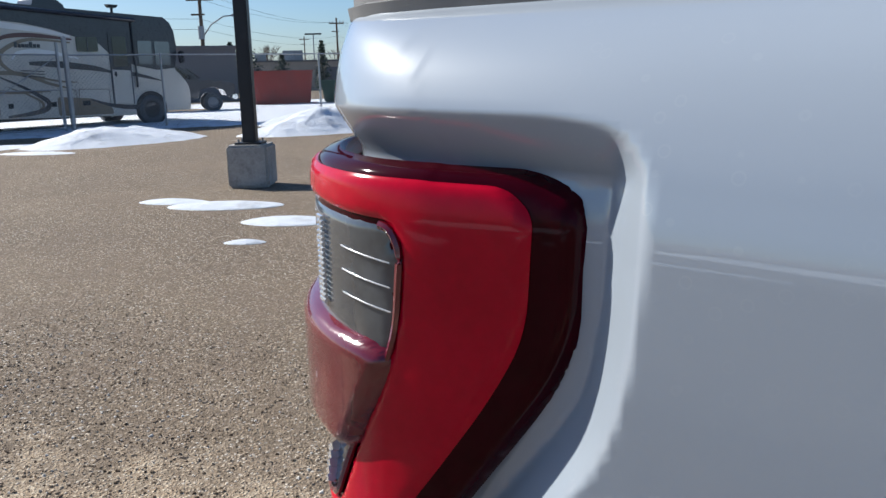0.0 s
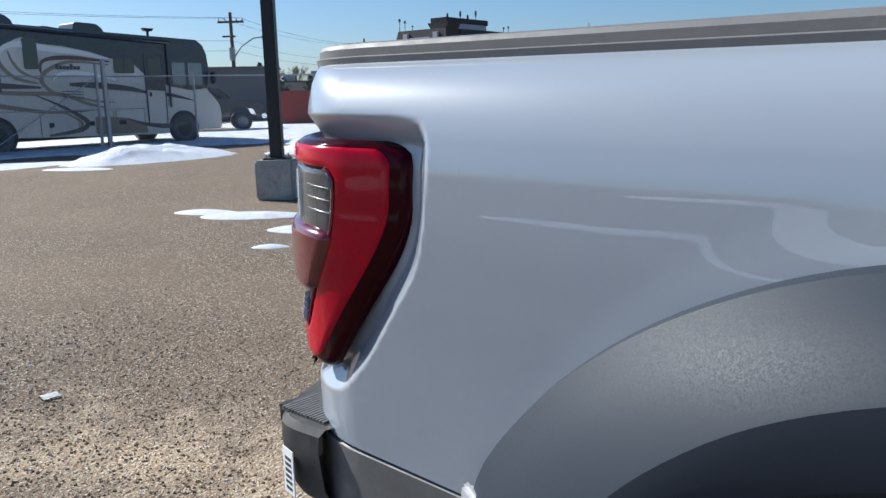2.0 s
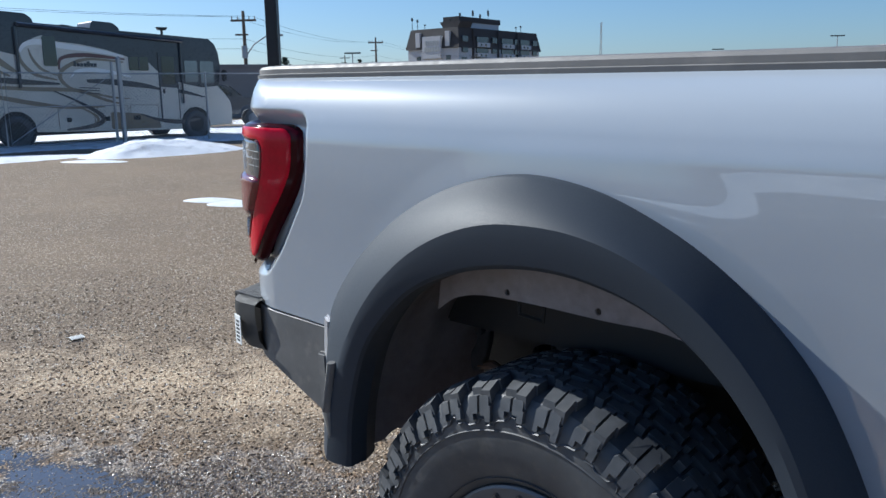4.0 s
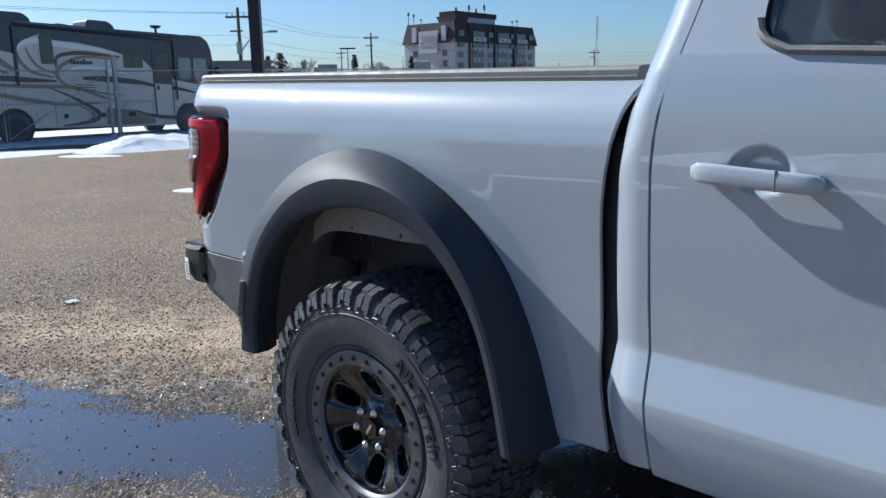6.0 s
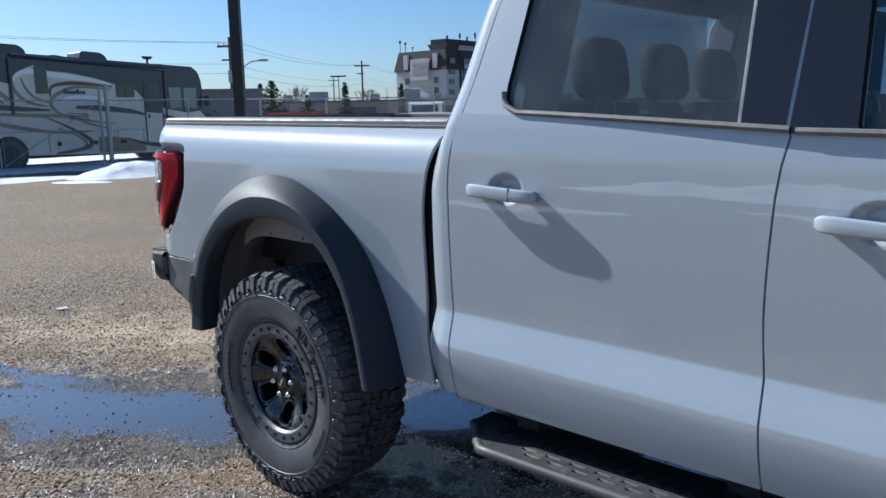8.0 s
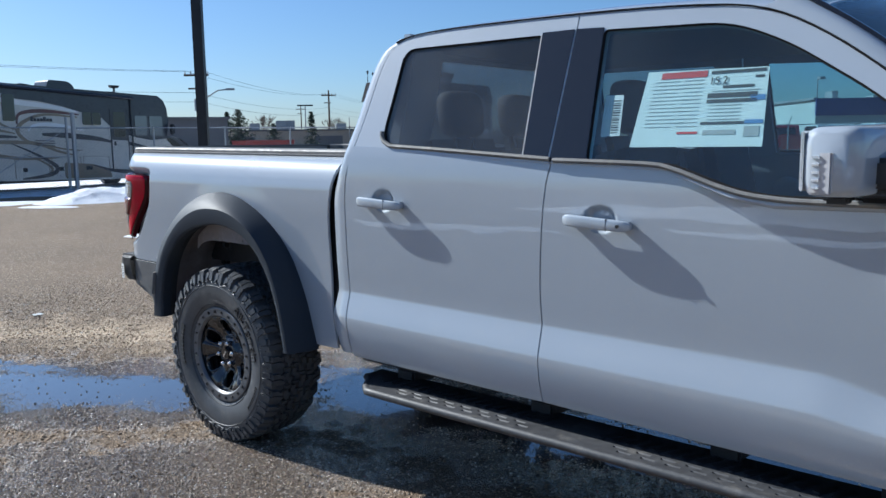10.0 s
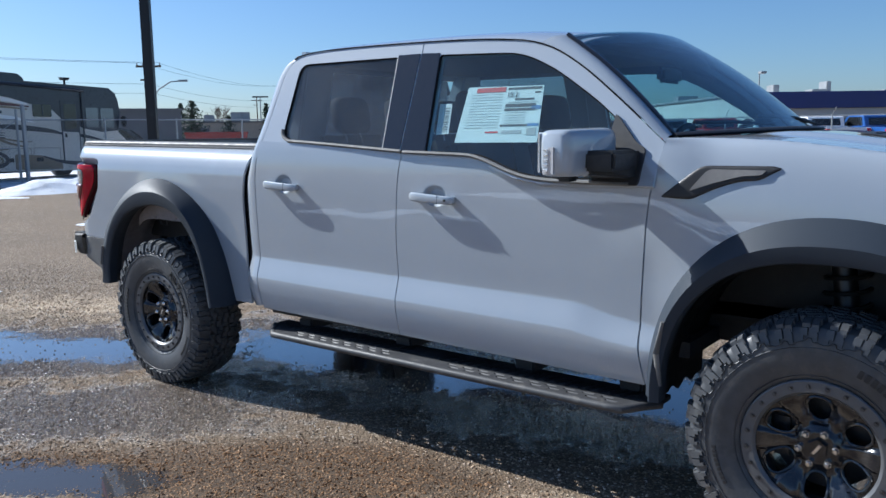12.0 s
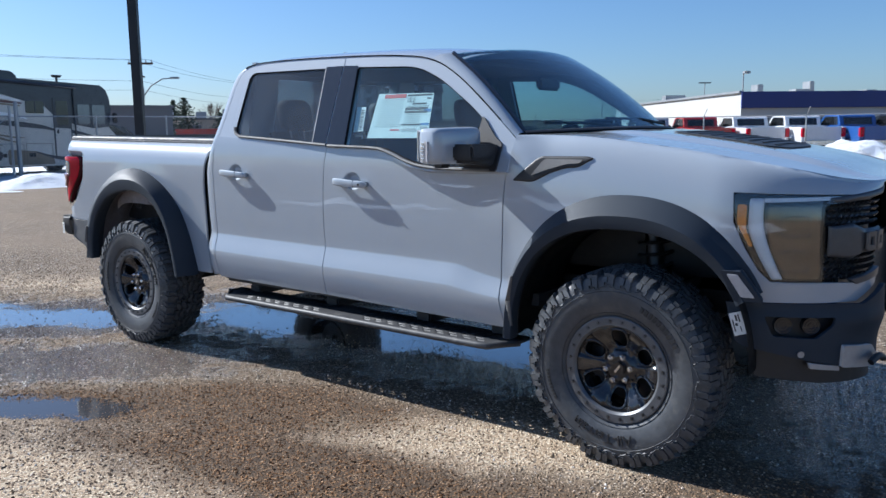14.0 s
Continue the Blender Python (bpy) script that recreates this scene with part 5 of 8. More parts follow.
REAR_OUTER = curve2([(-0.69, 0.56), (-0.688, 0.72), (-0.668, 0.87), (-0.59, 0.985), (-0.495, 1.075), (-0.395, 1.143), (-0.28, 1.196), (-0.166, 1.226), (-0.06, 1.231), (0.07, 1.208), (0.195, 1.157), (0.285, 1.103), (0.362, 1.04), (0.432, 0.962), (0.484, 0.87), (0.528, 0.765), (0.56, 0.657), (0.585, 0.56), (0.592, 0.528)], 4)
REAR_CREASE = curve2([(-0.575, 0.56), (-0.55, 0.70), (-0.49, 0.86), (-0.405, 0.98), (-0.305, 1.067), (-0.21, 1.12), (-0.112, 1.152), (-0.02, 1.162), (0.083, 1.158), (0.188, 1.132), (0.287, 1.082), (0.372, 1.01), (0.440, 0.918), (0.492, 0.80), (0.53, 0.66), (0.548, 0.57), (0.555, 0.528)], 4)
REAR_INNER = curve2([(-0.50, 0.56), (-0.488, 0.69), (-0.442, 0.835), (-0.375, 0.925), (-0.284, 1.003), (-0.165, 1.055), (-0.044, 1.079), (0.05, 1.083), (0.138, 1.072), (0.221, 1.047), (0.299, 1.003), (0.372, 0.932), (0.437, 0.832), (0.482, 0.702), (0.503, 0.606), (0.512, 0.56), (0.518, 0.528)], 4)


def spread(pts, n):
    """The open curve as n + 1 points at even steps of its length."""
    d = [0.0]
    for a, b in zip(pts, pts[1:]):
        d.append(d[-1] + math.dist(a, b))
    out, k = [], 0
    for i in range(n + 1):
        w = d[-1] * i / n
        while k < len(pts) - 2 and d[k + 1] < w:
            k += 1
        t = (w - d[k]) / max(1e-9, d[k + 1] - d[k])
        out.append((pts[k][0] + (pts[k + 1][0] - pts[k][0]) * t, pts[k][1] + (pts[k + 1][1] - pts[k][1]) * t))
    return out


FRONT_OUT, FRONT_IN = (3.70, 0.50, 0.62, 0.69, 2.2), (3.70, 0.50, 0.533, 0.548, 2.4)
bed_front = lerp_table([(0.55, 0.726), (0.76, 0.702), (0.85, 0.706), (1.08, 0.703), (1.313, 0.73), (1.404, 0.752), (1.43, 0.758)])
cab_rear = lerp_table([(0.55, 0.766), (0.733, 0.741), (0.853, 0.747), (1.08, 0.743), (1.352, 0.772), (1.42, 0.80)])
door_rear = lerp_table([(0.56, 0.857), (0.844, 0.839), (0.96, 0.835), (1.225, 0.831), (1.415, 0.857)])
door_split = lerp_table([(0.535, 1.838), (0.833, 1.828), (0.94, 1.822), (1.263, 1.839), (1.40, 1.866)])
door_front = lerp_table([(0.52, 3.063), (0.739, 3.036), (1.071, 3.053), (1.287, 3.078), (1.438, 3.115)])
sill = lerp_table([(0.8, 0.545), (1.82, 0.535), (3.1, 0.510)])
belt_rear = lerp_table([(0.8, 1.455), (1.08, 1.442), (1.9, 1.388)])
belt_front = lerp_table([(1.85, 1.388), (2.05, 1.382), (2.25, 1.374), (2.34, 1.352), (2.45, 1.315), (2.56, 1.288), (2.7, 1.277), (3.1, 1.272)])


def along(f, lo, hi, n, off=0.0):
    return [(f(lo + (hi - lo) * i / n) + off, lo + (hi - lo) * i / n) for i in range(n + 1)]


def level(f, lo, hi, n, off=0.0):
    return [(lo + (hi - lo) * i / n, f(lo + (hi - lo) * i / n) + off) for i in range(n + 1)]


# greenhouse: a leaning plane on each side
def house_w(z):
    return 0.964 - 0.345 * (z - 1.40)


def house(sy, lift=0.0):
    return lambda x, z: (x, sy * (house_w(z) + lift), z)


HOUSE = curve2([(0.864, 1.40), (0.902, 1.55), (0.924, 1.68), (0.944, 1.78), (0.98, 1.85), (1.045, 1.888), (1.3, 1.903), (1.9, 1.893), (2.3, 1.872), (2.52, 1.835), (2.70, 1.745), (2.90, 1.60), (3.11, 1.432)], 4)
REAR_WINDOW = rounded([(1.055, 1.845), (1.732, 1.838), (1.748, 1.406), (1.028, 1.456)], [0.06, 0.02, 0.02, 0.07], 5)
FRONT_WINDOW = rounded([(1.98, 1.832), (2.42, 1.812), (2.60, 1.735), (2.848, 1.575), (3.0, 1.445), (3.02, 1.292), (2.62, 1.293), (2.50, 1.312), (2.38, 1.355), (2.30, 1.381), (2.0, 1.393)], [0.02, 0.12, 0.12, 0.1, 0.04, 0.02, 0.05, 0.06, 0.06, 0.05, 0.015], 4)

seam = lerp_table([(0.56, 0.857), (0.844, 0.839), (0.96, 0.835), (1.225, 0.831), (1.33, 0.843), (1.40, 0.864), (1.55, 0.902), (1.68, 0.924), (1.78, 0.944), (1.85, 0.98), (1.888, 1.045)])


def corner_rear(z):
    return cab_rear(z) if z < 1.30 else min(cab_rear(1.30) + (z - 1.30) * 0.4, seam(z) - 0.085)


def corner(sy):
    """The cab corner, rolled in towards the bed, and the pillar above it."""
    def f(x, z):
        w = side_w(x, z) if z < 1.42 else house_w(z)
        d = min(1.1, max(0.0, (seam(z) - 0.02 - x) / 0.07))
        return x, sy * (w - (0.02 + 0.035 * step(z, 1.2, 1.4)) * d**2.2), z
    return f


DENT_Z = [1.14 + 0.006 * k for k in range(24)]
CREASE = [0.66 + 0.006 * k for k in range(32)]

for sy in (-1, 1):
    # bed side with its wheel opening and lamp pocket
    mid = arch(-0.02, 0.56, 0.54, 0.60, 2.2, 0.55, 0.55, 40, 0.55, 1.85)
    foot = [p for p in mid if p[0] > -0.2 or p[1] > 0.80]
    poly = along(bed_front, 0.55, 1.43, 12) + [(-1.34, 1.43), (-1.34, 0.822), (-1.0, 0.822)] + foot
    bed_side = skin("bed_side", poly, bed_fn(sy), PAINT, truck, cell=0.025, thick=0.014, cuts=([-1.32 + 0.008 * k for k in range(74)], [0.89 + 0.008 * k for k in range(60)]) if sy < 0 else ((), ()))
    # the lower corner behind the wheel
    skin("corner_trim", [(-1.335, 0.815), (-1.0, 0.815), (-0.52, 0.807), (-0.575, 0.56), (-0.70, 0.558), (-0.98, 0.665), (-1.335, 0.69)], bed_fn(sy, 0.003, False), TRIM, truck, "dusty grey plastic corner trim", cell=0.03, thick=0.02)
    # cap rail along the bed
    bm = bmesh.new()
    n = 40
    rows = []
    for i in range(n + 1):
        s = 0.735 - (0.735 + 1.30) * i / n
        x, w, _ = bed_point(s, 1.43, 0, False)
        a = min(math.pi / 2, max(0, (-1.05 - s) / 0.185))
        ox, oy = -math.sin(a), math.cos(a)
        sec = [(0.004, 1.427), (0.006, 1.438), (0.0, 1.440), (0.0, 1.452), (-0.006, 1.459), (-0.02, 1.462), (-0.085, 1.464), (-0.1, 1.455), (-0.1, 1.40), (-0.02, 1.40)]
        rows.append([bm.verts.new((x + ox * q, sy * (w + oy * q), z - bed_drop(s, 1.43))) for q, z in sec])
    for u, v in zip(rows, rows[1:]):
        for k in range(len(u)):
            bm.faces.new((u[k], u[(k + 1) % len(u)], v[(k + 1) % len(u)], v[k]))
    bm.faces.new(rows[0])
    bm.faces.new(rows[-1][::-1])
    part("bed_cap_rail", bm, CAP, truck, "dusty black plastic bed cap", angle=25)
    # inner bed wall
    bm = box(bmesh.new(), (-1.15, sy * 0.78 - 0.01, 0.85), (0.75, sy * 0.78 + 0.01, 1.43))
    part("inner_bed_wall", bm, BLACK, truck)

    # cab corner panel behind the rear door
    skin("cab_corner", along(corner_rear, 0.548, 1.86, 22) + [(0.955, 1.893), (1.035, 1.893)] + list(reversed(along(seam, 0.56, 1.885, 24, -0.004))), corner(sy), PAINT, truck, cell=0.014, thick=0.012)
    # doors
    left, right = along(door_rear, 0.546, 1.445, 12, 0.003), along(door_split, 0.536, 1.388, 12, -0.003)
    poly = left + level(belt_rear, door_rear(1.44) + 0.02, door_split(1.388) - 0.01, 8) + right[::-1] + level(sill, door_rear(0.56), 1.838, 8)[::-1][1:-1]
    door_r = skin("rear_door", poly, side(sy), PAINT, truck, thick=0.03, cuts=([0.985 + 0.006 * k for k in range(25)], CREASE + DENT_Z))
    left, right = along(door_split, 0.536, 1.386, 12, 0.003), along(door_front, 0.512, 1.27, 12, -0.003)
    poly = left + level(belt_front, 1.885, 3.05, 24) + right[::-1] + level(sill, 1.842, 3.06, 8)[::-1][1:-1]
    door_f = skin("front_door", poly, side(sy), PAINT, truck, thick=0.03, cuts=([1.985 + 0.006 * k for k in range(25)], CREASE + DENT_Z))
    for door, lo, hi, belt in ((door_r, 1.09, 1.862, belt_rear), (door_f, 1.876, 3.0, belt_front)):
        line = ([(1.026, 1.500), (1.032, 1.478), (1.045, 1.462), (1.066, 1.452)] if door is door_r else []) + level(belt, lo, hi, 26)
        bm = tube(bmesh.new(), [(x, sy * (house_w(z) + 0.001), z + 0.008) for x, z in line], 0.0095, 8, 0.9)
        part("belt_moulding", bm, TRIM, door, "dusty grey belt strip")
    # upper frames with the window openings
    top = [p for p in HOUSE]
    rear_frame = [(1.86, 1.385), (0.876, 1.44)] + [p for p in top if p[0] < 1.869 and p[1] > 1.45] + [(1.87, 1.893)]
    skin("door_frame", rear_frame, house(sy), PAINT, door_r, cell=0.08, thick=0.04, holes=[REAR_WINDOW])
    front_frame = [(1.876, 1.893)] + [p for p in top if p[0] > 1.9] + [(3.09, 1.275), (2.62, 1.272), (2.49, 1.292), (2.36, 1.338), (2.28, 1.368), (1.866, 1.385)]
    skin("door_frame", front_frame, house(sy), PAINT, door_f, cell=0.08, thick=0.04, holes=[FRONT_WINDOW])
    # black centre pillars and window rubber
    skin("pillar_cover", [(1.732, 1.846), (1.864, 1.845), (1.850, 1.392), (1.749, 1.399)], house(sy, 0.004), GLOSS, door_r, "black pillar cover", cell=0.1, thick=0.02)
    skin("pillar_cover", [(1.874, 1.845), (1.98, 1.84), (2.0, 1.388), (1.860, 1.391)], house(sy, 0.004), GLOSS, door_f, "black pillar cover", cell=0.1, thick=0.02)
    for door, win in ((door_r, REAR_WINDOW), (door_f, FRONT_WINDOW)):
        c = [house(sy, -0.007)(*p) for p in win]
        part("window_seal", tube(bmesh.new(), c + c[:2], 0.007, 6), SEAL, door)
    pane = skin("window_pane", REAR_WINDOW, house(sy, -0.010), TINT_DARK, door_r, "dark privacy glass", cell=0.2, thick=0.003)
    pane.visible_shadow = False
    pane = skin("window_pane", FRONT_WINDOW, house(sy, -0.010), TINT_LIGHT, door_f, "lightly tinted glass", cell=0.2, thick=0.003)
    pane.visible_shadow = False
    # bright edge strip of the rear pane
    bm = bmesh.new()
    tube(bm, [house(sy, -0.004)(1.728 + 0.002 * i, 1.835 - 0.43 * i / 8) for i in range(9)], 0.006, 6)
    part("division_strip", bm, STEEL, door_r)

    # door handles
    for door, (x0, z0) in ((door_r, HANDLES[0]), (door_f, HANDLES[1])):
        w = side_w(x0 + 0.12, z0)
        bm = bmesh.new()
        rings = []
        for i in range(21):
            u = i / 20
            e = (1 - abs(2 * u - 1) ** 10) ** 0.5
            hh, dd = 0.0205 * (0.55 + 0.45 * e) - 0.002 * u, 0.0125 * (0.5 + 0.5 * e)
            mid_y, mid_z = w + 0.034 - 0.008 * abs(2 * u - 1) ** 4, z0 - 0.013 * u
            ring = []
            for q in range(16):
                a = 2 * math.pi * q / 16
                c, d = math.cos(a), math.sin(a)
                ring.append(bm.verts.new((x0 + 0.248 * u, sy * (mid_y + dd * math.copysign(abs(c) ** 0.5, c)), mid_z + hh * math.copysign(abs(d) ** 0.5, d))))
            rings.append(ring)
        for u, v in zip(rings, rings[1:]):
            for k in range(16):
                bm.faces.new((u[k], u[(k + 1) % 16], v[(k + 1) % 16], v[k]))
        bm.faces.new(rings[0])
        bm.faces.new(rings[-1][::-1])
        part("door_handle", bm, PAINT, door, "grey pull handle", angle=50)
        for xa, xb, dz in ((x0 + 0.006, x0 + 0.05, 0.0), (x0 + 0.196, x0 + 0.24, -0.011)):
            bm = box(bmesh.new(), (xa, min(sy * (w - 0.004), sy * (w + 0.03)), z0 + dz - 0.014), (xb, max(sy * (w - 0.004), sy * (w + 0.03)), z0 + dz + 0.014), 0.005)
            part("handle_mount", bm, PAINT, door)
        bm = box(bmesh.new(), (x0 + 0.168, min(sy * (w + 0.018), sy * (w + 0.0466)), z0 - 0.0275), (x0 + 0.1695, max(sy * (w + 0.018), sy * (w + 0.0466)), z0 + 0.0105))
        part("handle_seam", bm, BLACK, door)
    bm = bmesh.new()
    cyl(bm, (2.145, sy * (side_w(2.12, 1.19) + 0.04), 1.187), (2.145, sy * (side_w(2.12, 1.19) + 0.049), 1.187), 0.006, seg=10)
    part("key_cylinder", bm, BLACK, door_f)

    # running board with its brackets and grip pads
    def board_y(x):
        return 0.90 + 0.15 * step(x, 0.86, 1.02) * (1 - step(x, 2.99, 3.10))

    edge = [(x, board_y(x)) for x in [0.86 + 2.24 * i / 44 for i in range(45)]]
    slots = []
    for x0, count in ((1.12, 8), (2.12, 10)):
        for k in range(count):
            for q in (0.968, 1.0):
                x = x0 + 0.085 * k + (0.03 if q > 0.98 else 0.0)
                slots.append([(x, q), (x + 0.05, q), (x + 0.05, q + 0.014), (x, q + 0.014)])
    board = skin("running_board", [(0.86, 0.80)] + edge + [(3.10, 0.80)], lambda x, y: (x, sy * y, 0.447 - 0.0045 * (x - 0.86)), BOARD, truck, "dusty black running board with slots", cell=0.2, thick=0.02, holes=slots, out=lambda p: (0, 0, 1))
    bm = tube(bmesh.new(), [(x, sy * (y - 0.004), 0.434 - 0.0045 * (x - 0.86)) for x, y in edge], 0.017, 10)
    part("board_rim", bm, BOARD, board)
    pad = None
    for i in range(40):
        x = 1.02 + 0.05 * i
        if abs(x - 1.95) < 0.12:
            continue
        m = Matrix.Translation((x, sy * 0.895, 0.4475 - 0.0045 * (x - 0.86))) @ pose(0, 0, 0, 0, 0, sy * 28)
        if pad is None:
            pad = part("grip_pad", box(bmesh.new(), (-0.013, -0.045, -0.003), (0.013, 0.045, 0.0035), 0.002), BLACK, board)
            pad.matrix_basis = m
        else:
            again(pad, board, m)
    for x in (1.05, 1.75, 2.45, 2.95):
        bm = box(bmesh.new(), (x - 0.05, min(sy * 0.55, sy * 0.85), 0.43), (x + 0.05, max(sy * 0.55, sy * 0.85), 0.49), 0.008)
        part("board_bracket", bm, BLACK, board)
    # rocker under the doors
    bm = box(bmesh.new(), (0.80, min(sy * 0.80, sy * 0.90), 0.50), (3.12, max(sy * 0.80, sy * 0.90), 0.58), 0.02)
    part("rocker", bm, BLACK, truck)
    bm = box(bmesh.new(), (0.66, min(sy * 0.60, sy * 0.925), 0.56), (0.80, max(sy * 0.60, sy * 0.915), 1.28), 0.01)
    box(bm, (0.68, min(sy * 0.60, sy * 0.85), 1.2), (0.80, max(sy * 0.60, sy * 0.85), 1.385), 0.01)
    part("gap_filler", bm, BLACK, truck)

    # wheel flares
    for rear in (True, False):
        bm = bmesh.new()
        rows = []
        if rear:
            for (ox, oz), (cx, cz), (ix, iz) in zip(spread(REAR_OUTER, 72), spread(REAR_CREASE, 72), spread(REAR_INNER, 72)):
                up = lambda t, y: (ox + (cx - ox) * t, y, oz + (cz - oz) * t)
                low_ = lambda t, y: (cx + (ix - cx) * t, y, cz + (iz - cz) * t)
                rows.append([up(0, 0.94), up(0, 0.972), up(0.03, 0.992), up(0.3, 1.028), up(0.6, 1.062), up(0.96, 1.0895), low_(0.02, 1.093), low_(0.35, 1.0945), low_(0.9, 1.088), low_(1.0, 1.08), low_(1.0, 1.035), low_(0.7, 0.99)])
        else:
            for (ox, oz), (ix, iz) in zip(arch(*FRONT_OUT, 0.495, 0.495, 56), arch(*FRONT_IN, 0.495, 0.495, 56)):
                if ox > 3.9 and oz < 0.80:
                    continue
                pt = lambda t, y: (ox + (ix - ox) * t, y, oz + (iz - oz) * t)
                body = 1.0 - 0.03 * step(ox, 4.0, 4.3)
                back = 0.035 * step(ox, 4.0, 4.35)
                rows.append([pt(0.0, body - 0.03), pt(0.0, body + 0.001), pt(0.07, body + 0.016), pt(0.3, body + 0.045 - back), pt(0.52, 1.088 - back), pt(0.58, 1.094 - back), pt(0.8, 1.092 - back), pt(0.97, 1.086 - back), pt(1.0, 1.078 - back), pt(1.0, 1.03 - back), pt(0.86, 1.0 - back), pt(0.5, 0.97 - back)])
        rings = [[bm.verts.new((x, sy * y, z)) for x, y, z in r] for r in rows]
        for u, v in zip(rings, rings[1:]):
            for k in range(12):
                bm.faces.new((u[k], u[(k + 1) % 12], v[(k + 1) % 12], v[k]))
        bm.faces.new(rings[0])
        bm.faces.new(rings[-1][::-1])
        flare = part("wheel_flare", bm, PLASTIC, truck, "satin dark plastic wheel flare", angle=20)
        # mud guard edge in the foot of the flare
        bm = bmesh.new()
        gx = -0.56 if rear else 3.155
        tube(bm, [(gx + 0.01, sy * 1.08, 0.56), (gx, sy * 1.094, 0.68), (gx + 0.02, sy * 1.092, 0.80)], 0.012, 8, 0.6)
        part("guard_lip", bm, TRIM, flare)
        # liner of the wheel well
        bm = bmesh.new()
        rows = []
        well = [(x * 1.04, z + 0.02) for x, z in spread(REAR_INNER, 60) if x < -0.13] if rear else arch(FRONT_IN[0], FRONT_IN[1], FRONT_IN[2] * 1.03, FRONT_IN[3], FRONT_IN[4], 0.5, 0.5, 36)
        for x, z in well:
            rows.append([bm.verts.new((x, sy * y, z - (0.014 * math.sin(46 * y) if 0.68 < y < 0.95 else 0))) for y in [1.05 - 0.0225 * q for q in range(21)]])
        for u, v in zip(rows, rows[1:]):
            for k in range(20):
                bm.faces.new((u[k], u[k + 1], v[k + 1], v[k]))
        bmesh.ops.solidify(bm, geom=bm.faces[:], thickness=0.008)
        part("wheel_liner", bm, LINER if rear else UNDER, truck, "dusty grey wheel well liner" if rear else "black wheel well liner")
    # the dusty inner flange of the bed side above the wheel, with its holes and a clip bracket
    crown_ = [(x, z + 0.03) for x, z in spread(REAR_INNER, 60) if -0.36 < x < 0.46]
    low_edge = curve2([(0.46, 0.80), (0.40, 0.87), (0.30, 0.94), (0.186, 0.974), (0.067, 0.975), (-0.1, 0.979), (-0.224, 0.976), (-0.3, 0.958), (-0.35, 0.925)], 4)
    dots = [[(hx + 0.007 * math.cos(a), hz + 0.007 * math.sin(a)) for a in [2 * math.pi * q / 10 for q in range(10)]] for hx, hz in ((-0.16, 0.992), (0.05, 0.99), (0.26, 0.972))]
    skin("wheel_flange", crown_ + low_edge, lambda x, z: (x, sy * 0.945, z), LINER, truck, "dusty grey inner flange with holes", cell=0.05, thick=0.006, holes=dots, out=lambda p: (0, p.y, 0))
    bm = tube(bmesh.new(), [(-0.15, sy * 0.92, 0.985), (-0.148, sy * 0.92, 0.945), (-0.09, sy * 0.92, 0.94), (-0.088, sy * 0.92, 0.98)], 0.005, 5)
    part("clip_bracket", bm, UNDER, truck)
    rf = bmesh.new()
    box(rf, (-0.022, -0.008, -0.062), (0.022, 0.008, 0.062), 0.006, Matrix.Translation((-0.672, sy * 0.992, 0.80)) @ pose(0, 0, 0, 0, 8, sy * 25))
    part("side_marker", rf, CLEAR_BODY, truck, "clear side marker")
    bm = box(bmesh.new(), (-0.018, -0.014, -0.085), (0.018, 0.005, 0.085), 0.006, Matrix.Translation((-0.695, sy * 0.985, 0.68)) @ pose(0, 0, 0, 0, -3, 0))
    part("marker_trim", bm, TRIM, truck)

# bed: floor, front wall, tailgate
bed_floor = part("bed_floor", box(bmesh.new(), (-1.17, -0.78, 0.84), (0.74, 0.78, 0.87)), BLACK, truck)
rib = part("floor_rib", box(bmesh.new(), (-1.15, -0.03, 0.868), (0.72, 0.03, 0.885), 0.005), BLACK, bed_floor)
rib.matrix_basis = Matrix.Translation((0, -0.7, 0))
for i in range(1, 15):
    again(rib, bed_floor, Matrix.Translation((0, -0.7 + 0.1 * i, 0)))
part("bed_front_wall", box(bmesh.new(), (0.70, -0.80, 0.85), (0.745, 0.80, 1.40), 0.01), PAINT, truck)
bm = box(bmesh.new(), (-1.215, -0.745, 0.80), (-1.13, 0.745, 1.45), 0.02)
box(bm, (-1.225, -0.6, 1.05), (-1.21, 0.6, 1.30), 0.01)
tailgate = part("tailgate", bm, PAINT, truck)
part("tailgate_handle", box(bmesh.new(), (-1.24, -0.1, 1.33), (-1.21, 0.1, 1.38), 0.008), BLACK, tailgate)
part("tailgate_cap", box(bmesh.new(), (-1.225, -0.75, 1.45), (-1.12, 0.75, 1.465), 0.006), CAP, tailgate)

# rear bumper with its ribbed step and sticker
bm = bmesh.new()
plan = curve2([(-1.02, -0.955), (-1.10, -0.958), (-1.15, -0.93), (-1.20, -0.85), (-1.24, -0.7), (-1.26, -0.4), (-1.265, 0.0), (-1.26, 0.4), (-1.24, 0.7), (-1.20, 0.85), (-1.15, 0.93), (-1.10, 0.958), (-1.02, 0.955)], 4)
rows = []
for x, y in plan:
    d = Vector((x + 0.6, y * 0.85, 0)).normalized()
    sec = [(-0.05, 0.835), (0.0, 0.832), (0.012, 0.82), (0.014, 0.79), (0.006, 0.72), (-0.012, 0.69), (-0.06, 0.675)]
    rows.append([bm.verts.new((x + d.x * q, y + d.y * q, z)) for q, z in sec])
for u, v in zip(rows, rows[1:]):
    for k in range(len(u) - 1):
        bm.faces.new((u[k], u[k + 1], v[k + 1], v[k]))
bmesh.ops.solidify(bm, geom=bm.faces[:], thickness=0.015)
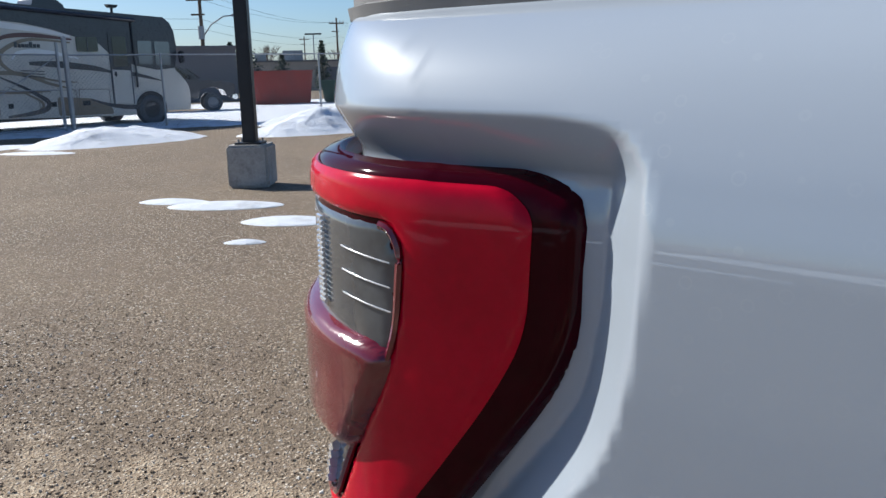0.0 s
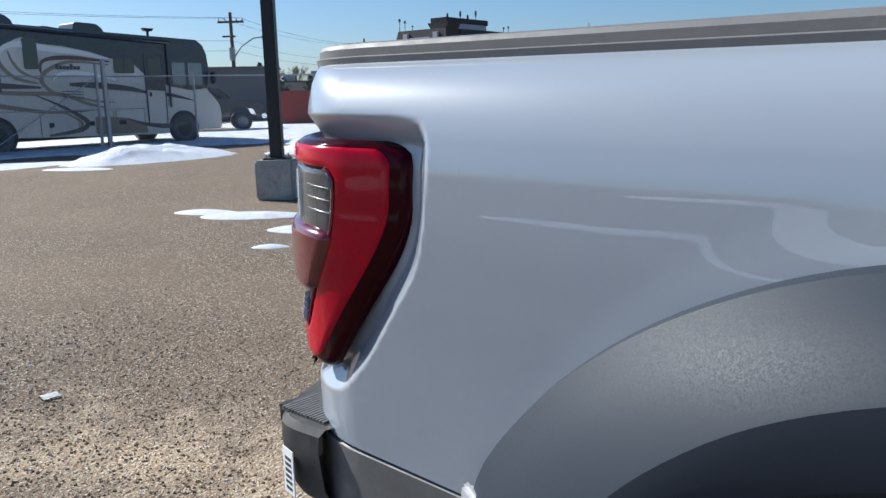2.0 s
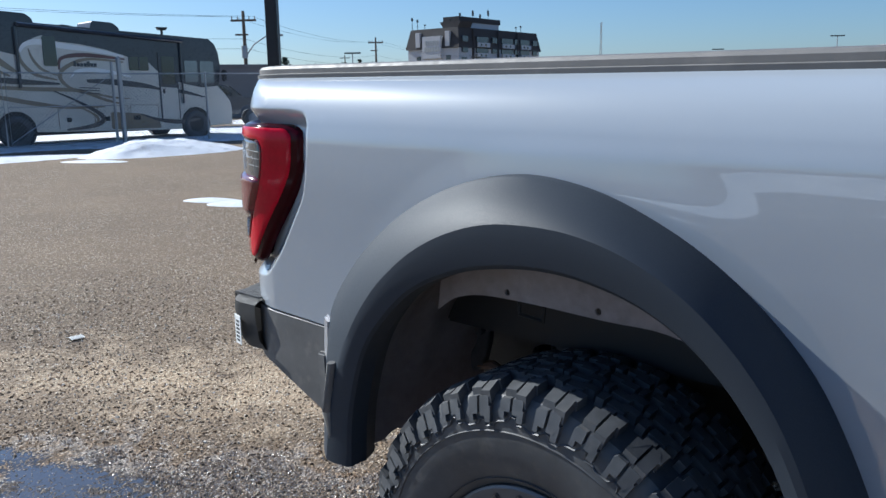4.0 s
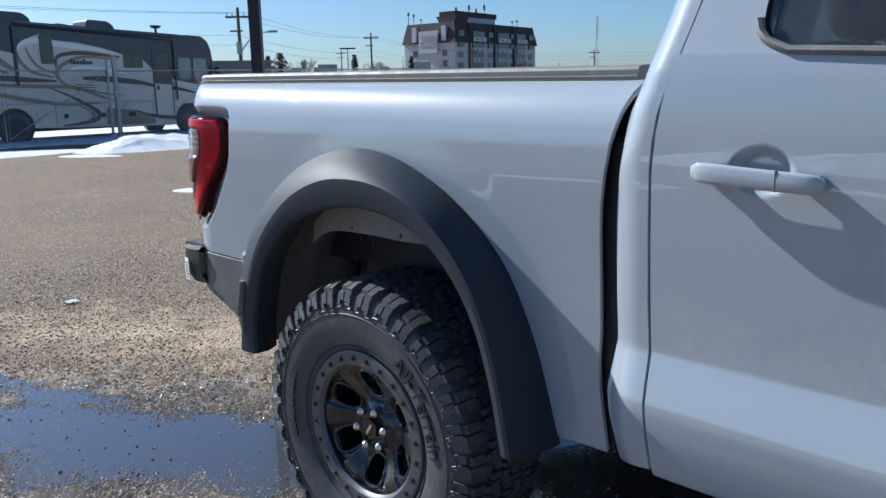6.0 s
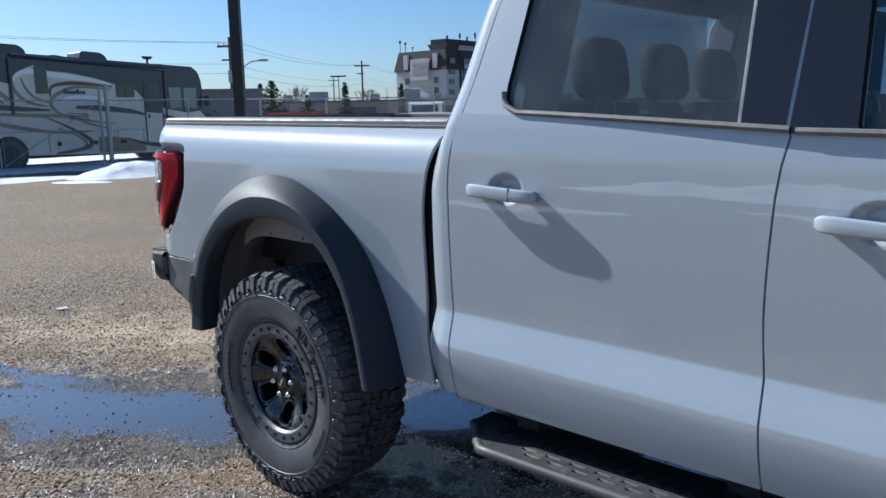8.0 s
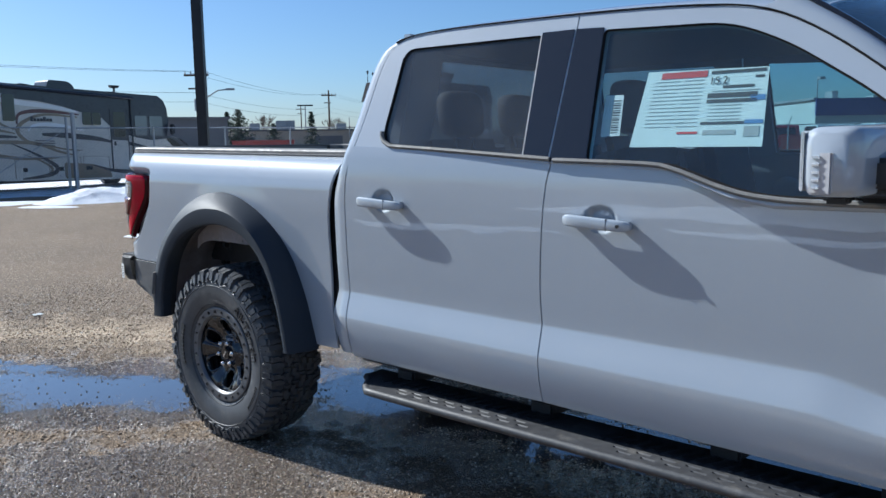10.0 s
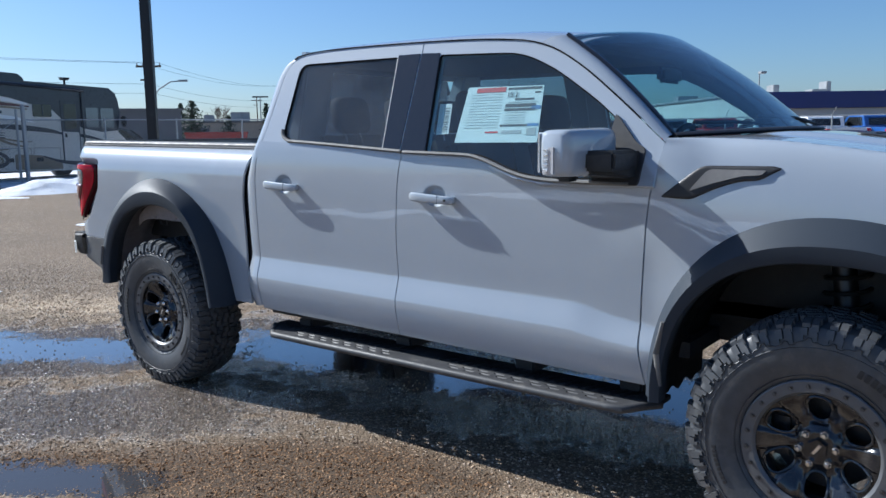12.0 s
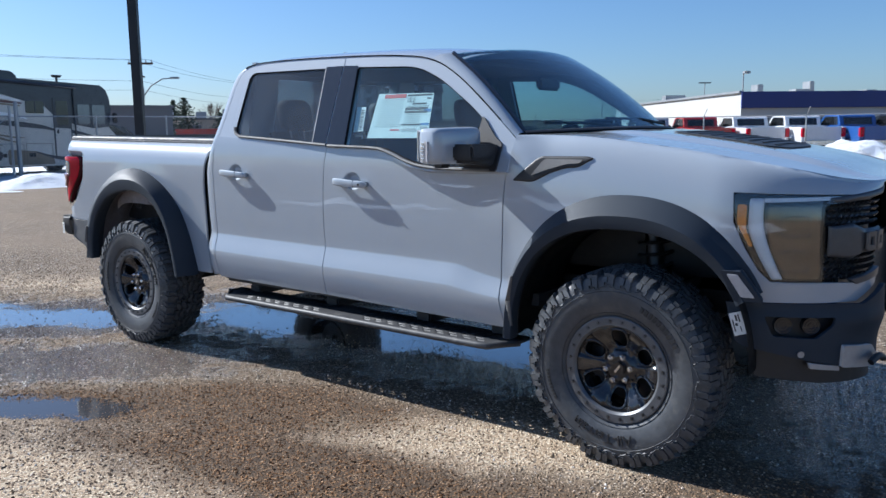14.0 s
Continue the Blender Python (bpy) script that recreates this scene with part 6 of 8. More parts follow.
bumper = part("rear_bumper", bm, TRIM, truck, "dark plastic rear bumper", angle=30)
bm = bmesh.new()
box(bm, (-1.18, -0.93, 0.80), (-1.03, 0.93, 0.831))
part("bumper_step", bm, BLACK, bumper)
bm = bmesh.new()
for k in range(14):
    for sy in (-1, 1):
        x = -1.04 - 0.0085 * k
        box(bm, (x - 0.0022, min(sy * 0.86, sy * 0.945), 0.831), (x + 0.0022, max(sy * 0.86, sy * 0.945), 0.838))
tagged(part("step_rib", bm, TRIM, bumper), kind="stuff")
tag_m = Matrix.Translation((-1.098, -0.977, 0.742)) @ pose(0, 0, 0, 90, 0, -12)
tag = part("stock_label", box(bmesh.new(), (-0.02, -0.042, -0.001), (0.02, 0.042, 0.001), 0.0005), WHITE, bumper, "white paper stock label", m=tag_m)
bm = bmesh.new()
for k in range(6):
    box(bm, (-0.012, -0.034 + 0.011 * k, 0.001), (0.012, -0.028 + 0.011 * k, 0.0015))
part("print_bars", bm, INK, bumper, m=tag_m)


# ---- tail lamps ----
def lamp_rise(s):
    """The lens lies sunk in its pocket towards the front and stands out round the corner."""
    return 0.006 * step(-s, 0.95, 1.10) - 0.034 * (1 - step(-s, 0.80, 1.02))


def lamp_fn(sy, lift, edge=0.014):
    """The lens surface, standing out of its pocket and rolled in at its rim."""
    def f(s, z):
        more = lamp_rise(s)
        d = min(inside_depth((s, z), LAMP_POLY), edge)
        q = lift - 0.018 * (1 - math.sqrt(max(0.0, 1 - (1 - d / edge) ** 2)))
        x, w, zz = bed_point(s, z, q + more, False)
        return x, sy * w, zz
    return f


LAMP_POLY = rounded([(-1.300, 1.318), (-0.866, 1.312), (-0.825, 1.297), (-0.827, 1.203), (-0.845, 1.16), (-0.933, 1.034), (-0.995, 0.945), (-1.033, 0.937), (-1.090, 0.945), (-1.130, 0.985), (-1.300, 1.0)], [0.01, 0.02, 0.02, 0.02, 0.03, 0.02, 0.02, 0.02, 0.03, 0.03, 0.01], 4)
RED_BAND = rounded([(-1.280, 1.308), (-0.880, 1.302), (-0.858, 1.285), (-0.862, 1.198), (-0.893, 1.142), (-1.016, 0.963), (-1.050, 0.947), (-1.100, 0.965), (-1.115, 0.992), (-1.070, 0.995), (-1.052, 1.012), (-0.992, 1.115), (-0.963, 1.185), (-0.956, 1.25), (-0.967, 1.272), (-1.280, 1.282)], [0.004, 0.02, 0.015, 0.05, 0.05, 0.02, 0.02, 0.02, 0.01, 0.02, 0.05, 0.05, 0.04, 0.02, 0.015, 0.004], 5)
WINDOW = rounded([(-1.28, 1.277), (-0.966, 1.268), (-0.957, 1.25), (-0.962, 1.19), (-0.975, 1.155), (-1.035, 1.05), (-1.068, 1.0), (-1.11, 0.996), (-1.28, 1.02)], [0.004, 0.015, 0.02, 0.02, 0.03, 0.03, 0.02, 0.01, 0.004], 4)
POD = rounded([(-1.28, 1.187), (-0.985, 1.176), (-0.966, 1.168), (-0.969, 1.15), (-1.012, 1.078), (-1.03, 1.066), (-1.28, 1.08)], [0.004, 0.01, 0.01, 0.02, 0.015, 0.01, 0.004], 5)


def plain_fn(sy, lift, poly=None, edge=0.02, roll=0.02):
    def f(s, z):
        q = lift
        if poly:
            d = min(max(inside_depth((s, z), poly), 0), edge)
            q -= roll * (1 - math.sqrt(max(0.0, 1 - (1 - d / edge) ** 2)))
        x, w, zz = bed_point(s, z, q + lamp_rise(s), False)
        return x, sy * w, zz
    return f


for sy in (-1, 1):
    lamp = skin("tail_lamp", LAMP_POLY, lamp_fn(sy, 0.006), DARK_RED, truck, "red tail lamp with clear reverse window", cell=0.007, thick=0.04)
    skin("red_light_band", RED_BAND, plain_fn(sy, 0.0108, RED_BAND, 0.010, 0.004), RED_LENS, lamp, "glossy bright red lens", cell=0.008, thick=0.008)
    skin("reverse_window", WINDOW, plain_fn(sy, 0.008, WINDOW, 0.006, 0.003), SMOKE, lamp, "smoked clear reverse lens", cell=0.02, thick=0.005)
    skin("reflector_pod", POD, plain_fn(sy, 0.021, POD, 0.016, 0.016), POD_RED, lamp, "maroon raised reflector pod", cell=0.008, thick=0.03)
    bm = bmesh.new()
    for k in range(17):
        z = 1.262 - 0.0045 * k
        p = [plain_fn(sy, 0.0105)(-1.055 - 0.0035 * j, z) for j in range(5)]
        tube(bm, p, 0.0019, 5)
    part("ribbed_strip", bm, SILVER, lamp, "ribbed silver reflector strip")
    bm = bmesh.new()
    for k in range(5):
        z = 1.057 - 0.011 * k
        tube(bm, [plain_fn(sy, 0.0105)(-1.055 - 0.006 * k - 0.003 * j, z - 0.002 * j) for j in range(5)], 0.005, 5)
    part("ribbed_strip", bm, SILVER, lamp, "ribbed silver reflector strip")
    for z in (1.24, 1.221, 1.202):
        bm = tube(bmesh.new(), [plain_fn(sy, 0.009)(-0.967 - 0.011 * j, z + 0.001 * j) for j in range(6)], 0.0007, 5)
        part("lens_line", bm, SILVER, lamp)
    bm = bmesh.new()
    ring = [plain_fn(sy, 0.009)(*p) for p in WINDOW if p[0] > -1.2]
    tube(bm, ring, 0.0035, 6)
    part("lens_rib", bm, POD_RED, lamp)


# ---- front end ----
hood_edge = lerp_table([(3.0, 1.452), (3.37, 1.444), (3.88, 1.389), (4.33, 1.308), (4.535, 1.262), (4.7, 1.24)])


def front_point(s, z, lift=0.0):
    """The fender side and the rounded nose; s runs along the plan towards the middle of the grille."""
    a = max(0.0, (s - 4.05) / 0.52)
    x = s if a == 0 else 4.05 + (0.55 + lift) * math.sin(min(a, 1.5708))
    t = min(1.0, max(0.0, (z - 1.0) / (hood_edge(x) - 1.0)))
    w = 0.90 + 0.10 * (1 - t**3) ** 0.45 - 0.015 * (1 - step(z, 0.75, 0.95))
    k = step(x, 3.06, 3.32)
    w = w * k + side_w(min(x, 3.2), z) * (1 - k) + lift
    if a > 0:
        w -= 0.45 * (1 - math.cos(min(a, 1.5708)))
    if a > 1.5708:
        w -= s - 4.8668
    return x, w, z


def front_fn(sy, lift=0.0, poly=None, edge=0.015, roll=0.015):
    def f(s, z):
        q = lift
        if poly:
            d = min(max(inside_depth((s, z), poly), 0), edge)
            q -= roll * (1 - math.sqrt(max(0.0, 1 - (1 - d / edge) ** 2)))
        x, w, zz = front_point(s, z, q)
        return x, sy * w, zz
    return f


def nose_out(p):
    return p.x - 3.2, p.y, 0


HEAD = rounded([(4.136, 1.214), (4.146, 1.10), (4.19, 1.0), (4.244, 0.909), (4.285, 0.868), (4.49, 0.866), (4.475, 1.168), (4.60, 1.186), (4.60, 1.204)], [0.02, 0.04, 0.05, 0.05, 0.02, 0.01, 0.01, 0.01, 0.01], 4)
AMBER_POLY = rounded([(4.154, 1.17), (4.188, 1.17), (4.188, 1.076), (4.216, 1.004), (4.203, 1.004), (4.155, 1.097)], 0.008)
GUIDE = rounded([(4.196, 1.195), (4.250, 1.195), (4.250, 1.09), (4.275, 1.0), (4.332, 0.874), (4.290, 0.872), (4.228, 0.985), (4.196, 1.07)], [0.01, 0.01, 0.06, 0.05, 0.01, 0.01, 0.05, 0.05], 4)
BOWL = rounded([(4.268, 1.162), (4.464, 1.164), (4.476, 0.878), (4.338, 0.878), (4.282, 1.0), (4.264, 1.09)], 0.012)

for sy in (-1, 1):
    mid = arch(3.70, 0.50, 0.58, 0.62, 2.3, 0.50, 0.50)
    mid = [p for p in mid if p[0] < 4.0 or p[1] > 0.79]
    top = [(4.84 - (4.84 - 3.12) * i / 24, hood_edge(min(4.6, 4.84 - (4.84 - 3.12) * i / 24)) - 0.0006) for i in range(25)]
    poly = along(door_front, 0.505, 1.435, 14, 0.004) + top[::-1] + [(4.84, 1.208), (4.606, 1.208), (4.136, 1.218), (4.142, 1.10), (4.186, 1.0), (4.24, 0.907), (4.283, 0.864), (4.50, 0.862), (4.66, 0.856), (4.84, 0.885), (4.84, 0.845), (4.66, 0.782), (4.22, 0.782)] + mid[::-1]
    fender = skin("front_fender", poly, front_fn(sy), PAINT, truck, cell=0.024, thick=0.014, out=nose_out)
    # fender vent
    ring_ = rounded([(3.112, 1.236), (3.23, 1.232), (3.31, 1.272), (3.395, 1.30), (3.455, 1.302), (3.53, 1.344), (3.50, 1.352), (3.258, 1.352)], [0.015, 0.02, 0.03, 0.03, 0.02, 0.008, 0.008, 0.03])
    vent = skin("fender_vent", ring_, front_fn(sy, 0.008, ring_, 0.01, 0.006), BLACK, truck, "black fender vent", cell=0.007, thick=0.012, out=nose_out)
    blade = rounded([(3.222, 1.262), (3.30, 1.29), (3.40, 1.318), (3.465, 1.322), (3.48, 1.338), (3.285, 1.34)], [0.01, 0.02, 0.02, 0.01, 0.005, 0.02])
    skin("vent_blade", blade, front_fn(sy, 0.012), CAP, vent, "dusty grey vent insert", cell=0.012, thick=0.006, out=nose_out)

    # head lamp
    lamp = skin("head_lamp", HEAD, front_fn(sy, -0.02), GLOSS, truck, "head lamp with amber reflector and clear lens", cell=0.03, thick=0.03, out=nose_out)
    skin("amber_reflector", AMBER_POLY, front_fn(sy, -0.008), AMBER, lamp, "amber side reflector", cell=0.02, thick=0.01, out=nose_out)
    skin("light_guide", GUIDE, front_fn(sy, -0.006, GUIDE, 0.016, 0.01), GUIDE_WHITE, lamp, "pale curved daytime light guide", cell=0.015, thick=0.015, out=nose_out)
    skin("reflector_bowl", BOWL, front_fn(sy, -0.012), BOWL_BROWN, lamp, "bronze reflector bowl", cell=0.03, thick=0.006, out=nose_out)
    top_strip = [(4.25, 1.196), (4.57, 1.203), (4.57, 1.19), (4.25, 1.180)]
    skin("light_guide", top_strip, front_fn(sy, -0.004), GUIDE_WHITE, lamp, "pale upper light strip", cell=0.02, thick=0.01, out=nose_out)
    bm = bmesh.new()
    for z0, z1 in ((0.905, 0.985), (1.045, 1.125)):
        rim_ = rounded([(4.315, z0), (4.43, z0), (4.425, z1), (4.31, z1)], 0.02)
        pts = [front_fn(sy, -0.009)(*p) for p in rim_]
        tube(bm, pts + pts[:1], 0.004, 6)
    part("projector", bm, BOWL_BROWN, lamp, "bronze projector frames")
    pane = skin("lens", HEAD, front_fn(sy, 0.002), CLEAR, lamp, "clear lens", cell=0.05, thick=0.002, out=nose_out)
    pane.visible_shadow = False

    # marker lamp in the flare's front foot
    foot = rounded([(4.118, 0.918), (4.18, 0.918), (4.252, 0.797), (4.16, 0.797)], 0.008)
    skin("marker_housing", foot, front_fn(sy, 0.089), PLASTIC, truck, cell=0.05, thick=0.06, out=nose_out)
    lens = rounded([(4.138, 0.905), (4.17, 0.905), (4.224, 0.816), (4.182, 0.816)], 0.006)
    skin("front_marker", lens, front_fn(sy, 0.094), CLEAR_BODY, truck, "clear front side marker", cell=0.05, thick=0.006, out=nose_out)

    # front bumper half
    bpoly = [(4.125, 0.775), (4.23, 0.779), (4.66, 0.778), (4.84, 0.84), (4.87, 0.84), (4.87, 0.50), (4.70, 0.52), (4.575, 0.53), (4.47, 0.545), (4.30, 0.58), (4.20, 0.60), (4.165, 0.62)]
    hole = rounded([(4.262, 0.728), (4.54, 0.726), (4.532, 0.692), (4.46, 0.64), (4.296, 0.648)], 0.012)

    def bumper_fn(s, z):
        q = 0.018 + 0.03 * step(s, 4.5, 4.7) * step(z, 0.6, 0.75) - 0.01 * step(z, 0.70, 0.77)
        x, w, zz = front_point(s, z, q)
        return x, sy * w, zz

    fb = skin("front_bumper", bpoly, bumper_fn, PLASTIC, truck, "dark plastic front bumper", cell=0.03, thick=0.02, holes=[hole], out=nose_out)
    skin("fog_recess", rounded([(4.22, 0.762), (4.60, 0.76), (4.60, 0.66), (4.50, 0.60), (4.25, 0.61)], 0.01), front_fn(sy, -0.022), BLACK, fb, cell=0.05, thick=0.01, out=nose_out)
    bm = bmesh.new()
    for s0 in (4.335, 4.445):
        c, e = Vector(front_fn(sy, -0.028)(s0, 0.69)), Vector(front_fn(sy, 0.0)(s0, 0.69))
        cyl(bm, c, e, 0.036, 0.034, 20)
        for q in (0.012, 0.024, 0.033):
            d = (e - c).normalized()
            a_, b_ = d.orthogonal().normalized(), d.cross(d.orthogonal()).normalized()
            ring_pts = [e + d * 0.002 + (a_ * math.cos(w_) + b_ * math.sin(w_)) * q for w_ in [2 * math.pi * i / 20 for i in range(21)]]
            tube(bm, ring_pts, 0.002, 5)
    part("fog_lamp", bm, GLOSS, fb, "dark fog lamps")
    bm = bmesh.new()
    cyl(bm, front_fn(sy, 0.018)(4.40, 0.58), front_fn(sy, 0.024)(4.40, 0.58), 0.013, seg=16)
    part("park_sensor", bm, STEEL, fb)
    skin("lower_valance", [(4.20, 0.605), (4.47, 0.548), (4.87, 0.51), (4.87, 0.44), (4.5, 0.45), (4.24, 0.475)], front_fn(sy, -0.01), BLACK, fb, cell=0.05, thick=0.03, out=nose_out)
    skin("skid_corner", rounded([(4.575, 0.616), (4.75, 0.603), (4.80, 0.56), (4.795, 0.51), (4.57, 0.527)], 0.008), front_fn(sy, 0.034), SKID, fb, "grey tow hook surround", cell=0.05, thick=0.03, out=nose_out)
    skin("skid_strip", [(4.43, 0.545), (4.565, 0.528), (4.565, 0.51), (4.44, 0.522)], front_fn(sy, 0.022), SKID, fb, cell=0.05, thick=0.02, out=nose_out)
    bm = tube(bmesh.new(), [front_fn(sy, 0.06)(4.70 + 0.03 * i, 0.545 + 0.02 * math.sin(i * 0.8)) for i in range(5)], 0.014, 8)
    part("tow_hook", bm, BLACK, fb)
    if sy < 0:
        p = Vector(front_fn(sy, 0.021)(4.172, 0.692))
        q = Vector(front_fn(sy, 0.021)(4.19, 0.692)) - p
        tm = Matrix.Translation(p) @ pose(0, 0, 0, 90, 0, math.degrees(math.atan2(q.y, q.x))) @ pose(0, 0, 0, 0, 0, 17)
        tag = part("stock_label", box(bmesh.new(), (-0.024, -0.047, -0.001), (0.024, 0.047, 0.0015), 0.0006), WHITE, fb, "white paper stock label", m=tm)
        bm = bmesh.new()
        for x0, x1, y0, y1 in ((-0.004, 0.004, 0.012, 0.036), (0.007, 0.013, 0.006, 0.038), (-0.01, 0.0, -0.008, 0.004), (-0.018, -0.013, -0.03, 0.02), (0.006, 0.01, -0.032, -0.012)):
            box(bm, (x0, y0, 0.0015), (x1, y1, 0.002))
        part("print_bars", bm, INK, fb, m=tm)

    # grille half: shell, mesh rows and bar
    gpoly = [(4.47, 1.19), (4.61, 1.20), (4.87, 1.225), (4.87, 0.845), (4.65, 0.858), (4.495, 0.868)]
    grille = skin("grille", gpoly, front_fn(sy, -0.05), BLACK, truck, "black honeycomb grille", cell=0.05, thick=0.02, out=nose_out)
    bm = bmesh.new()
    for r in range(12):
        z = 0.885 + 0.026 * r
        if 0.965 < z < 1.085:
            continue
        pts = [front_fn(sy, -0.026 + 0.012 * ((k + r) % 2))(4.50 + 0.0155 * k, z + 0.007 * (1 if (k + r) % 2 else -1)) for k in range(24)]
        tube(bm, pts, 0.0065, 5)
    part("grille_mesh", bm, GLOSS, grille)
    bar = [(4.50, 1.085), (4.62, 1.095), (4.70, 1.07), (4.87, 1.07), (4.87, 0.975), (4.70, 0.975), (4.62, 0.955), (4.50, 0.97)]
    skin("grille_bar", bar, front_fn(sy, 0.004, bar, 0.012, 0.01), SATIN, grille, "satin dark grey centre bar", cell=0.025, thick=0.04, out=nose_out)
    for s0, s1 in ((4.70, 4.77), (4.79, 4.865)):
        blk = rounded([(s0, 1.06), (s1, 1.06), (s1, 0.985), (s0, 0.985)], 0.01)
        slot = rounded([(s0 + 0.018, 1.04), (s1 - 0.018, 1.04), (s1 - 0.018, 1.005), (s0 + 0.018, 1.005)], 0.004)
        skin("raised_block", blk, front_fn(sy, 0.016), SATIN, grille, "raised block shape", cell=0.05, thick=0.012, holes=[slot], out=nose_out)
    lip = [(4.495, 1.198), (4.61, 1.208), (4.87, 1.232), (4.87, 1.205), (4.62, 1.182), (4.495, 1.175)]
    skin("grille_lip", lip, front_fn(sy, 0.006, lip, 0.008, 0.006), SATIN, grille, cell=0.04, thick=0.03, out=nose_out)
    low = [(4.62, 0.872), (4.87, 0.905), (4.87, 0.875), (4.65, 0.852)]
    skin("grille_sill", low, front_fn(sy, 0.006), SATIN, grille, "grey lower grille edge", cell=0.04, thick=0.03, out=nose_out)

    # mirror: foot, arm and housing with its lamp
    foot = rounded([(2.845, 1.282), (3.035, 1.278), (3.045, 1.41), (3.0, 1.44), (2.905, 1.545), (2.89, 1.42)], 0.015)
    mfoot = skin("mirror_foot", foot, house(sy, 0.012), BLACK, truck, cell=0.1, thick=0.02)
    bm = bmesh.new()
    rows = [(0.93, 3.03, 2.90, 1.29, 1.405), (0.98, 3.03, 2.875, 1.295, 1.402), (1.04, 3.0, 2.845, 1.305, 1.40), (1.10, 2.96, 2.82, 1.315, 1.40), (1.16, 2.93, 2.81, 1.32, 1.40)]
    rings = [[bm.verts.new((x, sy * y, z)) for x, z in ((x0, z0), (x0, z1), (x1, z1), (x1, z0))] for y, x0, x1, z0, z1 in rows]
    for u, v in zip(rings, rings[1:]):
        for k in range(4):
            bm.faces.new((u[k], u[(k + 1) % 4], v[(k + 1) % 4], v[k]))
    bm.faces.new(rings[0])
    bm.faces.new(rings[-1][::-1])
    bmesh.ops.bevel(bm, geom=bm.edges[:], offset=0.008, segments=2, affect="EDGES", clamp_overlap=True)
    part("mirror_arm", bm, BLACK, mfoot)
    bm = bmesh.new()
    rings = []
    for i in range(21):
        u = i / 20
        y = 0.985 + 0.293 * u
        e = max(0.0, 1 - abs(2 * u - 1) ** 9) ** 0.4
        hx, hz = 0.086 * (1 - 0.22 * u) * (0.62 + 0.38 * e), (0.09 - 0.006 * u) * (0.8 + 0.2 * e)
        mx, mz = 2.862 - 0.028 * u, 1.402 - 0.002 * u
        ring = []
        for q in range(28):
            a = 2 * math.pi * q / 28
            c, d = math.cos(a), math.sin(a)
            ring.append(bm.verts.new((mx + hx * math.copysign(abs(c) ** 0.42, c), sy * y, mz + hz * math.copysign(abs(d) ** 0.42, d))))
        rings.append(ring)
    for u, v in zip(rings, rings[1:]):
        for k in range(28):
            bm.faces.new((u[k], u[(k + 1) % 28], v[(k + 1) % 28], v[k]))
    bm.faces.new(rings[0])
    bm.faces.new(rings[-1][::-1])
    arm_box = box(bmesh.new(), (2.90, min(sy * 0.99, sy * 1.19), 1.335), (3.025, max(sy * 0.99, sy * 1.19), 1.408), 0.012)
    part("arm_joint", arm_box, BLACK, mfoot, "black folding joint")
    housing = part("mirror_housing", bm, PAINT, mfoot, "grey mirror housing", angle=45)
    bm = box(bmesh.new(), (2.764, min(sy * 1.09, sy * 1.27), 1.33), (2.772, max(sy * 1.09, sy * 1.27), 1.475), 0.003)
    part("mirror_glass", bm, CHROME, mfoot, "mirror glass")
    bm = box(bmesh.new(), (-0.03, -0.006, -0.052), (0.03, 0.006, 0.052), 0.005, Matrix.Translation((2.812, sy * 1.272, 1.375)) @ pose(0, 0, 0, 0, 0, sy * 12))
    part("turn_signal", bm, CLEAR_BODY, mfoot, "clear turn signal")
    bm = bmesh.new()
    for k in range(5):
        box(bm, (2.795, min(sy * 1.276, sy * 1.284), 1.337 + 0.018 * k), (2.812, max(sy * 1.276, sy * 1.284), 1.343 + 0.018 * k))
    part("signal_ribs", bm, CHROME, mfoot)
    bm = box(bmesh.new(), (2.80, min(sy * 1.13, sy * 1.2), 1.296), (2.86, max(sy * 1.13, sy * 1.2), 1.318), 0.008)
    part("puddle_lamp", bm, BLACK, mfoot)

# black box added behind the bumper to block bright ground in its gaps
part("bumper_beam", box(bmesh.new(), (4.22, -0.74, 0.50), (4.49, 0.74, 0.95), 0.02), BLACK, truck)

# hood
def hood_z(x, y):
    hw = 0.90 if x < 4.05 else 0.90 - 0.45 * (1 - math.sqrt(max(0.0, 1 - ((x - 4.05) / 0.55) ** 2)))
    e = min(1.0, abs(y) / hw)
    dome = 0.016 * (1 - step(abs(y), 0.46, 0.60)) * step(x, 3.2, 3.5) * (1 - 0.7 * step(x, 4.3, 4.6))
    return hood_edge(min(x, 4.6)) + 0.014 * (1 - e**2.6) * (1 - 0.75 * step(x, 4.2, 4.6)) + dome


curve_r = [(4.05 + 0.55 * math.sin(t), -(0.90 - 0.45 * (1 - math.cos(t)))) for t in [math.pi / 2 * k / 20 for k in range(21)]]
outline = [(3.14 + 0.1 * k, -0.903) for k in range(9)] + curve_r + [(x, -y) for x, y in curve_r[::-1]] + [(3.13 + 0.26 * (1 - (y / 0.9) ** 2), y) for y in [0.9 - 1.8 * i / 24 for i in range(25)]]
hood = skin("hood", outline, lambda x, y: (x, y, hood_z(x, y)), PAINT, truck, cell=0.04, thick=0.015, out=lambda p: (0, 0, 1))
bm = bmesh.new()
vent_poly = rounded([(3.62, -0.30), (4.10, -0.36), (4.16, -0.2), (4.16, 0.2), (4.10, 0.36), (3.62, 0.30)], 0.03)
hood_vent = skin("hood_vent", vent_poly, lambda x, y: (x, y, hood_z(x, y) + 0.006), BLACK, truck, "black hood vent", cell=0.04, thick=0.004, out=lambda p: (0, 0, 1))
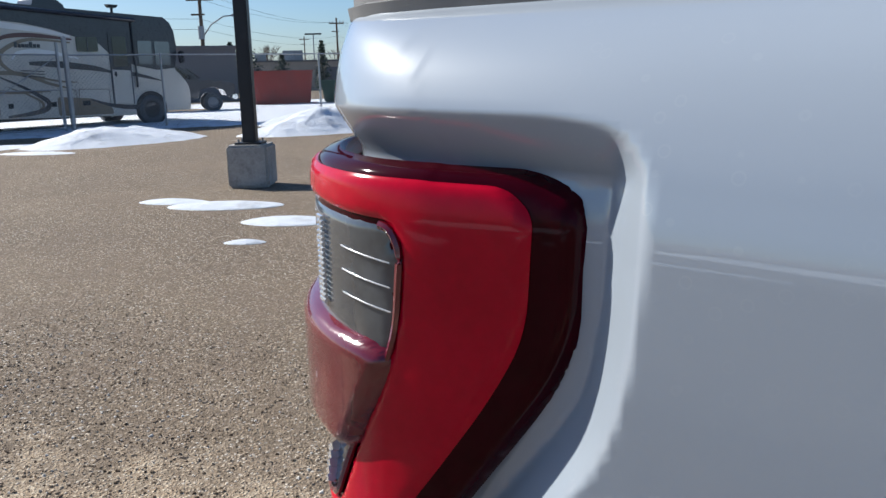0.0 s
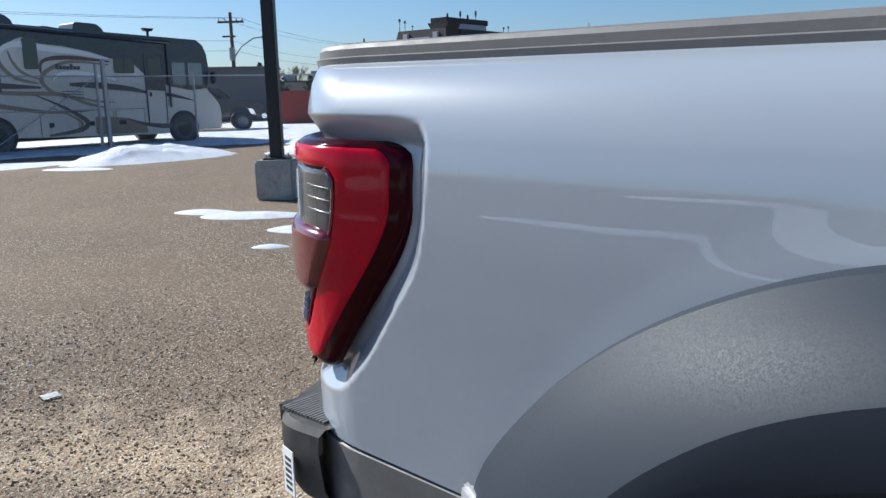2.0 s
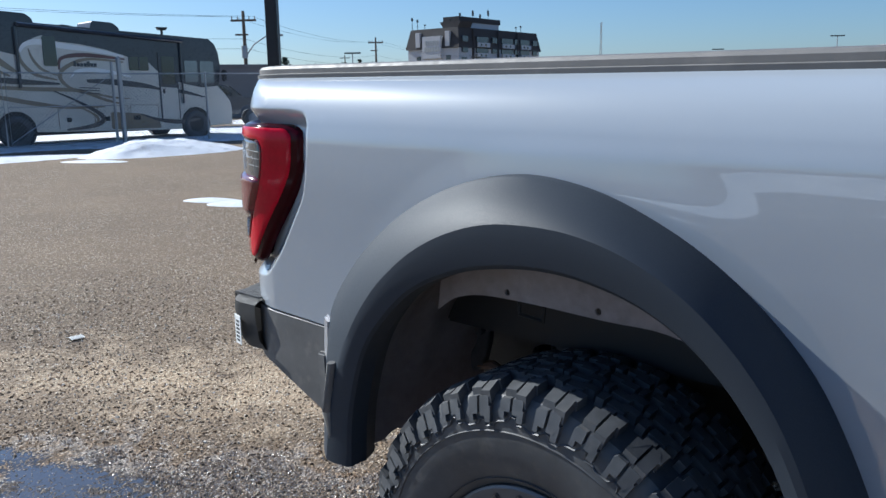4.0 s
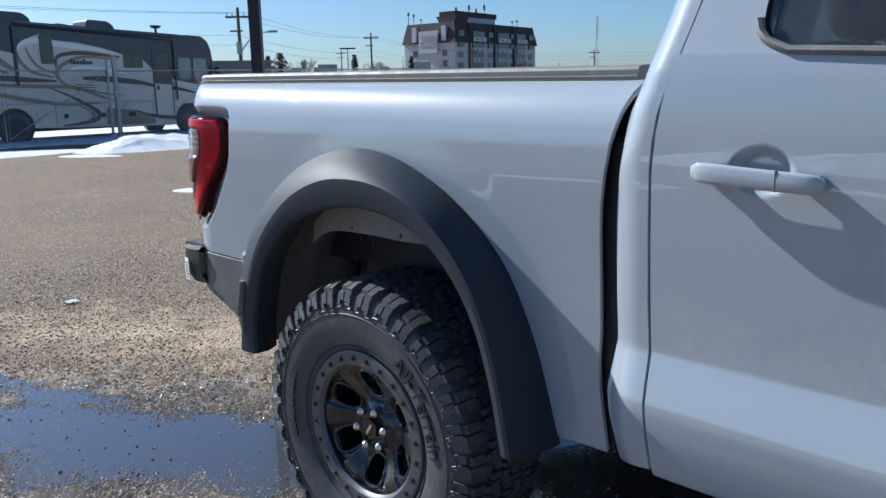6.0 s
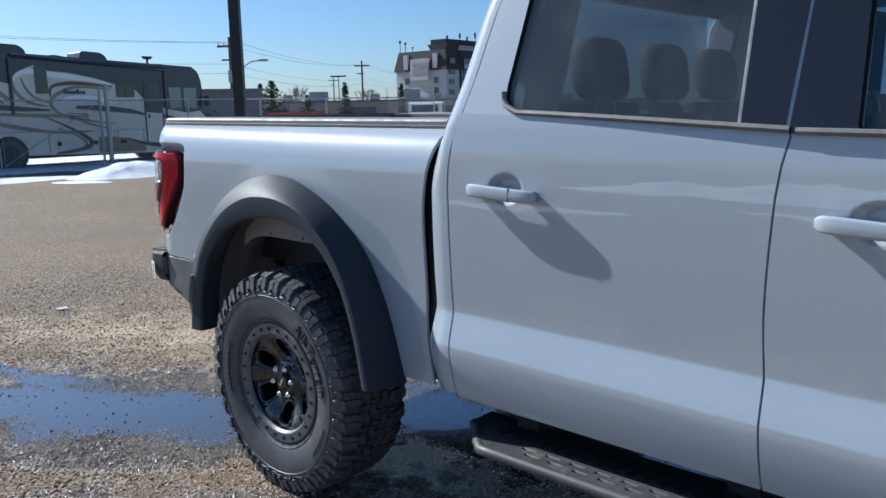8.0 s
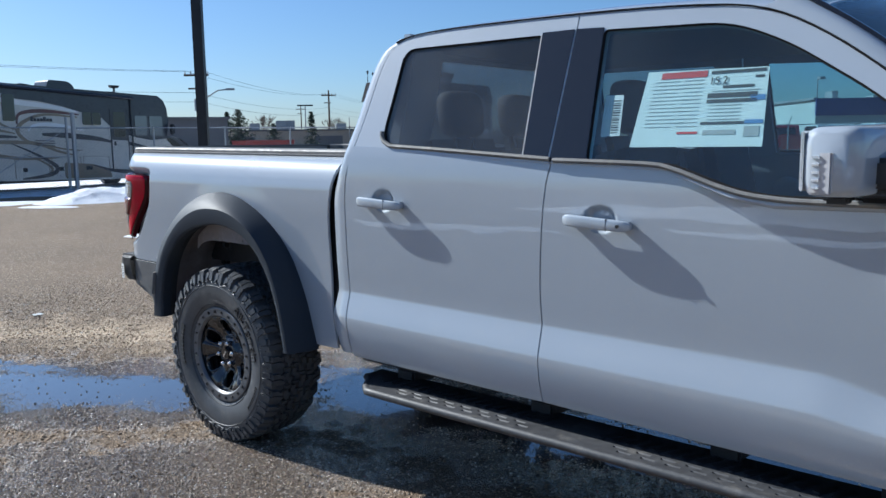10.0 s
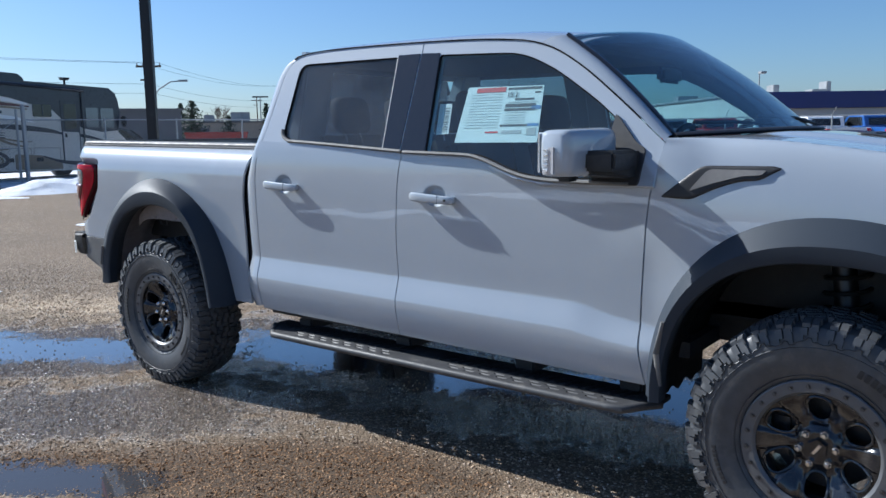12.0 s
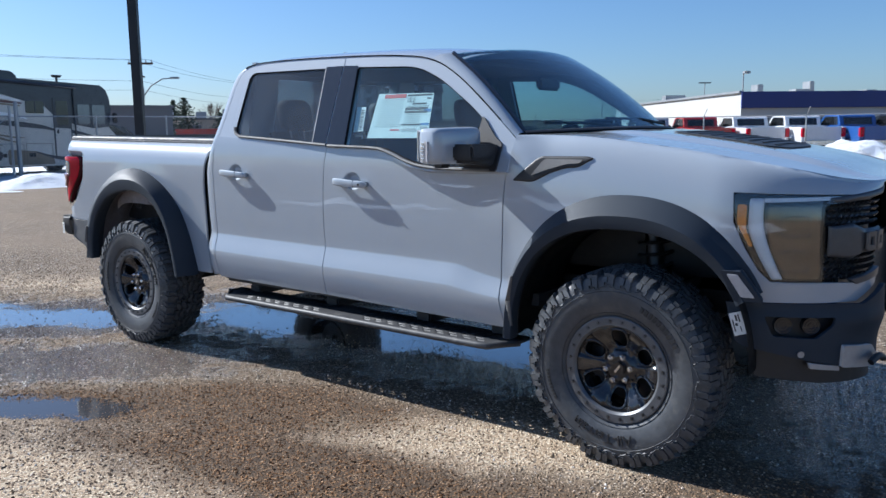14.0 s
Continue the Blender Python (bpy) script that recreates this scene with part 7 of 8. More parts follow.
for k in range(8):
    x = 3.67 + 0.06 * k
    tube(bm, [(x + 0.02 * abs(y) / 0.3, y, hood_z(x, y) + 0.008) for y in [-0.28 + 0.07 * j for j in range(9)]], 0.0045, 6, 0.5)
part("vent_slat", bm, BLACK, hood_vent)

# windscreen, rear glass, roof
def screen(u, v):
    """u across from -1 to 1, v from the base to the top."""
    xb, xt = 3.105 + 0.27 * (1 - u * u), 2.60 + 0.13 * (1 - u * u)
    wb, wt = 0.885, 0.772
    return xb + (xt - xb) * v, u * (wb + (wt - wb) * v), 1.452 + 0.012 * (1 - u * u) + (1.868 + 0.045 * (1 - u * u) - 1.452) * v + 0.03 * math.sin(math.pi * v)


pane = skin("windscreen", rounded([(-1, 0), (1, 0), (1, 1), (-1, 1)], 0.05), screen, TINT_LIGHT, truck, "clear green-tinted windscreen", cell=0.1, thick=0.004, out=lambda p: (1, 0, 0.7))
pane.visible_shadow = False
band = skin("sun_band", [(-0.98, 0.86), (0.98, 0.86), (0.98, 0.995), (-0.98, 0.995)], lambda u, v: tuple(Vector(screen(u, v)) - Vector((0.006, 0, 0.004))), GLOSS, pane, "dark band along the top", cell=0.1, thick=0.001, out=lambda p: (1, 0, 0.7))
for sy in (-1, 1):
    bm = bmesh.new()
    tube(bm, [Vector(screen(sy * 0.985, k / 10)) + Vector((0.003, 0, 0.002)) for k in range(11)], 0.012, 6)
    part("screen_seal", bm, GLOSS, truck)
    # outer pillar skin from the door line to the screen
    bm = bmesh.new()
    edge_a = [(2.50, 1.842), (2.70, 1.745), (2.90, 1.60), (3.11, 1.434)]
    fine = curve2(edge_a, 6)
    rings = []
    for k, (x, z) in enumerate(fine):
        a = Vector(house(sy, 0.0)(x, z))
        v = 1 - k / (len(fine) - 1)
        c = Vector(screen(sy * 0.99, v * 0.985))
        b = (a + c) / 2 + Vector((0.008, sy * 0.012, 0.016))
        rings.append([bm.verts.new(a + Vector((0, -sy * 0.03, 0))), bm.verts.new(a + Vector((0.002, 0, 0.002))), bm.verts.new(a * 0.6 + c * 0.4 + Vector((0.008, sy * 0.012, 0.014))), bm.verts.new(a * 0.2 + c * 0.8 + Vector((0.006, sy * 0.004, 0.012))), bm.verts.new(c), bm.verts.new(c + Vector((-0.03, -sy * 0.02, -0.02)))])
    for u, v in zip(rings, rings[1:]):
        for k in range(6):
            bm.faces.new((u[k], u[(k + 1) % 6], v[(k + 1) % 6], v[k]))
    part("a_pillar", bm, PAINT, truck, angle=60)

roof_top = lerp_table([(0.93, 1.862), (0.97, 1.895), (1.06, 1.918), (1.3, 1.932), (1.9, 1.927), (2.3, 1.911), (2.5, 1.888), (2.64, 1.86), (2.74, 1.84)])


def roof(x, t):
    """t across from -1 to 1."""
    top = HOUSE_TOP(x)
    half = house_w(top)
    e = abs(t)
    h = roof_top(x) - top
    bow = 0.045 * (1 - e * e) * step(x, 0.93, 1.2)
    return x + 0.07 * (1 - e * e) * step(x, 2.3, 2.66), t * half, top + h * max(0.0, 1 - e**5) ** 0.6 + bow


HOUSE_TOP = lerp_table([(0.93, 1.80), (0.985, 1.84), (1.05, 1.888), (1.3, 1.903), (1.9, 1.893), (2.3, 1.872), (2.52, 1.835), (2.70, 1.78)])
skin("roof", [(0.95, -1), (2.655, -1), (2.655, 1), (0.95, 1)], roof, PAINT, truck, cell=0.04, thick=0.02, out=lambda p: (0, p.y * 0.3, 1))
for sy in (-1, 1):
    bm = tube(bmesh.new(), [house(sy, 0.003)(x, z + 0.004) for x, z in HOUSE if 0.99 < x < 3.05], 0.0035, 6)
    part("roof_joint", bm, SEAL, truck, "dark joint above the doors")
bm = bmesh.new()
for x, t in ((1.1, 0.0),):
    prism(bm, [(1.06, 1.985), (1.2, 1.985), (1.19, 2.0), (1.10, 2.03)], 1, -0.014, 0.014, 0.004)
part("roof_antenna", bm, PAINT, truck)
bm = bmesh.new()
for sy in (-1, 1):
    prism(bm, [(0.85, 1.30), (0.91, 1.44), (0.955, 1.72), (0.995, 1.83), (1.06, 1.88), (1.10, 1.86), (1.0, 1.44), (0.98, 1.30)], 1, sy * 0.60, sy * 0.80, 0.01)
box(bm, (0.865, -0.9, 0.55), (0.90, 0.9, 1.46), 0.01)
box(bm, (0.955, -0.75, 1.82), (1.03, 0.75, 1.92), 0.02)
part("cab_back", bm, PAINT, truck)
pane = part("rear_window", box(bmesh.new(), (0.925, -0.62, 1.45), (0.932, 0.62, 1.83), 0.003, None), TINT_DARK, truck, "dark rear window")
pane.visible_shadow = False
bm = bmesh.new()
cowl = [(3.10 + 0.29 * (1 - (y / 0.9) ** 2), y) for y in [-0.88 + 0.11 * i for i in range(17)]]
tube(bm, [(x - 0.005, y, 1.457 + 0.02 * (1 - (y / 0.9) ** 2)) for x, y in cowl], 0.03, 8, 0.35)
part("cowl", bm, BLACK, truck)
bm = bmesh.new()
tube(bm, [(3.30, -0.25, 1.495), (3.22, -0.48, 1.505), (3.13, -0.72, 1.505)], 0.008, 6)
tube(bm, [(3.33, 0.3, 1.5), (3.30, 0.05, 1.525), (3.22, -0.22, 1.53)], 0.008, 6)
part("wiper", bm, BLACK, truck)

# ---- cabin ----
bm = bmesh.new()
box(bm, (0.93, -0.88, 0.62), (3.2, 0.88, 0.68))
part("cab_floor", bm, SEAT, truck)
part("headliner", box(bmesh.new(), (1.05, -0.70, 1.845), (2.5, 0.70, 1.865), 0.008), HEADLINER, truck)
bm = bmesh.new()
prism(bm, [(2.72, 1.22), (2.70, 1.34), (2.78, 1.40), (3.02, 1.42), (3.2, 1.40), (3.2, 0.8), (2.95, 0.75)], 1, -0.86, 0.86, 0.02)
part("dashboard", bm, BLACK, truck)
bm = bmesh.new()
ring_pts = [(2.62 + 0.07 * math.cos(t), 0.40 + 0.185 * math.sin(t), 1.33 + 0.17 * math.cos(t)) for t in [2 * math.pi * k / 32 for k in range(33)]]
tube(bm, ring_pts, 0.016, 8)
tube(bm, [(2.62, 0.22, 1.33), (2.60, 0.40, 1.32), (2.62, 0.58, 1.33)], 0.02, 6)
cyl(bm, (2.62, 0.40, 1.33), (2.85, 0.40, 1.22), 0.03)
part("steering_wheel", bm, BLACK, truck)
part("screen_panel", box(bmesh.new(), (2.68, -0.16, 1.25), (2.71, 0.16, 1.42), 0.008), GLOSS, truck)


def seat(x, y, width):
    bm = bmesh.new()
    box(bm, (x - 0.05, y - width / 2, 0.78), (x + 0.48, y + width / 2, 0.98), 0.05)
    box(bm, (-0.08, -width / 2, 0), (0.06, width / 2, 0.56), 0.055, Matrix.Translation((x - 0.02, y, 0.93)) @ pose(0, 0, 0, 0, -14, 0))
    box(bm, (x, y - width / 2 + 0.05, 0.66), (x + 0.4, y + width / 2 - 0.05, 0.80))
    s = part("seat", bm, SEAT, truck, "dark cloth seat")
    bm = bmesh.new()
    bmesh.ops.create_uvsphere(bm, u_segments=20, v_segments=14, radius=1.0)
    for v in bm.verts:
        q = [math.copysign(abs(c) ** 0.55, c) for c in v.co]
        v.co = (x - 0.165 + 0.055 * q[0] - 0.014 * q[2], y + 0.13 * q[1], 1.585 + 0.105 * q[2])
    head = part("headrest", bm, SEAT, s)
    for d in (-0.06, 0.06):
        part("headrest_post", cyl(bmesh.new(), (x - 0.14, y + d, 1.42), (x - 0.155, y + d, 1.5), 0.007, seg=8), STEEL, head)


for y in (-0.40, 0.40):
    seat(2.05, y, 0.52)
seat(1.22, -0.45, 0.56)
seat(1.22, 0.45, 0.56)
seat(1.22, 0.0, 0.32)
part("rear_view_mirror", box(bmesh.new(), (2.72, -0.12, 1.70), (2.76, 0.12, 1.77), 0.015), BLACK, truck)

# papers behind the side glass


def paper(name, corners, material, parent, lift=0.0, label=""):
    """A flat sheet pasted behind the pane, between four corners."""
    return skin(name, corners, house(-1, -0.024 + lift), material, parent, label, cell=0.3, thick=0.0006)


sticker = paper("window_sticker", [(2.162, 1.675), (2.545, 1.668), (2.558, 1.435), (2.138, 1.436)], STICKER, truck, 0, "printed price sheet taped inside the side window")
bars = [("red", 0.13, 0.52, 0.90, 0.985), ("ink", 0.55, 0.98, 0.93, 0.97), ("ink", 0.55, 0.93, 0.62, 0.68), ("ink", 0.55, 0.93, 0.555, 0.60), ("ink", 0.53, 0.86, 0.28, 0.315), ("blue", 0.88, 0.99, 0.57, 0.64), ("blue", 0.86, 0.99, 0.28, 0.33), ("red", 0.36, 0.52, 0.165, 0.195), ("grey", 0.56, 0.80, 0.15, 0.21), ("grey", 0.86, 0.97, 0.12, 0.25), ("ink", 0.66, 0.90, 0.74, 0.775), ("grey", 0.58, 0.95, 0.70, 0.712), ("ink", 0.9, 0.97, 0.855, 0.885)]
for k in range(13):
    bars.append(("grey", 0.08, 0.30 + 0.05 * (k % 3), 0.86 - 0.05 * k, 0.868 - 0.05 * k))
    bars.append(("grey", 0.34, 0.50, 0.86 - 0.05 * k, 0.868 - 0.05 * k))
for k in range(5):
    bars.append(("grey", 0.57, 0.82, 0.52 - 0.045 * k, 0.528 - 0.045 * k))


def on_sheet(u, v):
    lx, rx = 2.138 + 0.024 * v, 2.558 - 0.013 * v
    return lx + (rx - lx) * u, 1.436 + 0.236 * v


for ink, u0, u1, v0, v1 in bars:
    paper("print_bar", [on_sheet(u0, v0), on_sheet(u1, v0), on_sheet(u1, v1), on_sheet(u0, v1)], {"red": RED_INK, "ink": INK, "grey": GREY_INK, "blue": BLUE_INK}[ink], sticker, 0.0012)
cx, cz = on_sheet(0.62, 0.84)
letters("15.2", 0.034, INK, sticker, Matrix.Translation(house(-1, -0.0215)(cx, cz)) @ pose(0, 0, 0, 90 - 16.7, 0, 0), 0.0003)
label = paper("barcode_label", [(2.018, 1.608), (2.086, 1.606), (2.096, 1.474), (2.026, 1.471)], WHITE, truck, 0, "white barcode label inside the side window")
for k in range(14):
    v = 0.08 + 0.06 * k
    h = 0.02 + 0.018 * ((k * 7) % 3) / 2
    a = lambda u, v: (2.026 - 0.008 * v + 0.068 * u, 1.472 + 0.133 * v)
    paper("print_bar", [a(0.5, v), a(0.9, v), a(0.9, v + h), a(0.5, v + h)], INK, label, 0.0012)


# ---- wheels ----
def hole_outline(i):
    """One of the six rounded windows between the spokes."""
    c = radians(60 * i + 30)
    pts = []
    for k in range(36):
        a = 2 * math.pi * k / 36
        u, v = math.cos(a), math.sin(a)
        r = 0.134 + 0.045 * math.copysign(abs(u) ** 0.8, u)
        w = (0.038 + 0.09 * (r - 0.134)) * math.copysign(abs(v) ** 0.78, v)
        pts.append((r * math.cos(c) - w * math.sin(c), r * math.sin(c) + w * math.cos(c)))
    return pts


def wheel_thing():
    """Spare parts of one wheel round the y axis, outside towards -y; the disc is its root."""
    disc_poly = [(0.192 * math.cos(2 * math.pi * k / 72), 0.192 * math.sin(2 * math.pi * k / 72)) for k in range(72)]

    def face(x, z):
        r = math.hypot(x, z)
        t = (math.atan2(z, x) - radians(30)) / radians(60)
        near = abs((t + 0.5) % 1.0 - 0.5)
        y = 0.082 + 0.012 * (1 - step(r, 0.05, 0.075)) + 0.04 * step(r, 0.09, 0.185) - 0.012 * (1 - step(near, 0.26, 0.36)) * step(r, 0.07, 0.085)
        return x, -y, z

    root = skin("wheel", disc_poly, face, RIM, truck, "satin black six-window wheel", cell=0.012, thick=0.028, holes=[hole_outline(i) for i in range(6)], out=lambda p: (0, -1, 0))
    for i in range(6):
        lip = [Vector(face(*p)) + Vector((0, -0.001, 0)) for p in hole_outline(i)]
        part("window_lip", tube(bmesh.new(), lip + lip[:1], 0.006, 8), RIM, root)
    bm = lathe(bmesh.new(), [(0.19, -0.126), (0.196, -0.134), (0.2, -0.1375), (0.234, -0.1375), (0.239, -0.134), (0.240, -0.122), (0.232, -0.11), (0.195, -0.11)], 96, True)
    ring = part("bead_ring", bm, RING, root, "dark grey bolted ring", angle=25)
    bm = bmesh.new()
    cyl(bm, (0, -0.1375, 0), (0, -0.1395, 0), 0.0085, seg=12)
    cyl(bm, (0, -0.1395, 0), (0, -0.1445, 0), 0.0055, 0.0048, 6)
    bolt = part("ring_bolt", bm, STEEL_DARK, root)
    for k in range(24):
        t = 2 * math.pi * (k + 0.5) / 24
        m = Matrix.Translation((0.2175 * math.cos(t), 0, 0.2175 * math.sin(t)))
        if k:
            again(bolt, root, m)
        else:
            bolt.matrix_basis = m
    bm = lathe(bmesh.new(), [(0.192, -0.126), (0.188, -0.10), (0.186, 0.0), (0.19, 0.10), (0.215, 0.12), (0.225, 0.12), (0.205, 0.0), (0.215, -0.11)], 72)
    part("rim_barrel", bm, RIM, root)
    bm = bmesh.new()
    cyl(bm, (0, -0.09, 0), (0, -0.112, 0), 0.036, 0.032, 6)
    part("centre_cap", bm, GLOSS, root, "black hexagon centre cap")
    bm = box(bmesh.new(), (-0.006, -0.1145, -0.021), (0.006, -0.111, 0.021), 0.002, pose(0, 0, 0, 0, 35, 0))
    part("cap_badge", bm, CHROME, root, "pale badge bar")
    bm = bmesh.new()
    cyl(bm, (0, -0.085, 0), (0, -0.112, 0), 0.0125, seg=6)
    cyl(bm, (0, -0.112, 0), (0, -0.121, 0), 0.0105, 0.005, 12)
    nut = part("lug_nut", bm, CHROME, root, "chrome lug nut")
    for k in range(6):
        t = radians(60 * k + 8)
        m = Matrix.Translation((0.0575 * math.cos(t), 0, 0.0575 * math.sin(t)))
        if k:
            again(nut, root, m)
        else:
            nut.matrix_basis = m
    bm = lathe(bmesh.new(), [(0.06, 0.0), (0.165, 0.0), (0.168, 0.006), (0.168, 0.022), (0.165, 0.028), (0.06, 0.028)], 48, True)
    box(bm, (-0.17, -0.03, -0.08), (-0.09, 0.07, 0.08), 0.015)
    part("brake_disc", bm, STEEL_DARK, root)
    bm = box(bmesh.new(), (-0.004, -0.003, -0.004), (0.004, 0.003, 0.004), 0.001, Matrix.Translation((-0.216, -0.139, -0.03)) @ pose(0, 0, 0, 0, 20, 0))
    part("balance_mark", bm, LIME, root, "pale green paint mark")

    # tyre: carcass, tread blocks, shoulder lugs, raised letters
    prof = [(0.232, -0.10), (0.236, -0.122), (0.246, -0.134), (0.27, -0.146), (0.30, -0.154), (0.33, -0.158), (0.36, -0.157), (0.385, -0.152), (0.403, -0.146), (0.414, -0.136), (0.42, -0.118), (0.423, -0.06), (0.424, 0.0)]
    prof = prof + [(r, -y) for r, y in prof[-2::-1]]
    bm = lathe(bmesh.new(), prof, 120)
    blocks = bmesh.new()
    count = 32
    da = 2 * math.pi / count

    def lug(poly, inner_at, outer_at):
        """A raised block with the outline poly between two layers, its top a little smaller."""
        cu, cv = sum(p[0] for p in poly) / len(poly), sum(p[1] for p in poly) / len(poly)
        lo = [blocks.verts.new(inner_at(u, v)) for u, v in poly]
        hi = [blocks.verts.new(outer_at(cu + (u - cu) * 0.93, cv + (v - cv) * 0.95)) for u, v in poly]
        n = len(poly)
        blocks.faces.new(hi)
        for k in range(n):
            blocks.faces.new((lo[k], lo[(k + 1) % n], hi[(k + 1) % n], hi[k]))

    def on_tread(t, sgn, r):
        def f(u, v):
            a = t + u * da + sgn * 0.12 * (v - 0.08)
            rr = r - max(0.0, v - 0.115) * 0.42
            return rr * math.cos(a), sgn * v, rr * math.sin(a)
        return f

    def on_wall(t, sgn, out):
        def f(u, r):
            a = t + u * da
            y = 0.1575 - 0.012 * step(r, 0.37, 0.42) + out
            return r * math.cos(a), sgn * y, r * math.sin(a)
        return f

    SHOULDER = (
        [(0.03, 0.088), (0.30, 0.088), (0.30, 0.104), (0.37, 0.104), (0.37, 0.153), (0.09, 0.153), (0.09, 0.122), (0.03, 0.122)],
        [(0.34, 0.086), (0.60, 0.086), (0.60, 0.11), (0.72, 0.11), (0.72, 0.144), (0.41, 0.144), (0.41, 0.10), (0.34, 0.10)],
    )
    MIDDLE = (
        [(0.0, 0.046), (0.42, 0.046), (0.42, 0.058), (0.66, 0.058), (0.66, 0.082), (0.22, 0.082), (0.22, 0.068), (0.0, 0.068)],
        [(0.1, 0.003), (0.5, 0.003), (0.5, 0.018), (0.82, 0.018), (0.82, 0.041), (0.36, 0.041), (0.36, 0.026), (0.1, 0.026)],
        [(0.72, 0.05), (0.92, 0.05), (0.92, 0.08), (0.72, 0.08)],
        [(0.9, 0.002), (1.04, 0.002), (1.04, 0.034), (0.9, 0.034)],
    )
    WALL = (
        [(0.06, 0.376), (0.24, 0.376), (0.24, 0.388), (0.40, 0.388), (0.40, 0.417), (0.10, 0.417), (0.10, 0.398), (0.06, 0.398)],
        [(0.45, 0.392), (0.62, 0.392), (0.62, 0.38), (0.76, 0.38), (0.76, 0.410), (0.70, 0.416), (0.45, 0.416)],
    )
    for k in range(count):
        for sgn in (-1, 1):
            t = (k + (0.5 if sgn > 0 else 0.0)) * da
            for poly in SHOULDER + MIDDLE:
                lug(poly, on_tread(t, sgn, 0.418), on_tread(t, sgn, 0.4405))
            for poly in WALL:
                if k % 2:
                    poly = [(u, v - 0.008 if v < 0.395 else v) for u, v in poly]
                lug(poly, on_wall(t, sgn, -0.008), on_wall(t, sgn, 0.0065))
    # a thin stepped ridge inside the side lugs
    ridge = []
    for k in range(count):
        q = -0.008 if k % 2 else 0.0
        for u, r in ((0.0, 0.366), (0.03, 0.369 + q), (0.28, 0.369 + q), (0.32, 0.381 + q), (0.46, 0.383 + q), (0.6, 0.373 + q), (0.86, 0.371 + q)):
            ridge.append(on_wall(k * da, -1, -0.0005)(u, r))
    tube(blocks, ridge + ridge[:1], 0.0022, 4)
    tread = blocks
    for r in (0.256, 0.352):
        merge(bm, lathe(bmesh.new(), [(r - 0.0015, -0.135 - 0.022 * step(r, 0.25, 0.33)), (r, -0.1425 - 0.0175 * step(r, 0.25, 0.33)), (r + 0.0015, -0.137 - 0.02 * step(r, 0.25, 0.33))], 96))
    for v in bm.verts:
        if v.co.z < -0.429:
            v.co.z = -0.429
    for v in tread.verts:
        if math.hypot(v.co.x, v.co.z) > 0.41 and v.co.z < -0.429:
            v.co.z = -0.429
    tagged(part("tread", tread, RUBBER, root, "chunky tread blocks and side lugs", angle=28), kind="stuff")
    part("tyre", bm, RUBBER, root, "chunky all-terrain tyre", angle=28)

    def wrap(radius, turn):
        def f(co):
            a = radians(turn) - co.x / radius
            r = radius + co.y
            return Vector((r * math.cos(a), -0.1583 - co.z, r * math.sin(a)))
        return f

    return root, wrap


root, wrap = wheel_thing()
I4 = Matrix.Identity(4)


def bars_at(turn, count, radius, step_, height):
    """Raised plain bars in place of a maker's name."""
    for k in range(count):
        a = radians(turn) + (k - (count - 1) / 2) * step_ / radius
        m = Matrix.Rotation(-a, 4, "Y") @ Matrix.Translation((radius, -0.1565, 0))
        part("raised_bar", box(bmesh.new(), (-height / 2, -0.0035, -step_ * 0.33), (height / 2, 0.002, step_ * 0.33), 0.001, m), LETTER, root)


bars_at(48, 10, 0.312, 0.0225, 0.026)
letters("All-Terrain", 0.066, LETTER, root, I4, 0.003, "lettering", wrap(0.306, -99))
bars_at(200, 9, 0.325, 0.016, 0.014)
root.matrix_basis = Matrix.Translation((3.693, -0.935, 0.431))


def wheel_copy(m):
    made = {}
    for o in (root, *root.children_recursive):
        c = o.copy()
        scene.collection.objects.link(c)
        made[o] = c
        c.parent = made.get(o.parent, o.parent)
    made[root].matrix_basis = m
    return made[root]


rear_right = wheel_copy(Matrix.Translation((0, -0.935, 0.431)))
for c in rear_right.children_recursive:
    if c.name.startswith(("lettering", "raised_bar")):
        c.matrix_basis = Matrix.Rotation(radians(-129), 4, "Y")
wheel_copy(Matrix.Translation((0, 0.935, 0.431)) @ pose(0, 0, 0, 0, 0, 180))
wheel_copy(Matrix.Translation((3.693, 0.935, 0.431)) @ pose(0, 0, 0, 0, 0, 180))

# ---- chassis ----
bm = bmesh.new()
for sy in (-1, 1):
    box(bm, (-1.1, sy * 0.5 - 0.05, 0.62), (4.3, sy * 0.5 + 0.05, 0.80), 0.015)
for x in (-1.0, -0.4, 0.7, 2.0, 3.2, 4.2):
    box(bm, (x - 0.05, -0.5, 0.64), (x + 0.05, 0.5, 0.76), 0.01)
part("chassis_frame", bm, UNDER, truck)
bm = cyl(bmesh.new(), (0, -0.80, 0.43), (0, 0.80, 0.43), 0.055)
cyl(bm, (-0.12, 0, 0.43), (0.16, 0, 0.43), 0.17, 0.1, 20)
part("rear_axle", bm, UNDER, truck)
bm = cyl(bmesh.new(), (3.69, -0.80, 0.43), (3.69, 0.80, 0.43), 0.04)
for sy in (-1, 1):
    tube(bm, [(3.45, sy * 0.45, 0.45), (3.69, sy * 0.78, 0.36), (3.95, sy * 0.45, 0.45)], 0.035, 8)
    tube(bm, [(3.50, sy * 0.48, 0.78), (3.69, sy * 0.75, 0.70), (3.9, sy * 0.48, 0.78)], 0.028, 8)
part("front_suspension", bm, UNDER, truck)
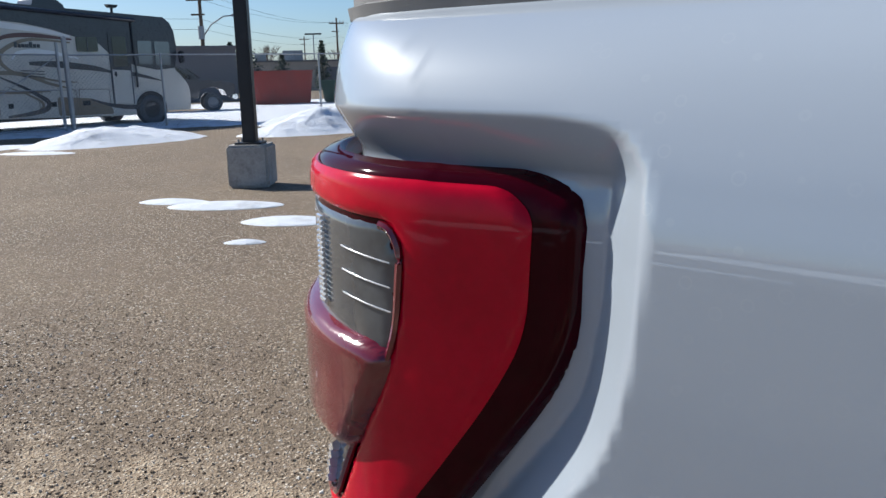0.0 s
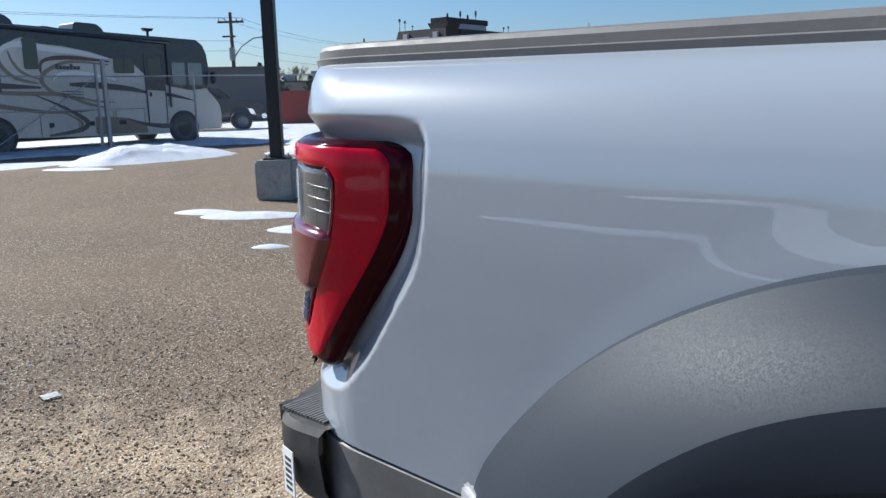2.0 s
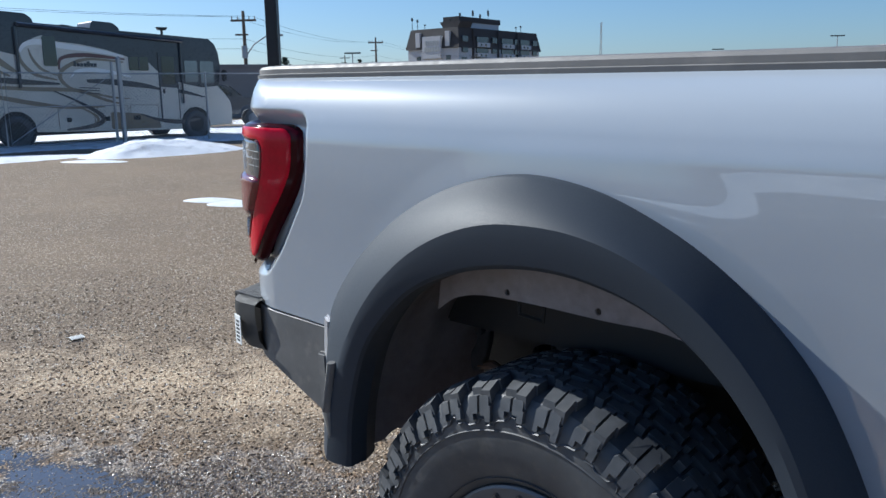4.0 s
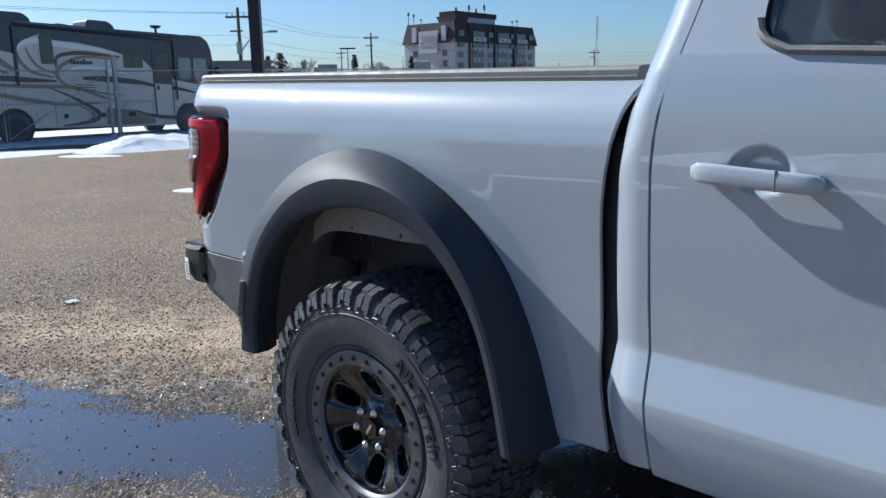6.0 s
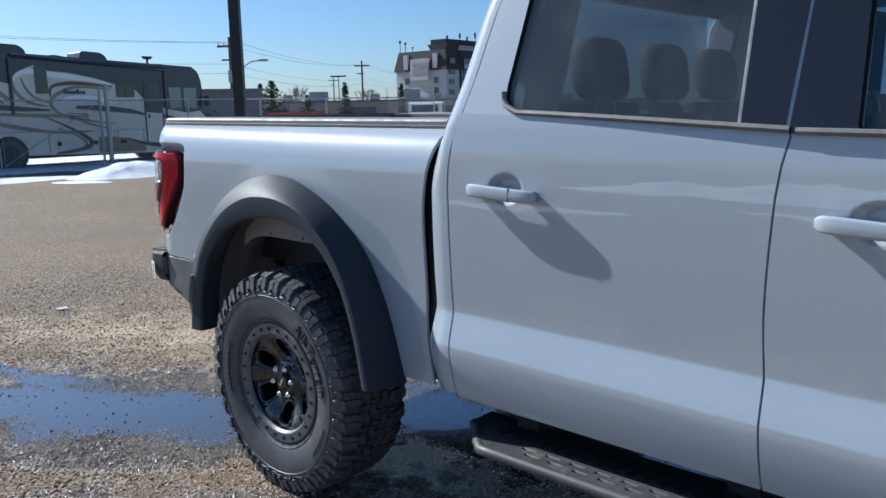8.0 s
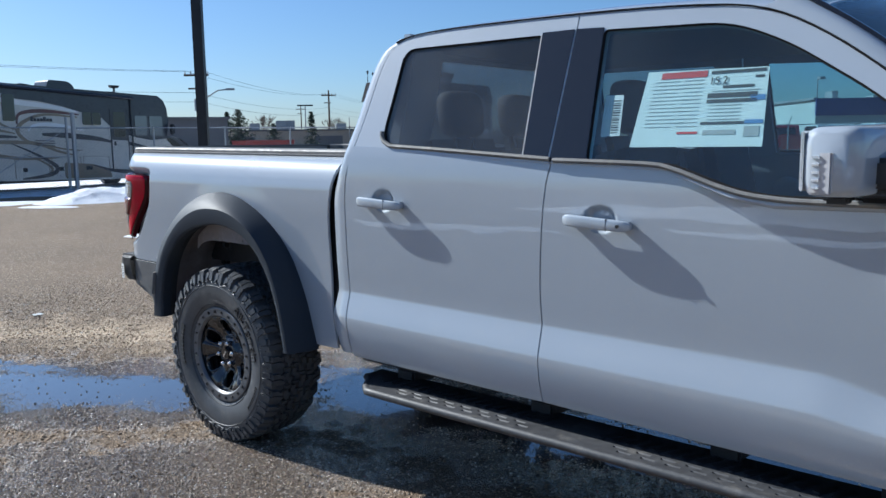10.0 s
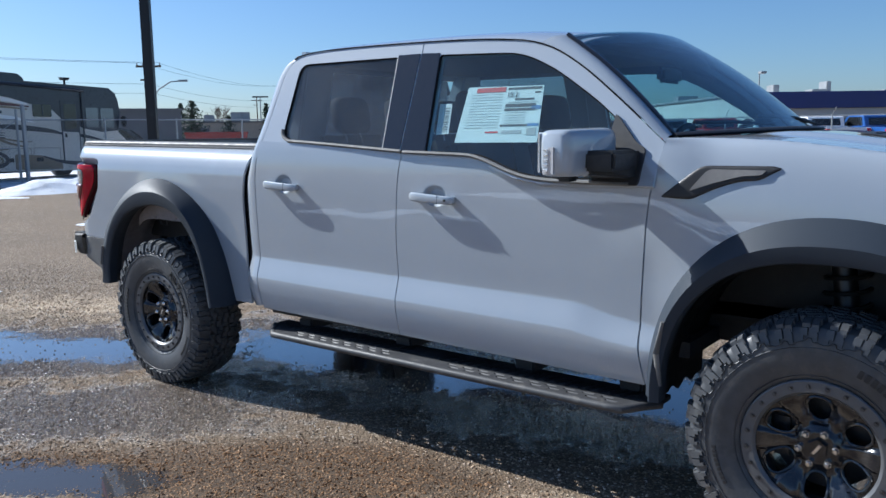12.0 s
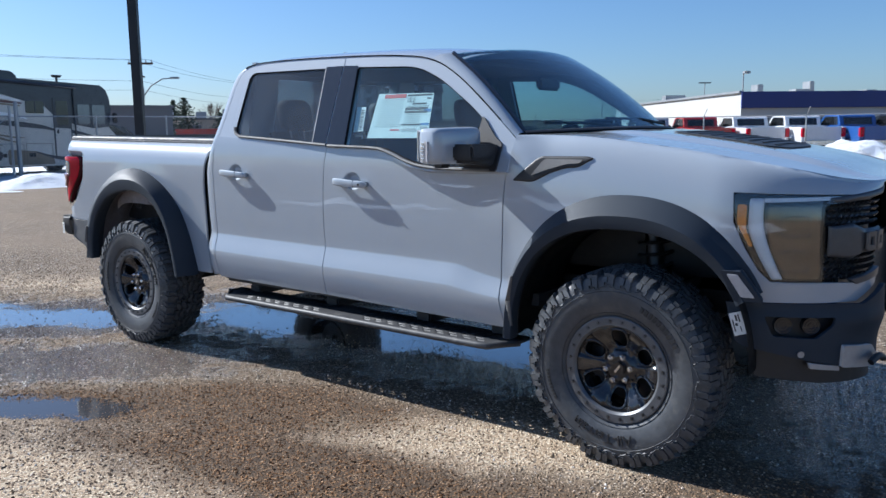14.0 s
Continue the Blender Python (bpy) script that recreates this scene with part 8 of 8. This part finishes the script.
for x, z1 in ((-0.22, 0.98), (3.70, 1.0)):
    for sy in (-1, 1):
        bm = cyl(bmesh.new(), (x + 0.05, sy * 0.66, 0.42), (x, sy * 0.63, 0.72), 0.032)
        cyl(bm, (x, sy * 0.63, 0.70), (x - 0.04, sy * 0.60, z1), 0.042)
        damper = part("damper", bm, STEEL_DARK, truck)
        bm = bmesh.new()
        tube(bm, [(x - 0.02 + 0.075 * math.cos(t), sy * 0.615 + 0.075 * math.sin(t), 0.62 + 0.34 * t / (12 * math.pi)) for t in [12 * math.pi * k / 140 for k in range(141)]], 0.009, 6)
        part("coil_spring", bm, UNDER, damper)
bm = bmesh.new()
tube(bm, [(3.0, 0.3, 0.55), (1.5, 0.32, 0.52), (0.4, 0.34, 0.58), (-0.3, 0.38, 0.72), (-1.0, 0.42, 0.62)], 0.04, 10)
cyl(bm, (0.6, 0.34, 0.56), (1.4, 0.32, 0.54), 0.11)
part("exhaust", bm, STEEL_DARK, truck)
bm = lathe(bmesh.new(), [(0.20, -0.10), (0.30, -0.13), (0.36, -0.12), (0.40, -0.08), (0.40, 0.08), (0.36, 0.12), (0.30, 0.13), (0.20, 0.10)], 48, True)
for k in range(36):
    a = 2 * math.pi * k / 36
    for y in (-0.06, 0.0, 0.06):
        box(bm, (-0.015, y - 0.022, -0.02), (0.015, y + 0.022, 0.02), 0.003, Matrix.Rotation(-a - y * 2, 4, "Y") @ Matrix.Translation((0.405, 0, 0)))
part("spare_tyre", bm, RUBBER, truck, "spare tyre under the bed", m=Matrix.Translation((-0.72, 0.02, 0.70)) @ pose(0, 0, 0, 90, 0, 0))
for x0, x1 in ((-0.50, 0.55), (3.15, 4.25)):
    for sy in (-1, 1):
        bm = bmesh.new()
        box(bm, (x0, sy * 0.6 - 0.006, 0.84), (x1, sy * 0.6 + 0.006, 1.10))
        part("inner_well", bm, UNDER, truck)
part("engine_block", box(bmesh.new(), (3.1, -0.55, 0.70), (4.35, 0.55, 1.25), 0.03), UNDER, truck)
part("fuel_tank", box(bmesh.new(), (0.75, -0.45, 0.50), (1.9, 0.0, 0.72), 0.04), UNDER, truck)
for sy in (-1, 1):
    # hanger bracket, rusty hook and hose seen in the rear wheel well
    bm = bmesh.new()
    prism(bm, rounded([(-0.40, 0.90), (-0.355, 0.90), (-0.365, 0.80), (-0.385, 0.73), (-0.42, 0.72), (-0.425, 0.76), (-0.40, 0.80)], 0.012), 1, min(sy * 0.74, sy * 0.76), max(sy * 0.74, sy * 0.76), 0.003)
    for z in (0.87, 0.83):
        cyl(bm, (-0.385, sy * 0.755, z), (-0.385, sy * 0.775, z), 0.012, seg=8)
    part("hanger_bracket", bm, STEEL_DARK, truck)
    part("hook_rod", tube(bmesh.new(), [(-0.40, sy * 0.75, 0.735), (-0.36, sy * 0.75, 0.745), (-0.325, sy * 0.75, 0.735), (-0.315, sy * 0.75, 0.69)], 0.011, 8), RUSTY, truck, "rusty steel hook")
    part("brake_line", tube(bmesh.new(), [(0.30, sy * 0.66, 0.92), (0.10, sy * 0.68, 0.86), (0.02, sy * 0.72, 0.70), (0.06, sy * 0.70, 0.55)], 0.008, 6), BLACK, truck)
    bm = box(bmesh.new(), (-0.30, min(sy * 0.56, sy * 0.60), 0.86), (0.42, max(sy * 0.56, sy * 0.60), 0.97), 0.01)
    for x in (-0.2, 0.0, 0.2):
        cyl(bm, (x, sy * 0.595, 0.92), (x, sy * 0.62, 0.92), 0.018, seg=8)
    part("bed_rail_support", bm, UNDER, truck)
